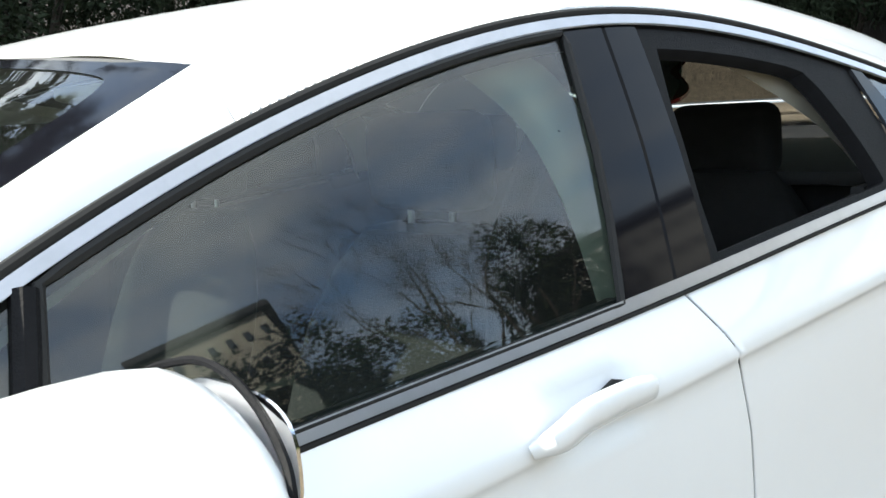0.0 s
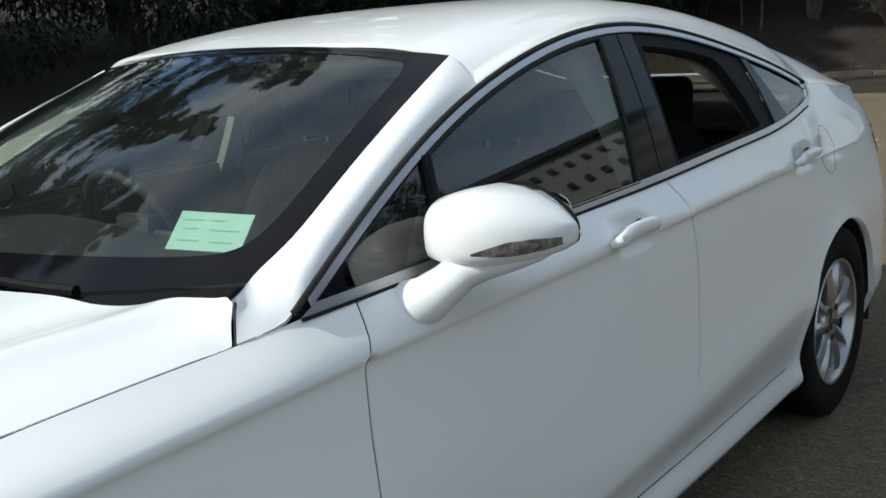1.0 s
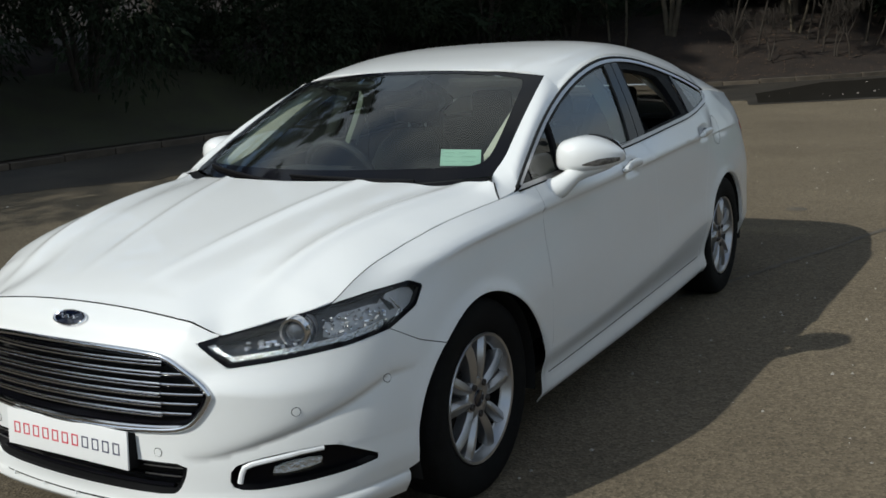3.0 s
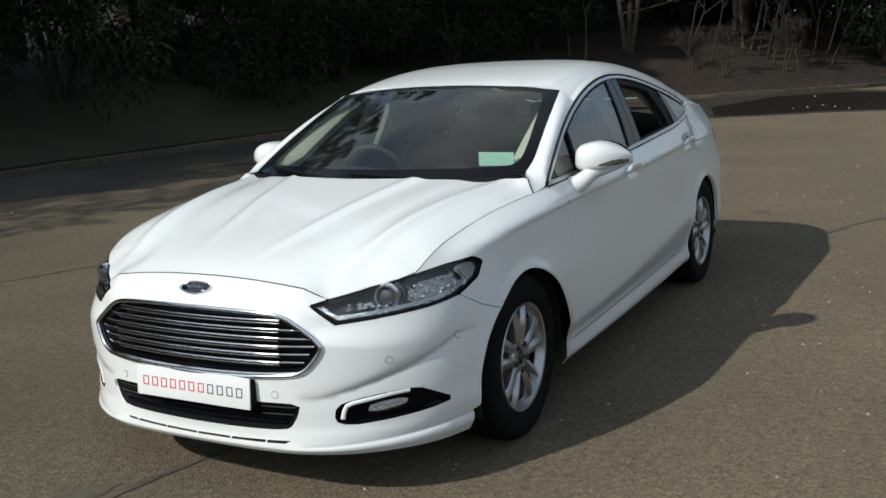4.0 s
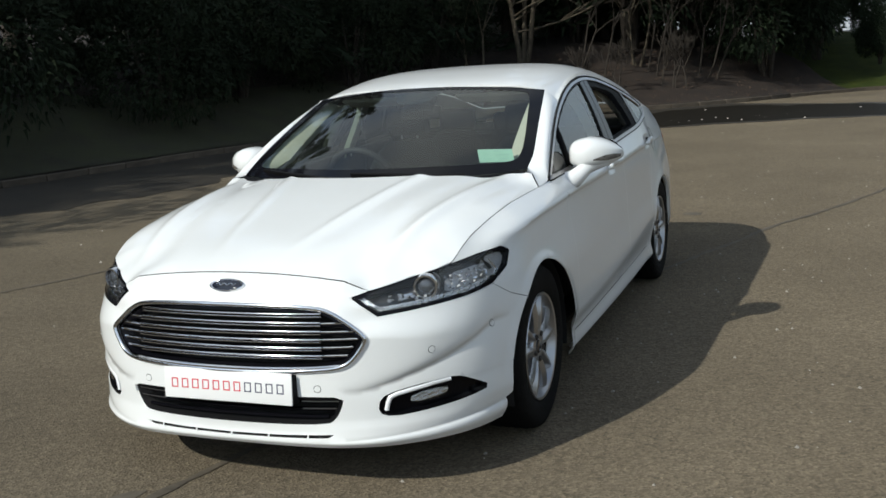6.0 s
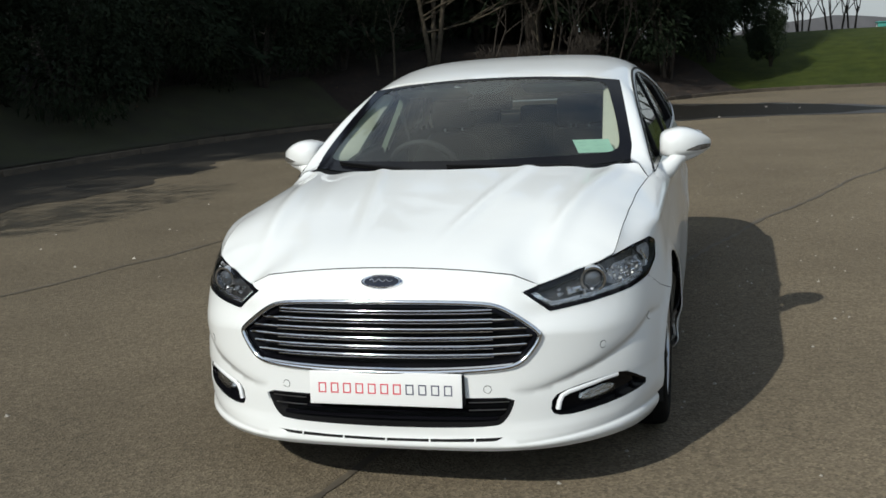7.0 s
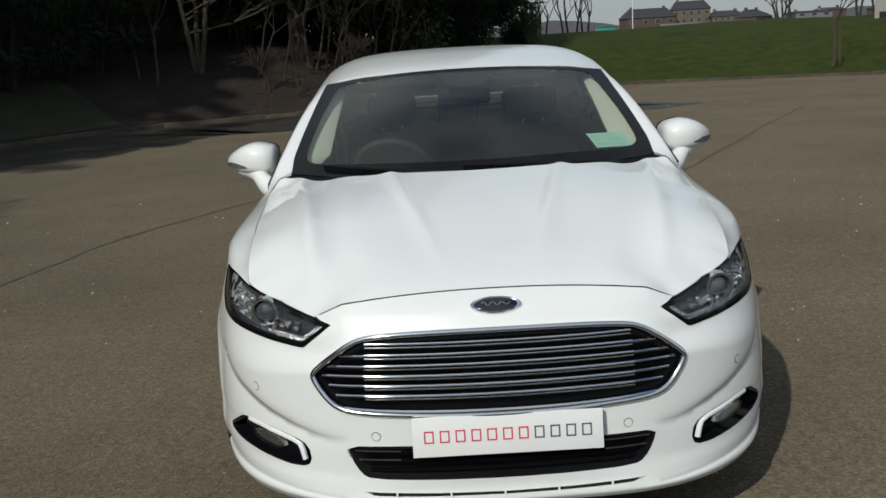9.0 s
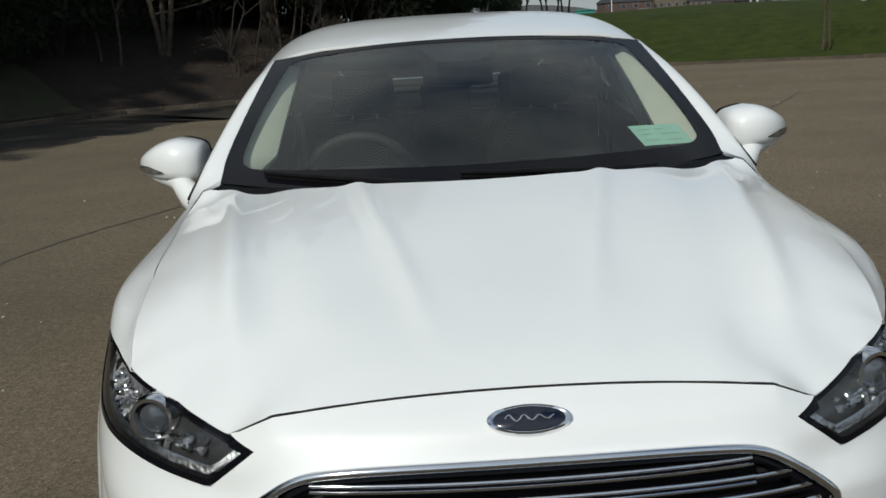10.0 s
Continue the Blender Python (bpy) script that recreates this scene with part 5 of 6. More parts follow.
# fuel flap line on the quarter
for sx in (1,):
    fl = [(Q(2.815) + .078 * math.cos(a), .930 + .078 * math.sin(a)) for a in (2 * math.pi * i / 40 for i in range(40))]
    tube("fuel_flap_gap", [Vector(body(np.array([p]))[0]) for p in densify(fl, .015)], .0008, GAP, car, closed=True, sides=5, label="thin shut line of the fuel flap")

# tail lamps
for sx in (1, -1):
    tl = rounded([(near_q(.855, 3.47), .915), (near_q(.80, 3.66), .945), (near_q(.60, 3.84), .94), (near_q(.60, 3.84), .80), (near_q(.78, 3.70), .79), (near_q(.845, 3.56), .84)], 2)
    skin("tail_lamp", tl, body, TAILRED, car, step=.03, edge=.02, flange=.02, shift=.004, sx=sx, label="red tail lamp")

# ---- wipers and cowl ----
def on_screen(u, v, out=0.0):
    p = screen(np.array([[u, v]]))[0]
    return Vector(p) + Vector((0, -.5, .86)) * out


skin("cowl", clean([(u, -.02) for u in np.linspace(-.97, .97, 31)] + [(u, -.22 + .06 * abs(u)) for u in np.linspace(.97, -.97, 31)]), screen, BLACK, car, step=.05, edge=.04, flange=0, shift=-.006, flip=True)
for u0, v0, u1, v1 in ((.10, -.03, -.80, .055), (.66, -.02, -.06, .050)):
    pts = [on_screen(u0 + (u1 - u0) * s, v0 + (v1 - v0) * s + .012 * math.sin(math.pi * s), .016) for s in (i / 12 for i in range(13))]
    w = tube("wiper", pts, [.011, .011, .010, .009, .008, .008, .008, .008, .007, .007, .006, .006, .005], BLACK, car, sides=8)
    tube("wiper_blade", [p + Vector((0, .006, -.010)) for p in pts[4:]], .005, RUBBER, w, sides=6)

# ---- cabin ----
def grid_part(name, rows, material, parent, label="", close=False):
    bm = bmesh.new()
    vr = [[bm.verts.new(p) for p in r] for r in rows]
    for r0, r1 in zip(vr, vr[1:]):
        for i in range(len(r0) - (0 if close else 1)):
            bm.faces.new((r0[i], r0[(i + 1) % len(r0)], r1[(i + 1) % len(r0)], r1[i]))
    return part(name, bm, material, parent, label)


cab = empty("cabin", "", "")
for k in ("label", "category"):
    if k in cab:
        del cab[k]
cab.parent = car
rows = []
for i in range(17):
    x = -.74 + 1.48 * i / 16
    hump = .022 * math.exp(-((x + .36) / .18) ** 2)
    rows.append([Vector((x, y, z)) for y, z in ((.30, .94), (.42, .965), (.58, .975 + hump * .5), (.76, .970 + hump), (.84, .945 + hump), (.87, .88), (.86, .72), (.80, .45))])
grid_part("dashboard", rows, DASH, cab, "dark grey dashboard")
# steering wheel on the car's right
tor = bmesh.new()
rr = []
for i in range(40):
    a = 2 * math.pi * i / 40
    rr.append([tor.verts.new(((.182 + .016 * math.cos(b)) * math.cos(a), (.182 + .016 * math.cos(b)) * math.sin(a), .016 * math.sin(b))) for b in (2 * math.pi * j / 10 for j in range(10))])
for i in range(40):
    for j in range(10):
        tor.faces.new((rr[i][j], rr[i][(j + 1) % 10], rr[(i + 1) % 40][(j + 1) % 10], rr[(i + 1) % 40][j]))
bmesh.ops.transform(tor, matrix=Matrix.Translation((-.350, .985, .905)) @ Matrix.Rotation(radians(114), 4, "X"), verts=tor.verts)
sw = part("steering_wheel", tor, DASH, cab, "dark leather steering wheel")
part("wheel_boss", box((.15, .05, .11), (-.350, .985, .900), .02), DASH, sw)
part("wheel_spoke", box((.34, .02, .035), (-.350, .985, .90), .008), SATIN, sw)


def seat(x, y, w, top, head, name="front_seat"):
    s = empty(name, "", "")
    for k in ("label", "category"):
        if k in s:
            del s[k]
    s.parent = cab
    part("seat_cushion", box((w, .50, .18), (x, y - .22, .50), .06, segments=3), FABRIC, s)
    rows_ = []
    for j in range(8):
        t = j / 7
        hw = w / 2 * math.sqrt(1 - .75 * (max(0, t - .5) / .5) ** 2.2)
        yy, zz = y + .04 + .20 * t, .50 + (top - .50) * t
        rows_.append([Vector((x + hw * math.copysign(abs(math.cos(a)) ** .5, math.cos(a)), yy + .075 * math.copysign(abs(math.sin(a)) ** .6, math.sin(a)) * (1 - .3 * t), zz)) for a in (2 * math.pi * i / 20 for i in range(20))])
    grid_part("backrest", rows_ + [[p * 1.0 + (Vector((x, y + .24, top + .015)) - p) * .6 for p in rows_[-1]]], FABRIC, s, close=True)
    part("headrest", box((.25, .09, .16), (x, y + .255, head), .044, segments=5), FABRIC, s)
    for dx in (-.05, .05):
        tube("headrest_post", [Vector((x + dx, y + .25, top - .02)), Vector((x + dx, y + .255, head))], .006, SATIN, s, sides=6)


for x in (-.36, .36):
    seat(x, 1.42, .50, 1.06, 1.165)
for x in (-.38, 0, .38):
    seat(x, 2.28, .50 if x else .40, 1.05, 1.115 if x else 1.08, "rear_seat")
part("parcel_shelf", box((1.42, .80, .03), (0, 2.92, 1.035), .01), DASH, cab)
part("rear_bulkhead", box((1.50, .03, .78), (0, 2.60, .645), .01), FABRIC, cab)
part("boot_lining", box((1.40, 1.10, .03), (0, 3.15, .42), .01), FABRIC, cab)
for sx in (1, -1):
    part("quarter_lining", box((.03, .34, .70), (sx * .775, 2.48, .70), .01), FABRIC, cab)
part("cabin_floor", box((1.4, 2.6, .02), (0, 1.5, .30)), FABRIC, cab)
part("console", box((.22, .9, .25), (0, 1.15, .52), .04), DASH, cab)


def offset_crown(p):
    a = crown(p)
    a[:, 2] -= .022
    a[:, 0] *= .98
    return a


skin("headlining", clean([(u, 1.10) for u in np.linspace(-.80, .80, 21)] + [(.80, y) for y in np.linspace(1.12, 2.62, 30)] + [(u, 2.64) for u in np.linspace(.78, -.78, 21)] + [(-.80, y) for y in np.linspace(2.62, 1.12, 30)]), offset_crown, TRIM, cab, step=.06, edge=.05, flange=0, label="pale headlining")


def inner_green(off):
    def f(p):
        a = green(p)
        return a - GN * off
    return f


for sx in (1, -1):
    rows = []
    for i in range(17):
        v = .05 + .93 * i / 16
        p0 = Vector(screen(np.array([[.945, v]]))[0]) + Vector((0, .014, -.014))
        w_ = (.115 - .060 * v) * min(1, .30 + 4.0 * (v - .05))
        rows.append([Vector((sx * q_.x, q_.y, q_.z)) for q_ in (p0, p0 + Vector((-w_ * .55, .018, -.006)), p0 + Vector((-w_ * .9, .045, -.016)), p0 + Vector((-w_ * .85, .085, -.03)), p0 + Vector((-w_ * .2, .16, -.05)))])
    grid_part("windscreen_pillar_trim", rows, TRIM, cab, "pale pillar trim")
    bp = rounded([(1.585, .93), (1.665, .93), (1.690, 1.10), (1.700, 1.22), (1.675, 1.32), (1.60, 1.362), (1.50, 1.362), (1.545, 1.325), (1.595, 1.27), (1.612, 1.20), (1.608, 1.08)], 2)
    skin("centre_pillar_trim", bp, inner_green(.055), TRIM, cab, step=.04, edge=.03, flange=.03, sx=sx, label="pale centre pillar trim")
    cp = rounded([(2.44, 1.00), (2.56, 1.02), (2.48, 1.16), (2.34, 1.27), (2.20, 1.325), (2.10, 1.33), (2.22, 1.27), (2.36, 1.17)], 2)
    skin("rear_pillar_trim", cp, inner_green(.06), TRIM, cab, step=.04, edge=.03, flange=.02, sx=sx, label="pale rear pillar trim")
    for y0, y1 in ((.50, 1.70), (1.70, 2.62)):
        rows = []
        for i in range(9):
            y = y0 + (y1 - y0) * i / 8
            zt = float(DLO_LOW(np.array([y]))[0])
            rows.append([Vector((sx * x, y, z)) for x, z in ((.80, zt + .004), (.765, zt), (.755, zt - .05), (.765, .75), (.74, .55), (.74, .32))])
        grid_part("door_card", rows, DASH, cab, "dark door lining")
    # seat belt
    tube("seat_belt", [Vector((sx * .66, 1.62, 1.22)), Vector((sx * .60, 1.58, 1.05)), Vector((sx * .60, 1.52, .62))], .022, FABRIC, cab, sides=6, flat=.12)
# interior mirror, sensor pod
part("sensor_pod", box((.15, .13, .05), (0, 1.010, 1.300), .018, pose(0, 0, 0, 28, 0, 0)), BLACK, cab)
part("rear_view_mirror", box((.235, .035, .070), (-.005, 1.02, 1.245), .016, pose(0, 0, 0, -8, 0, -8)), BLACK, cab, "black rear-view mirror")
for sx in (1, -1):
    part("sun_visor", box((.40, .02, .14), (sx * .33, 1.24, 1.300), .008, pose(0, 0, 0, 76, 0, 0)), TRIM, cab, "pale folded sun visor")

# green paper behind the windscreen
pa = [Vector((.496, .461, 1.038)), Vector((.648, .497, 1.036)), Vector((.616, .566, 1.086)), Vector((.462, .532, 1.090))]
bm = bmesh.new()
vs = [bm.verts.new(p) for p in pa]
bm.faces.new(vs)
g2 = bmesh.ops.extrude_face_region(bm, geom=bm.faces[:])
bmesh.ops.translate(bm, vec=(0, .0006, -.001), verts=[e for e in g2["geom"] if isinstance(e, bmesh.types.BMVert)])
paper = tagged(part("paper_permit", bm, PAPER, None, smooth=False), "pale green paper slip lying behind the windscreen", "paper")
ex, ey = (pa[1] - pa[0]), (pa[3] - pa[0])
nrm = ex.cross(ey).normalized()
for u, v, w in ((.08, .75, .28), (.45, .75, .2), (.12, .52, .2), (.5, .5, .38), (.1, .22, .3), (.55, .2, .3)):
    bm = bmesh.new()
    o = pa[0] + nrm * .0012
    bm.faces.new([bm.verts.new(o + ex * a + ey * b) for a, b in ((u, v), (u + w, v), (u + w, v + .035), (u, v + .035))])
    part("print_bar", bm, INK, paper, smooth=False)

# ---- ground ----
def asphalt():
    """Worn asphalt: broad stains, aggregate and pale grit."""
    m = mat("asphalt", (0.131, 0.109, 0.080), 0.92, var=0.22, scale=0.45, bump=0.0, spec=0.2)
    n, l = m.node_tree.nodes, m.node_tree.links
    b = n["Principled BSDF"]
    b.inputs["Diffuse Roughness"].default_value = 0.7
    ramp = n["Color Ramp"] if "Color Ramp" in n else [x for x in n if x.type == "VALTORGB"][0]
    tcn = [x for x in n if x.type == "TEX_COORD"][0]
    fine = n.new("ShaderNodeTexVoronoi")
    fine.inputs["Scale"].default_value = 95
    fr = n.new("ShaderNodeValToRGB")
    fr.color_ramp.elements[0].color, fr.color_ramp.elements[1].color = (0.55, 0.55, 0.55, 1), (1.35, 1.33, 1.28, 1)
    mid = n.new("ShaderNodeTexNoise")
    mid.inputs["Scale"].default_value, mid.inputs["Detail"].default_value, mid.inputs["Roughness"].default_value = 22, 10, 0.75
    mr = n.new("ShaderNodeValToRGB")
    mr.color_ramp.elements[0].position, mr.color_ramp.elements[1].position = 0.30, 0.70
    mr.color_ramp.elements[0].color, mr.color_ramp.elements[1].color = (0.72, 0.72, 0.72, 1), (1.22, 1.2, 1.17, 1)
    m1, m2 = n.new("ShaderNodeMixRGB"), n.new("ShaderNodeMixRGB")
    for k in (m1, m2):
        k.blend_type = "MULTIPLY"
        k.inputs["Fac"].default_value = 1
    for x in (fine, mid):
        l.new(tcn.outputs["Object"], x.inputs["Vector"])
    l.new(fine.outputs["Color"], fr.inputs["Fac"])
    l.new(mid.outputs["Fac"], mr.inputs["Fac"])
    l.new(ramp.outputs["Color"], m1.inputs["Color1"])
    l.new(fr.outputs["Color"], m1.inputs["Color2"])
    l.new(m1.outputs["Color"], m2.inputs["Color1"])
    l.new(mr.outputs["Color"], m2.inputs["Color2"])
    l.new(m2.outputs["Color"], b.inputs["Base Color"])
    bp = n.new("ShaderNodeBump")
    bp.inputs["Strength"].default_value, bp.inputs["Distance"].default_value = 0.8, 0.006
    l.new(fine.outputs["Distance"], bp.inputs["Height"])
    l.new(bp.outputs["Normal"], b.inputs["Normal"])
    return m


ASPH = asphalt()
# dark soil, darkened further in place of shade from the trees above
SOIL = mat("shade_dark_litter", (0.020, 0.012, 0.0075), 0.95, var=0.6, scale=2.2, bump=0.9, bscale=22)
GRASS = mat("grass", (0.056, 0.066, 0.012), 0.95, var=0.5, scale=1.6, bump=1.0, bscale=30, second=(0.020, 0.034, 0.006), spec=0.1)
KERB = mat("kerb_stone", (0.085, 0.068, 0.050), 0.9, var=0.35, scale=6, bump=0.4, bscale=60, obrand=0.25)
TAR = mat("crack_tar", (0.095, 0.079, 0.059), 0.9, var=0.4, scale=9)
# wet dirt, taken darker so that it also holds the tree shade
WET_SHADE = mat("wet_dirt_and_shade", (0.036, 0.030, 0.022), 0.6, var=0.6, scale=1.6, bump=0.3, bscale=40)
WATER = mat("puddle_water", (0.016, 0.014, 0.011), 0.65, spec=0.05, var=0.3, scale=3)
GRIT = mat("pale_grit", (0.36, 0.33, 0.29), 0.9, obrand=0.3, var=0.2, scale=30)
BARK = mat("pale_bark", (0.075, 0.060, 0.040), 0.9, var=0.5, scale=7, bump=0.7, bscale=40)
DARKBARK = mat("dark_bark", (0.040, 0.032, 0.025), 0.95, var=0.4, scale=6, bump=0.7, bscale=40)
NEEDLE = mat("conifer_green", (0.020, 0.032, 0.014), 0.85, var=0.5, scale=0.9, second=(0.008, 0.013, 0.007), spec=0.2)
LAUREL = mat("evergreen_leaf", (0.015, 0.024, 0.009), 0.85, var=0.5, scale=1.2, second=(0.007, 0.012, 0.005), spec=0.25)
BROWNLEAF = mat("dead_leaf", (0.075, 0.045, 0.028), 0.9, var=0.5, scale=9)

EDGE = [(-13, -60), (-12.5, -20), (-11.2, -4), (-10.7, 4), (-10.3, 9), (-10.0, 13), (-9.3, 17.4), (-7.9, 20.6), (-5.3, 22.6), (-3.0, 23.9), (-0.6, 26.2), (1.2, 29.0), (2.8, 30.7), (5.5, 31.1), (10.5, 30.0), (14.0, 27.8), (16.2, 24.5), (17.0, 20), (17.6, 12), (18.5, 0), (19, -60)]
EDGE_S = rounded(EDGE, 2, closed=False)


def edge_place(s):
    """A place and outward direction along the rim of the car park, s metres from its start."""
    for a, b in zip(EDGE_S, EDGE_S[1:]):
        d = float(np.linalg.norm(b - a))
        if s <= d:
            t = (b - a) / d
            return a + t * s, np.array([-t[1], t[0]])
        s -= d
    t = (EDGE_S[-1] - EDGE_S[-2]) / np.linalg.norm(EDGE_S[-1] - EDGE_S[-2])
    return EDGE_S[-1], np.array([-t[1], t[0]])


EDGE_LEN = float(sum(np.linalg.norm(b - a) for a, b in zip(EDGE_S, EDGE_S[1:])))
bm = bmesh.new()
bm.faces.new([bm.verts.new(v) for v in ((-600, -600, 0), (600, -600, 0), (600, 600, 0), (-600, 600, 0))])
tagged(part("ground", bm, ASPH), "worn grey-brown asphalt of an open car park", "ground", kind="structure")


def bank(name, s0, s1, profile, material, label, step=0.8, rough=0.12):
    """Raised ground outside the rim: profile of (distance out, height)."""
    bm = bmesh.new()
    prev = None
    n = int((s1 - s0) / step)
    for i in range(n + 1):
        p, o = edge_place(s0 + (s1 - s0) * i / n)
        row = []
        for d, h in profile:
            q = p + o * d
            k = rough * min(1, d / 3) * noise.fractal(Vector((q[0] * .35, q[1] * .35, 0)), 1, 2, 4) * min(3, 1 + d / 8)
            row.append(bm.verts.new((q[0], q[1], h + k)))
        if prev:
            for a in range(len(row) - 1):
                bm.faces.new((prev[a], row[a], row[a + 1], prev[a + 1]))
        prev = row
    return tagged(part(name, bm, material), label, "bank", kind="structure")


def s_near(x, y):
    best, s, at = 9e9, 0, 0
    for a, b in zip(EDGE_S, EDGE_S[1:]):
        d = np.linalg.norm(b - a)
        for k in range(6):
            q = a + (b - a) * k / 6
            e = (q[0] - x) ** 2 + (q[1] - y) ** 2
            if e < best:
                best, at = e, s + d * k / 6
        s += d
    return float(at)


S_GRASS = s_near(2.2, 30.3)
S_LEAF = s_near(-9.5, 16)
bank("wooded_bank", 0, S_GRASS, [(0.0, -.05), (0.12, .10), (0.6, .18), (1.5, .50), (2.5, .95), (4, 1.45), (7, 2.0), (12, 2.6), (20, 3.6), (34, 7.0), (60, 13.0)], SOIL, "bare soil bank with dead leaves under the trees, darkened for their shade")
# darker copy of the grass, with the shade under the trees in its colour
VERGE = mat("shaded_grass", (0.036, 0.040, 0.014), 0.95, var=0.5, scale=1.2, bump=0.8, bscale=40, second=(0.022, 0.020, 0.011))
bank("shade_dark_verge", s_near(-10.9, 2), s_near(-7.6, 20.9), [(0.15, .125), (0.6, .21), (1.5, .53), (2.5, .98), (3.4, 1.28), (4.2, 1.40)], VERGE, "thin grass on the bank, its colour darkened for the tree shade", rough=.10)
bank("grass_bank", S_GRASS, EDGE_LEN, [(0.0, -.05), (0.12, .09), (0.6, .14), (2, .35), (4, .75), (7, 1.28), (10, 1.68), (14, 1.98), (22, 2.15), (60, 1.7), (160, 1.0)], GRASS, "mown green grass bank behind the kerb", step=1.2, rough=.05)

# cracks, damp patches, a wet and shade-dark margin, and a puddle
def ribbon(name, pts, width, z, material, label, seed=1):
    rnd = random.Random(seed)
    bm = bmesh.new()
    pts = densify(pts, .10, False)
    prev = None
    for i, p in enumerate(pts):
        a, b = pts[max(0, i - 1)], pts[min(len(pts) - 1, i + 1)]
        t = (b - a) / np.linalg.norm(b - a)
        nn = np.array([-t[1], t[0]])
        w = width * (.5 + rnd.random()) * (.4 if i in (0, len(pts) - 1) else 1)
        c = p + nn * (.05 * noise.noise(Vector((p[0] * 1.5, p[1] * 1.5, seed))))
        row = [bm.verts.new((*(c - nn * w), z)), bm.verts.new((*(c + nn * w), z))]
        if prev:
            bm.faces.new((prev[0], prev[1], row[1], row[0]))
        prev = row
    return tagged(part(name, bm, material, smooth=False), label, "crack", kind="structure")


ribbon("crack", [(-4.3, .6), (-3.95, 1.6), (-3.65, 2.4), (-3.3, 3.4), (-2.95, 5.2), (-2.3, 6.7), (-1.4, 8.6)], .017, .004, TAR, "dark crack running across the asphalt", 3)
ribbon("crack", [(-.55, -1.8), (-.33, -1.1), (-.2, -.5), (.4, 1.8), (1.35, 4.55), (1.95, 5.95), (2.40, 7.2), (2.91, 8.23), (3.58, 9.58), (4.4, 11.2), (5.02, 12.5), (5.8, 13.9), (7.0, 16.2)], .019, .004, TAR, "dark crack running under the parked car", 5)


def blot(name, cx, cy, rx, ry, turn, material, label, category, z=.003, seed=1, n=60, rough=.45):
    bm = bmesh.new()
    vs = []
    for i in range(n):
        a = 2 * math.pi * i / n
        r = 1 + rough * noise.fractal(Vector((math.cos(a) * 1.6, math.sin(a) * 1.6, seed * 3.7)), .8, 2, 4)
        x, y = rx * r * math.cos(a), ry * r * math.sin(a)
        c, s = math.cos(radians(turn)), math.sin(radians(turn))
        vs.append(bm.verts.new((cx + x * c - y * s, cy + x * s + y * c, z)))
    bm.faces.new(vs)
    bmesh.ops.triangulate(bm, faces=bm.faces[:])
    return tagged(part(name, bm, material, smooth=False), label, category, kind="structure")


blot("damp_patch", -.45, -1.35, .10, .45, -18, TAR, "dark damp streak on the asphalt", "stain", seed=2)
# strip along the kerb: wet dirt and the trees' shadow painted as one
bm = bmesh.new()
prev = None
_w0, _w1 = s_near(-11, -2), s_near(-.9, 26)
for i in range(101):
    p, o = edge_place(_w0 + (_w1 - _w0) * i / 100)
    k = min(1, i / 10) * (3.4 + 3.4 * max(0, (i - 55) / 45) + .9 * noise.fractal(Vector((i * .13, 2.2, .5)), 1, 2, 4) + .35 * noise.noise(Vector((i * .9, 5, 1))))
    row = [bm.verts.new((*(p + o * .2), .0035)), bm.verts.new((*(p - o * max(.05, k)), .0035))]
    if prev:
        bm.faces.new((prev[0], prev[1], row[1], row[0]))
    prev = row
tagged(part("wet_shaded_margin", bm, WET_SHADE, smooth=False), "margin of the asphalt along the kerb, dark with wet dirt and painted tree shade", "stain", kind="structure")


def pool(name, x0, x1, low, high, shrink, z, material, label, category, seed):
    """A long patch on the asphalt between two ragged shores."""
    bm, prev, n = bmesh.new(), None, 90
    for i in range(n + 1):
        x = x0 + (x1 - x0) * i / n
        a, b = float(np.interp(x, *low)), float(np.interp(x, *high))
        end = min(1, i / 8, (n - i) / 14)
        rag = .35 * noise.fractal(Vector((x * .9, seed, 1)), .9, 2, 4)
        c, h = (a + b) / 2, max(.02, (b - a) / 2 - shrink) * end
        row = [bm.verts.new((x, c - h + rag * .5, z)), bm.verts.new((x, c + h + rag * 1.6 * end, z))]
        if prev:
            bm.faces.new((prev[0], prev[1], row[1], row[0]))
        prev = row
    return tagged(part(name, bm, material, smooth=False), label, category, kind="structure")


SHORE_NEAR = ([-3.2, -2.2, -.5, 1.3, 3.0, 5.0, 6.2], [16.3, 16.5, 17.4, 18.2, 18.2, 17.9, 18.6])
SHORE_FAR = ([-3.2, -1.2, 0, 1.2, 2.6, 4.0, 5.3, 6.2], [22.5, 24.6, 24.6, 24.0, 23.3, 22.0, 20.4, 19.2])
pool("damp_patch", -3.2, 6.0, SHORE_NEAR, SHORE_FAR, 0, .0065, WET_SHADE, "wet dirt round the puddle", "stain", 11)
pool("puddle", -3.0, 5.0, SHORE_NEAR, SHORE_FAR, .35, .0095, WATER, "shallow dark puddle with floating leaves", "puddle", 9)
bm = lathe([(0.003, .0), (.003, .08), (.0, .085)], axis="z", steps=24, at=(.73, 5.6, 0.001))
tagged(part("drain_cover", bm, TAR), "small dark round cover in the asphalt", "drain cover", kind="structure")


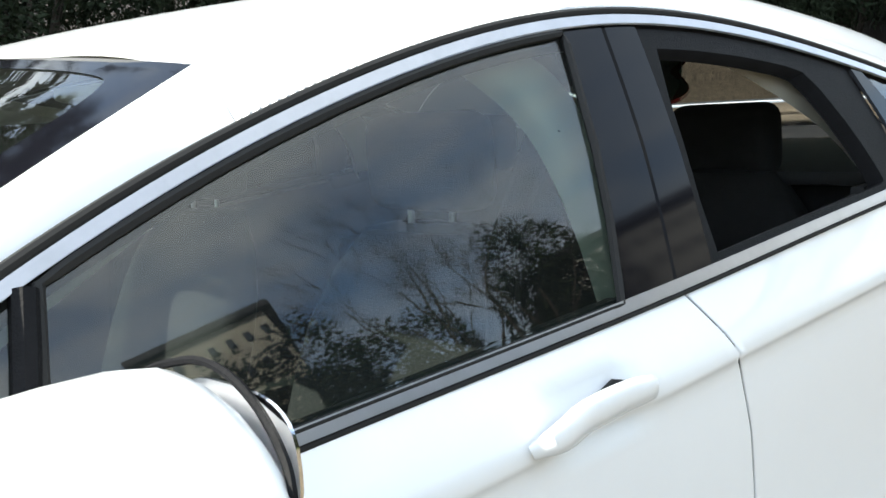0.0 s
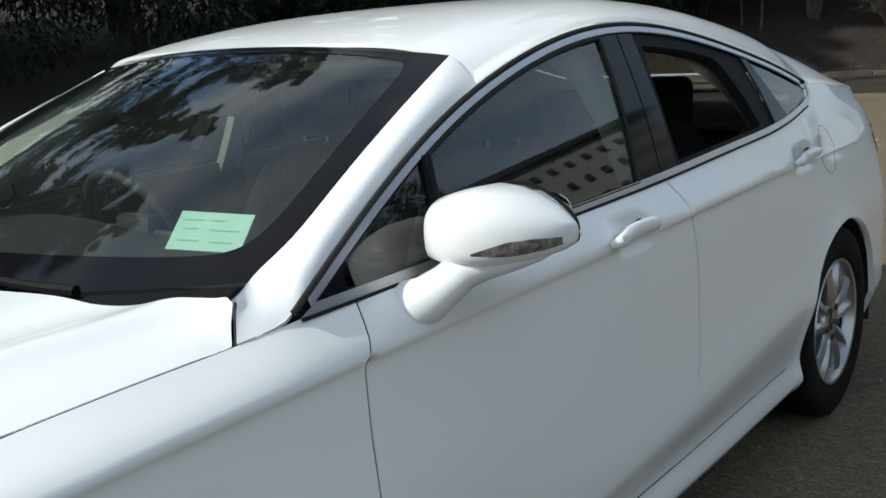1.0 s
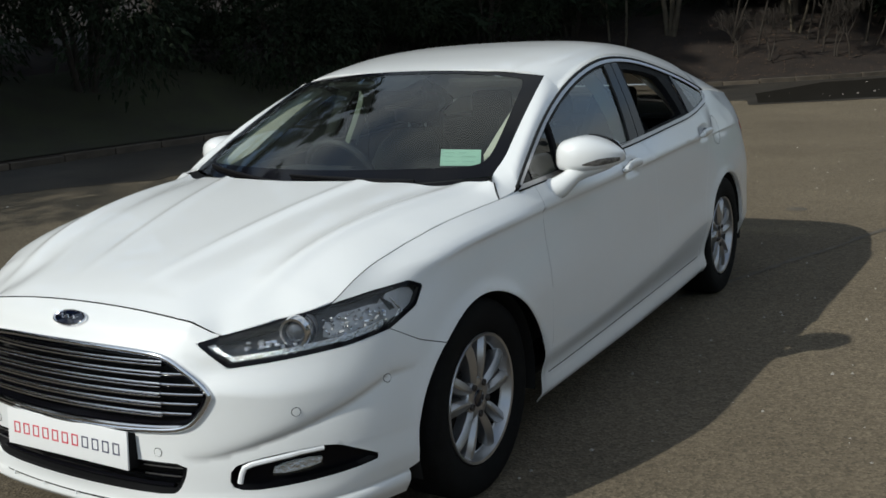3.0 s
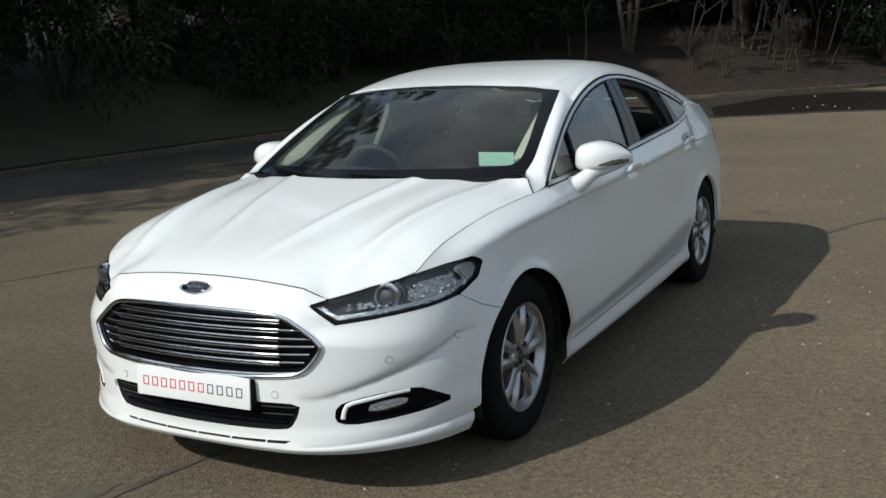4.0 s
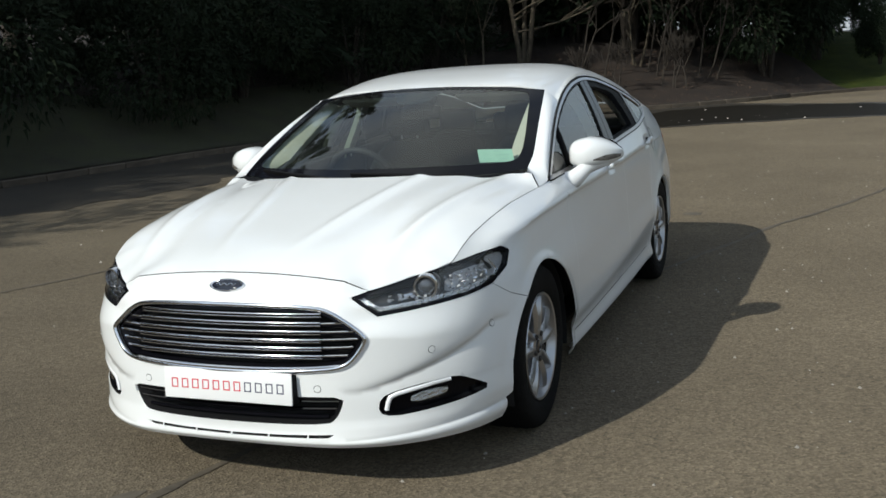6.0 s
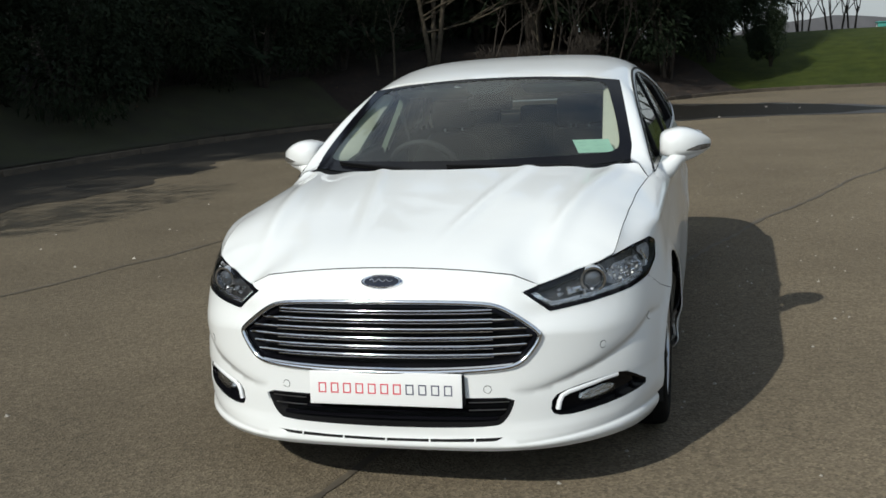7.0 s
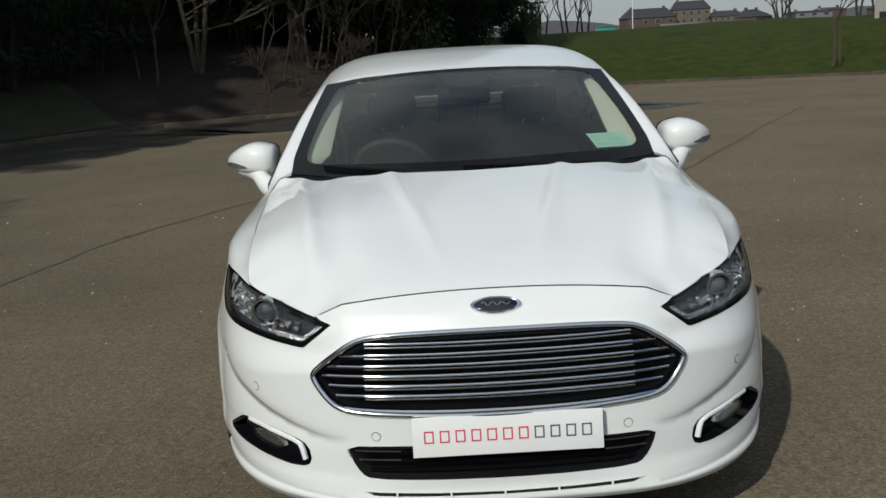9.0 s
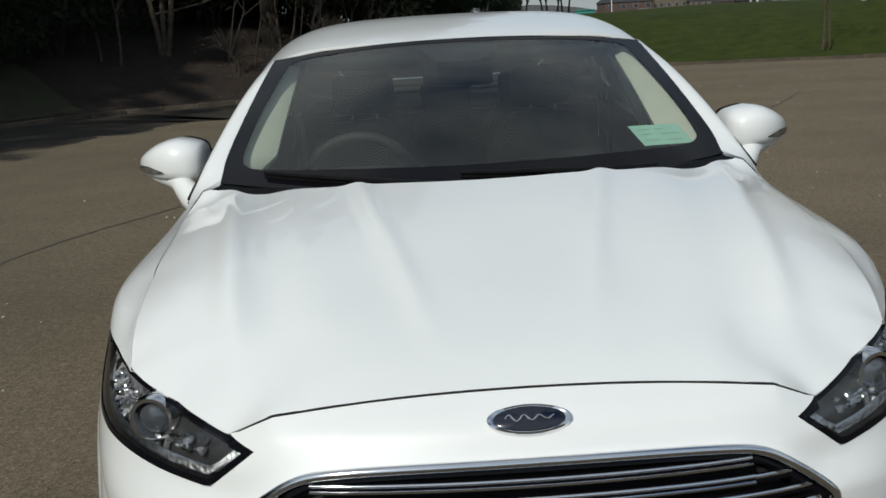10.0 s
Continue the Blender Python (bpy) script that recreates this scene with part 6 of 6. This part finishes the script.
# kerb stones round the rim, each a piece of the kerb
kerb = empty("kerb", "old kerb stones along the rim of the car park", "kerb", kind="structure")
kb = bpy.data.meshes.new("kerb_stone")
b_ = box((.90, .14, .20), (0, 0, .02), .018)
for v in b_.verts:
    v.co += Vector((0, .008 * noise.noise(v.co * 9), .008 * noise.noise(v.co * 7 + Vector((3, 1, 2)))))
b_.to_mesh(kb)
b_.free()
kb.materials.append(KERB)
KS0, KS1 = s_near(-10.7, 2), s_near(16.6, 22)
n = int((KS1 - KS0) / .92)
for i in range(n):
    p, o = edge_place(KS0 + .92 * i)
    p2, _ = edge_place(KS0 + .92 * (i + 1))
    ob = new("kerb_stone", kb)
    ob.parent = kerb
    ang = math.degrees(math.atan2(p2[1] - p[1], p2[0] - p[0]))
    c = (p + p2) / 2
    ob.matrix_basis = pose(c[0], c[1], random.uniform(-.03, .0), random.uniform(-2, 2), 0, ang + random.uniform(-1.5, 1.5))

# loose grit and leaves
def scatter(name, count, place, size, material, label, category, seed=1):
    rnd = random.Random(seed)
    verts, faces = [], []
    for _ in range(count):
        x, y, z = place(rnd)
        r = size * (.5 + rnd.random() ** 2 * 1.6)
        a = rnd.random() * 6.28
        k = len(verts)
        for j in range(4):
            w = a + j * 1.57
            rr = r * (.6 + .6 * rnd.random())
            verts.append((x + rr * math.cos(w), y + rr * math.sin(w), z))
        verts.append((x, y, z + r * .8))
        faces += [(k + j, k + (j + 1) % 4, k + 4) for j in range(4)]
    return tagged(mesh_object(name, verts, faces, material, smooth=False), label, category, kind="stuff")


scatter("grit", 420, lambda r: (r.uniform(-9, 12), r.uniform(-3, 24), .0), .009, GRIT, "pale loose grit scattered on the asphalt", "grit", 3)
scatter("grit", 420, lambda r: (r.uniform(.5, 5), r.uniform(-2, 9), .0), .006, GRIT, "pale loose grit scattered on the asphalt", "grit", 5)
scatter("fallen_leaves", 34, lambda r: (r.uniform(-2.5, 6), 18.2 + abs(r.gauss(0, 1.8)), .011), .017, GRIT, "pale scraps and leaves by the puddle", "leaves", 7)
scatter("fallen_leaves", 2600, lambda r: (lambda p, o, d: (p[0] + o[0] * d, p[1] + o[1] * d, float(np.interp(d, [.12, .6, 1.5, 2.5, 4, 7], [.10, .18, .50, .95, 1.45, 2.0])) + .02))(*edge_place(r.uniform(S_LEAF, S_GRASS)), r.uniform(.15, 5)), .020, BROWNLEAF, "dead brown leaves on the bank", "leaves", 9)


# ---- trees ----
def limb(verts, faces, path, radii, sides=6):
    base = None
    for i, p in enumerate(path):
        d = (path[min(i + 1, len(path) - 1)] - path[max(0, i - 1)]).normalized()
        s = d.orthogonal().normalized()
        u = d.cross(s)
        k = len(verts)
        for j in range(sides):
            w = 2 * math.pi * j / sides
            verts.append(tuple(p + (s * math.cos(w) + u * math.sin(w)) * radii[i]))
        if base is not None:
            faces += [(base + j, base + (j + 1) % sides, k + (j + 1) % sides, k + j) for j in range(sides)]
        base = k


def grow(rnd, verts, faces, start, way, length, radius, depth, tips, spread=.55, lift=.12, sides=6, droop=0.0):
    """A branch that bends, tapers and forks."""
    n = 5 if depth > 1 else 4
    path, radii, d, p = [start.copy()], [radius], way.normalized(), start.copy()
    for i in range(n):
        d = (d + Vector((rnd.uniform(-1, 1), rnd.uniform(-1, 1), rnd.uniform(-.6, .9) * .6 + lift - droop)) * .22).normalized()
        p = p + d * length / n
        path.append(p.copy())
        radii.append(max(.004, radius * (1 - .55 * (i + 1) / n)))
    limb(verts, faces, path, radii, sides if depth > 1 else 4)
    if depth == 0:
        tips.append((path[-1], d))
        return
    for i in range(2 + (rnd.random() < .6) + (depth <= 2)):
        k = rnd.randint(2, n)
        side = Vector((rnd.uniform(-1, 1), rnd.uniform(-1, 1), rnd.uniform(-.4, .8)))
        nd = (d + side * spread * (1.2 if i else .7)).normalized()
        grow(rnd, verts, faces, path[k], nd, length * rnd.uniform(.55, .80), radii[k] * .68, depth - 1, tips, spread, lift, sides, droop)


def bare_tree(at, seed, stems, height, radius, depth=5, lean=None, label="", material=None, name="bare_tree", reach=(), ways=None):
    rnd = random.Random(seed)
    t = empty(name, label or "leafless tree with forked pale trunks on the bank", "tree", "trees", at=at)
    for i in range(stems):
        v, f, tips = [], [], []
        way = Vector((rnd.uniform(-.25, .25), rnd.uniform(-.15, .15), 1)) + (lean or Vector())
        b = Vector((rnd.uniform(-.15, .15) * stems, rnd.uniform(-.1, .1), -.2))
        if ways:  # stems that part from one root
            way, b = Vector(ways[i]), Vector((ways[i][0] * .25, 0, -.3))
        p = b + way.normalized() * height * .35
        limb(v, f, [b, b.lerp(p, .4) + Vector((rnd.uniform(-.06, .06), 0, 0)), p], [radius * 1.25, radius, radius * .8], 10)
        mesh_object("trunk", v, f, material or BARK, t)
        v, f = [], []
        for k in range(3):
            nd = (way.normalized() + Vector((rnd.uniform(-1, 1), rnd.uniform(-.8, .6), rnd.uniform(0, .5))) * .8)
            grow(rnd, v, f, p - way.normalized() * rnd.uniform(0, .25) * height * .35, nd, height * .30, radius * .55, depth - 1, tips)
        for d in reach if i == 0 else ():  # long side boughs
            grow(rnd, v, f, p - way.normalized() * rnd.uniform(.1, .5) * height * .35, d, height * .42, radius * .42, depth - 1, tips, .42, .02)
        mesh_object("crown", v, f, material or BARK, t)
    return t


def leaf_mesh(name, pts, size, seed, material, parent, flat=.5):
    """Many small leaf sprays, each a bent blade."""
    rnd = random.Random(seed)
    verts, faces = [], []
    for p, out in pts:
        d = (out + Vector((rnd.uniform(-1, 1), rnd.uniform(-1, 1), rnd.uniform(-1, .6))) * .8).normalized()
        s = d.orthogonal().normalized()
        s = (Matrix.Rotation(rnd.uniform(0, 6.28), 3, d) @ s)
        r = size * rnd.uniform(.5, 1.3)
        k = len(verts)
        verts += [tuple(p - s * r * flat), tuple(p + d * r * .9 - Vector((0, 0, r * .15))), tuple(p + s * r * flat), tuple(p + d * r * 2.0 - Vector((0, 0, r * .6)))]
        faces += [(k, k + 1, k + 2), (k, k + 3, k + 1), (k + 1, k + 3, k + 2)]
    return mesh_object(name, verts, faces, material, parent, smooth=False)


def conifer(at, height, width, seed, label="dark evergreen tree with drooping boughs", low=.08, count=8000, material=None):
    rnd = random.Random(seed)
    t = empty("conifer_tree", label, "tree", "trees", at=at)
    v, f = [], []
    limb(v, f, [Vector((0, 0, -.2)), Vector((.05, 0, height * .5)), Vector((0, .05, height * .97))], [.28, .17, .03], 8)
    mesh_object("trunk", v, f, DARKBARK, t)
    pts = []
    v, f = [], []
    nb = 60
    for b in range(nb):
        h = low + (1 - low) * (b + rnd.random()) / nb
        L = width * (1 - h) ** .65 * rnd.uniform(.65, 1.15) + .25
        a = rnd.random() * 6.283
        base = Vector((0, 0, h * height))
        d = Vector((math.cos(a), math.sin(a), rnd.uniform(-.15, .25)))
        path = [base + d * L * k / 5 + Vector((0, 0, -.25 * L * (k / 5) ** 2)) for k in range(6)]
        limb(v, f, path, [.05 * (1 - .15 * k) for k in range(6)], 4)
        for k in range(int(count / nb)):
            s = rnd.random() ** .6
            q = path[min(4, int(s * 5))].lerp(path[min(5, int(s * 5) + 1)], (s * 5) % 1)
            w = .30 * L * (1.1 - s * .6)
            pts.append((q + Vector((rnd.uniform(-w, w), rnd.uniform(-w, w), rnd.uniform(-.25, .2))), d))
    tagged(mesh_object("bough_frame", v, f, DARKBARK, t), kind="stuff")
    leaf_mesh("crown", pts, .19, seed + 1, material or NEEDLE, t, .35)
    return t


def shrub(at, rx, ry, height, seed, label="dense evergreen shrub at the edge of the bank", count=14000, material=None, size=.06):
    rnd = random.Random(seed)
    t = empty("evergreen_shrub", label, "shrub", "shrubs", at=at)
    v, f, tips = [], [], []
    for i in range(7):
        a = rnd.random() * 6.28
        d = Vector((math.cos(a) * .6 * rx / 2, math.sin(a) * .6 * ry / 2, height * .55))
        limb(v, f, [Vector((d.x * .15, d.y * .15, -.2)), d * .5, d], [.07, .05, .02], 5)
    mesh_object("stem", v, f, DARKBARK, t)
    lobes = [(Vector((rnd.uniform(-.6, .6) * rx, rnd.uniform(-.6, .6) * ry, height * rnd.uniform(.25, .80))), rnd.uniform(.28, .5)) for _ in range(16)]
    pts = []
    for _ in range(count):
        c, r = rnd.choice(lobes)
        o = Vector((rnd.gauss(0, 1), rnd.gauss(0, 1), rnd.gauss(0, 1))).normalized()
        k = r * rnd.uniform(.65, 1.1)
        p = c + Vector((o.x * rx * k, o.y * ry * k, o.z * height * .55 * k))
        if p.z > -.1:
            pts.append((p, o))
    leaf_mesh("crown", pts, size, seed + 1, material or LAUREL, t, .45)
    return t


def lie(x, y):
    """Height of the bank at a place."""
    s, best = 0, 9e9
    p = np.array([x, y])
    dist = 9e9
    for a, b in zip(EDGE_S, EDGE_S[1:]):
        ab = b - a
        k = np.clip(((p - a) @ ab) / (ab @ ab), 0, 1)
        dist = min(dist, float(np.linalg.norm(p - a - k * ab)))
    return float(np.interp(dist, [0, .6, 1.5, 2.5, 4, 7, 12, 20, 40], [.05, .18, .50, .95, 1.45, 2.0, 2.6, 3.2, 3.5]))


def plant(proto, x, y, turn, scale, dz=-.1):
    m = pose(x, y, lie(x, y) + dz, 0, 0, turn)
    c = copy_thing(proto, m)
    c.scale = (scale, scale, scale)
    return c


rnd = random.Random(21)
con = [conifer((-17.5, 3, lie(-17.5, 3) - .1), 20, 4.0, 11), conifer((-16.5, 12, lie(-16.5, 12) - .1), 18, 3.9, 12), conifer((-13.5, 18, lie(-13.5, 18) - .1), 17, 3.6, 13, low=.04)]
# the last four spots are out of view, added to keep sun off the bank
spots = [(-16, -8.5), (-19.5, -8), (-15.5, -3.5), (-18.5, -3), (-15.2, 1.5), (-20, 4), (-16.6, 7.5), (-19, 8), (-15.5, 15.5), (-18, 17), (-15, 21), (-12.5, 22.5), (-17, 24), (-14, 27), (-10.5, 26.5), (-12, 31), (-9, 31), (-18, 30), (-6, 33), (-3, 35), (-8, 38), (0, 38), (-4, 42), (0.2, 41.5), (-13, 38), (0.2, 45), (.5, 48), (-2, 49), (-7, 46), (-11, 44), (-.5, 52), (-5, 54), (-20, 36), (-16, 44), (-22, 46), (-12, 52), (-18, 54), (-26, 38), (-9, 60), (-2, 60), (-15, 62), (-1.5, 33.5), (-.6, 39.5), (-4.6, 30.5), (-21, -10), (-25, -14), (-21.5, -17), (-19.5, -22)]
for i, (x, y) in enumerate(spots):
    plant(con[i % 3], x, y, rnd.uniform(0, 360), rnd.uniform(.8, 1.12) * (1.1 if x < -20.5 else .55 if y < -6 else .85 if y < 0 else 1))
shr = [shrub((-12.6, 6, lie(-12.6, 6) - .1), 2.2, 2.6, 4.2, 31), shrub((-11.8, 14.5, lie(-11.8, 14.5) - .1), 2.0, 2.4, 3.6, 32)]
# the last four, large and unseen, are added as sun blockers for the bank
for i, (x, y, sc) in enumerate([(-13.2, -6, 1.1), (-13, 1, 1.15), (-12.8, 10, 1.1), (-12.0, 18, 1.0), (-10.6, 21.5, .85), (-13.8, 20.5, 1.3), (-9.4, 24.5, .8), (-11, 28.5, 1.2), (-3.2, 32.5, 1.2), (-4.4, 37, 1.5), (-6.6, 31.5, 1.2), (-2.0, 36, 1.4), (-8, 34, 1.4), (-15, -2, 2.0), (-16, -6.5, 2.1), (-17, -11, 2.1), (-18, 1, 2.0)]):
    plant(shr[i % 2], x, y, rnd.uniform(0, 360), sc)
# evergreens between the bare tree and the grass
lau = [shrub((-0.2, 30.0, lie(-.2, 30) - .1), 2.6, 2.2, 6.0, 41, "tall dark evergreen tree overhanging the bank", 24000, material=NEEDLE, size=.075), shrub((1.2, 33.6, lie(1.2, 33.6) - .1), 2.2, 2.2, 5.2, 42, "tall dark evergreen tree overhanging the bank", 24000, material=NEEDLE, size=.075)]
for i, (x, y, sc) in enumerate([(-2.8, 32, 1.15), (1.0, 35.5, 1.2), (-5.5, 34.5, 1.1), (1.6, 38.5, 1.0), (-1, 38, 1.3), (3.2, 33.2, .42)]):
    plant(lau[i % 2], x, y, rnd.uniform(0, 360), sc)
bare_tree((-6.9, 25.7, lie(-6.9, 25.7) - .05), 5, 3, 8.0, .075, 6, ways=[(-.13, 0, 1), (.17, -.05, 1), (.02, .1, 1)], reach=[Vector((1, -.35, .30)), Vector((1, -.1, .16)), Vector((.9, -.5, .45)), Vector((-.9, -.4, .35)), Vector((.8, .2, .1)), Vector((1, .1, .5))])
bare_tree((-9.2, 26.8, 1.3), 8, 1, 7.0, .07, 6, label="thin leafless tree among the evergreens", material=DARKBARK)
bare_tree((-4.0, 27.5, 1.3), 14, 3, 5.0, .035, 6, label="leafless twiggy bush on the bank", name="bare_bush")
for x, y, k in ((-4.9, 26.0, 71), (-3.1, 27.2, 73), (-1.8, 28.2, 79)):
    bare_tree((x, y, lie(x, y) - .1), k, 3, 5.2, .026, 6, label="leafless twiggy bush on the bank", name="bare_bush", lean=Vector((.35, -.25, 0)), material=DARKBARK)
bare_tree((-8.0, 24.3, .9), 17, 2, 5.0, .035, 6, label="leafless twiggy bush on the bank", name="bare_bush")
bare_tree((-2.6, 26.4, .7), 19, 4, 1.8, .02, 4, label="low tangle of bare twigs on the bank", name="bare_bush", material=DARKBARK)
bare_tree((-4.4, 25.0, .7), 23, 4, 1.6, .02, 4, label="low tangle of bare twigs on the bank", name="bare_bush", material=DARKBARK)
bare_tree((8.5, 58, 1.5), 27, 5, 6.0, .06, 5, label="far leafless thicket behind the grass", name="bare_bush", material=DARKBARK)
bare_tree((6.0, 60, 1.5), 29, 5, 6.0, .06, 5, label="far leafless thicket behind the grass", name="bare_bush", material=DARKBARK)

# ---- distance ----
STONE = mat("sandstone", (0.125, 0.105, 0.078), 0.9, var=0.3, scale=0.8, bump=0.3, bscale=8)
BRICK = mat("brown_brick", (0.09, 0.058, 0.048), 0.9, var=0.25, scale=1.0)
PLASTER = mat("pale_plaster", (0.17, 0.165, 0.165), 0.9, var=0.15, scale=0.6)
SLATE = mat("slate_roof", (0.036, 0.036, 0.042), 0.75, var=0.3, scale=1.5)
PANE = mat("far_window", (0.03, 0.035, 0.045), 0.12, coat=0.5)
TEAL = mat("teal_panel", (0.03, 0.22, 0.19), 0.6, var=0.2, scale=2)
POST = mat("white_post", (0.60, 0.60, 0.60), 0.5)


def house(x, y, w, d, h, roof, wall, turn=0, cols=4, rows=2, label="two-storey stone house with a slate roof"):
    t = empty("house", label, "house", "far houses", at=(x, y, 0))
    t.matrix_basis = pose(x, y, 5.4, 0, 0, turn)
    part("wall", box((w, d, h + 5.4), (0, 0, h / 2 - 2.7)), wall, t)
    bm = bmesh.new()
    a = [bm.verts.new(v) for v in ((-w / 2 - .3, -d / 2 - .3, h), (w / 2 + .3, -d / 2 - .3, h), (w / 2 + .3, d / 2 + .3, h), (-w / 2 - .3, d / 2 + .3, h), (-w / 2 + w * .12, 0, h + roof), (w / 2 - w * .12, 0, h + roof))]
    for f in ((0, 1, 5, 4), (1, 2, 5), (2, 3, 4, 5), (3, 0, 4), (0, 3, 2, 1)):
        bm.faces.new([a[i] for i in f])
    r = part("roof", bm, SLATE, t, smooth=False)
    for cx in (-w * .33, w * .33):
        part("chimney", box((.8, .6, 1.1), (cx, 0, h + roof), .03), wall, r)
    for i in range(cols):
        for j in range(rows):
            xx, zz = -w / 2 + w * (i + .5) / cols, h * (j + .55) / rows
            wd = part("window", box((w / cols * .42, .12, h / rows * .5), (xx, -d / 2 - .02, zz), .01), PLASTER, t)
            part("pane", box((w / cols * .34, .06, h / rows * .42), (xx, -d / 2 - .075, zz)), PANE, wd)
    return t


for x, y, w, h, roof, wall, turn, cols, rows, lab in (
        (64.4, 304, 15, 2.6, 2.8, BRICK, 4, 4, 1, "low brown house with a hipped dark roof"), (77.6, 306, 11, 4.4, 2.6, STONE, -8, 5, 2, ""),
        (86.5, 300, 9, 1.7, 1.7, STONE, -4, 5, 1, "low stone row with a slate roof"), (93.0, 296, 8, 1.0, 2.2, BRICK, 40, 2, 1, "low house with a dark pitched roof"),
        (111, 300, 11, 1.5, .5, PLASTER, 4, 3, 1, "low grey flat building"), (121, 310, 8, 2.0, .8, BRICK, -6, 3, 1, "low brown building among trees"), (139, 306, 12, 1.6, 1.4, STONE, 3, 4, 1, "low stone row with a slate roof")):
    house(x, y, w, 9, h, roof, wall, turn, cols, rows, lab or "two-storey stone house with a slate roof")
pole = tagged(part("flag_pole", lathe([(0, .07), (10, .05), (10.1, 0)], axis="z", steps=10, at=(24.6, 123, 1)), POST), "tall white pole in the distance", "pole")
sh = empty("shelter", "teal panelled shelter in the distance", "shelter", at=(21.3, 123, 1.2))
part("panel", box((2.2, .12, 2.2), (0, 0, 1.1), .02), TEAL, sh)
part("roof", box((2.4, 1.6, .12), (0, .6, 2.25), .03), TEAL, sh)
for dx in (-1, 1):
    part("post", lathe([(0, .05), (2.2, .05)], axis="z", steps=8, at=(dx, 1.2, 0)), POST, sh)
tagged(part("garden_wall", box((11.5, .3, 1.5), (70.8, 290, 5.0), .02), PLASTER), "low pale garden wall before the houses", "wall", kind="structure")

# sapling with its stake on the grass
bare_tree((12.9, 29.7, .55), 33, 1, 4.6, .040, 4, label="young leafless tree with a stake on the grass", name="sapling", ways=[(.02, 0, 1)])
tagged(part("stake", lathe([(0, .03), (1.2, .03), (1.22, 0)], axis="z", steps=8, at=(13.08, 29.65, .35)), BARK), "wooden stake beside the young tree", "stake")
for x, y, s in ((103, 292, 41), (101, 296, 43), (122, 290, 45), (128, 292, 49), (110, 318, 47)):
    bare_tree((x, y, 4), s, 2, 16, .35, 5, label="leafless tree among the far houses", material=DARKBARK)
bm = bmesh.new()
n = 90
rnd2 = random.Random(4)
rowa = []
for i in range(n + 1):
    a = radians(-60 + 120 * i / n)
    r = 420
    h = 9 + 5 * noise.noise(Vector((i * .21, 3, 1))) + 3 * noise.noise(Vector((i * .9, 7, 1)))
    rowa.append((bm.verts.new((r * math.sin(a), r * math.cos(a), -1)), bm.verts.new((r * math.sin(a), r * math.cos(a), h))))
for p0, p1 in zip(rowa, rowa[1:]):
    bm.faces.new((p0[0], p1[0], p1[1], p0[1]))
tagged(part("backdrop", bm, mat("far_woods", (0.10, 0.10, 0.11), 0.95, var=0.3, scale=0.05)), "distant wooded ridge", "backdrop", kind="structure")


# ---- beside the car park, mirrored in the side windows ----
def block(x, y, w, d, h, turn, cols, rows, wall, label):
    t = empty("apartment_block", label, "building", at=(x, y, 0))
    t.matrix_basis = pose(x, y, 0, 0, 0, turn)
    part("wall", box((w, d, h), (0, 0, h / 2)), wall, t)
    part("roof", box((w + 1.0, d + 1.0, .5), (0, 0, h + .25), .05), SLATE, t)
    for i in range(cols):
        for j in range(rows):
            xx, zz = -w / 2 + w * (i + .5) / cols, 1.0 + (h - 1.4) * (j + .5) / rows
            wd = part("window", box((w / cols * .36, .16, (h - 1.4) / rows * .36), (xx, -d / 2 - .03, zz)), SLATE, t, smooth=False)
            part("pane", box((w / cols * .30, .08, (h - 1.4) / rows * .30), (xx, -d / 2 - .10, zz)), PANE, wd, smooth=False)
    return t


block(25.7, 36.7, 12, 10, 15.5, -58, 13, 9, mat("white_plaster", (0.38, 0.37, 0.35), 0.9, var=0.12, scale=0.4), "long pale apartment block with rows of small windows")
block(36.5, 20.5, 5.6, 8, 22.4, -60, 7, 10, mat("cream_plaster", (0.40, 0.37, 0.30), 0.9, var=0.1, scale=0.5), "cream block with a flat dark roof")
bare_tree((18.3, 17.8, 0), 51, 2, 19, .16, 6, label="large leafless tree beside the car park", material=DARKBARK)
hedge = shrub((18.6, 20.9, 0), 2.5, 2.5, 14.6, 61, "tall dark evergreens beside the car park", 20000, size=.13)
for i, (x, y, sc) in enumerate([(20.0, 16.0, .82), (21.8, 13.6, .95), (23.5, 11.0, .84), (22.5, 19, .8), (24.5, 6, .6), (25.5, 0, .6), (26, -8, .7)]):
    c = copy_thing(hedge, pose(x, y, 0, 0, 0, 50 * i))
    c.scale = (sc * (1.25 if i < 3 else 1), sc * (1.25 if i < 3 else 1), sc)
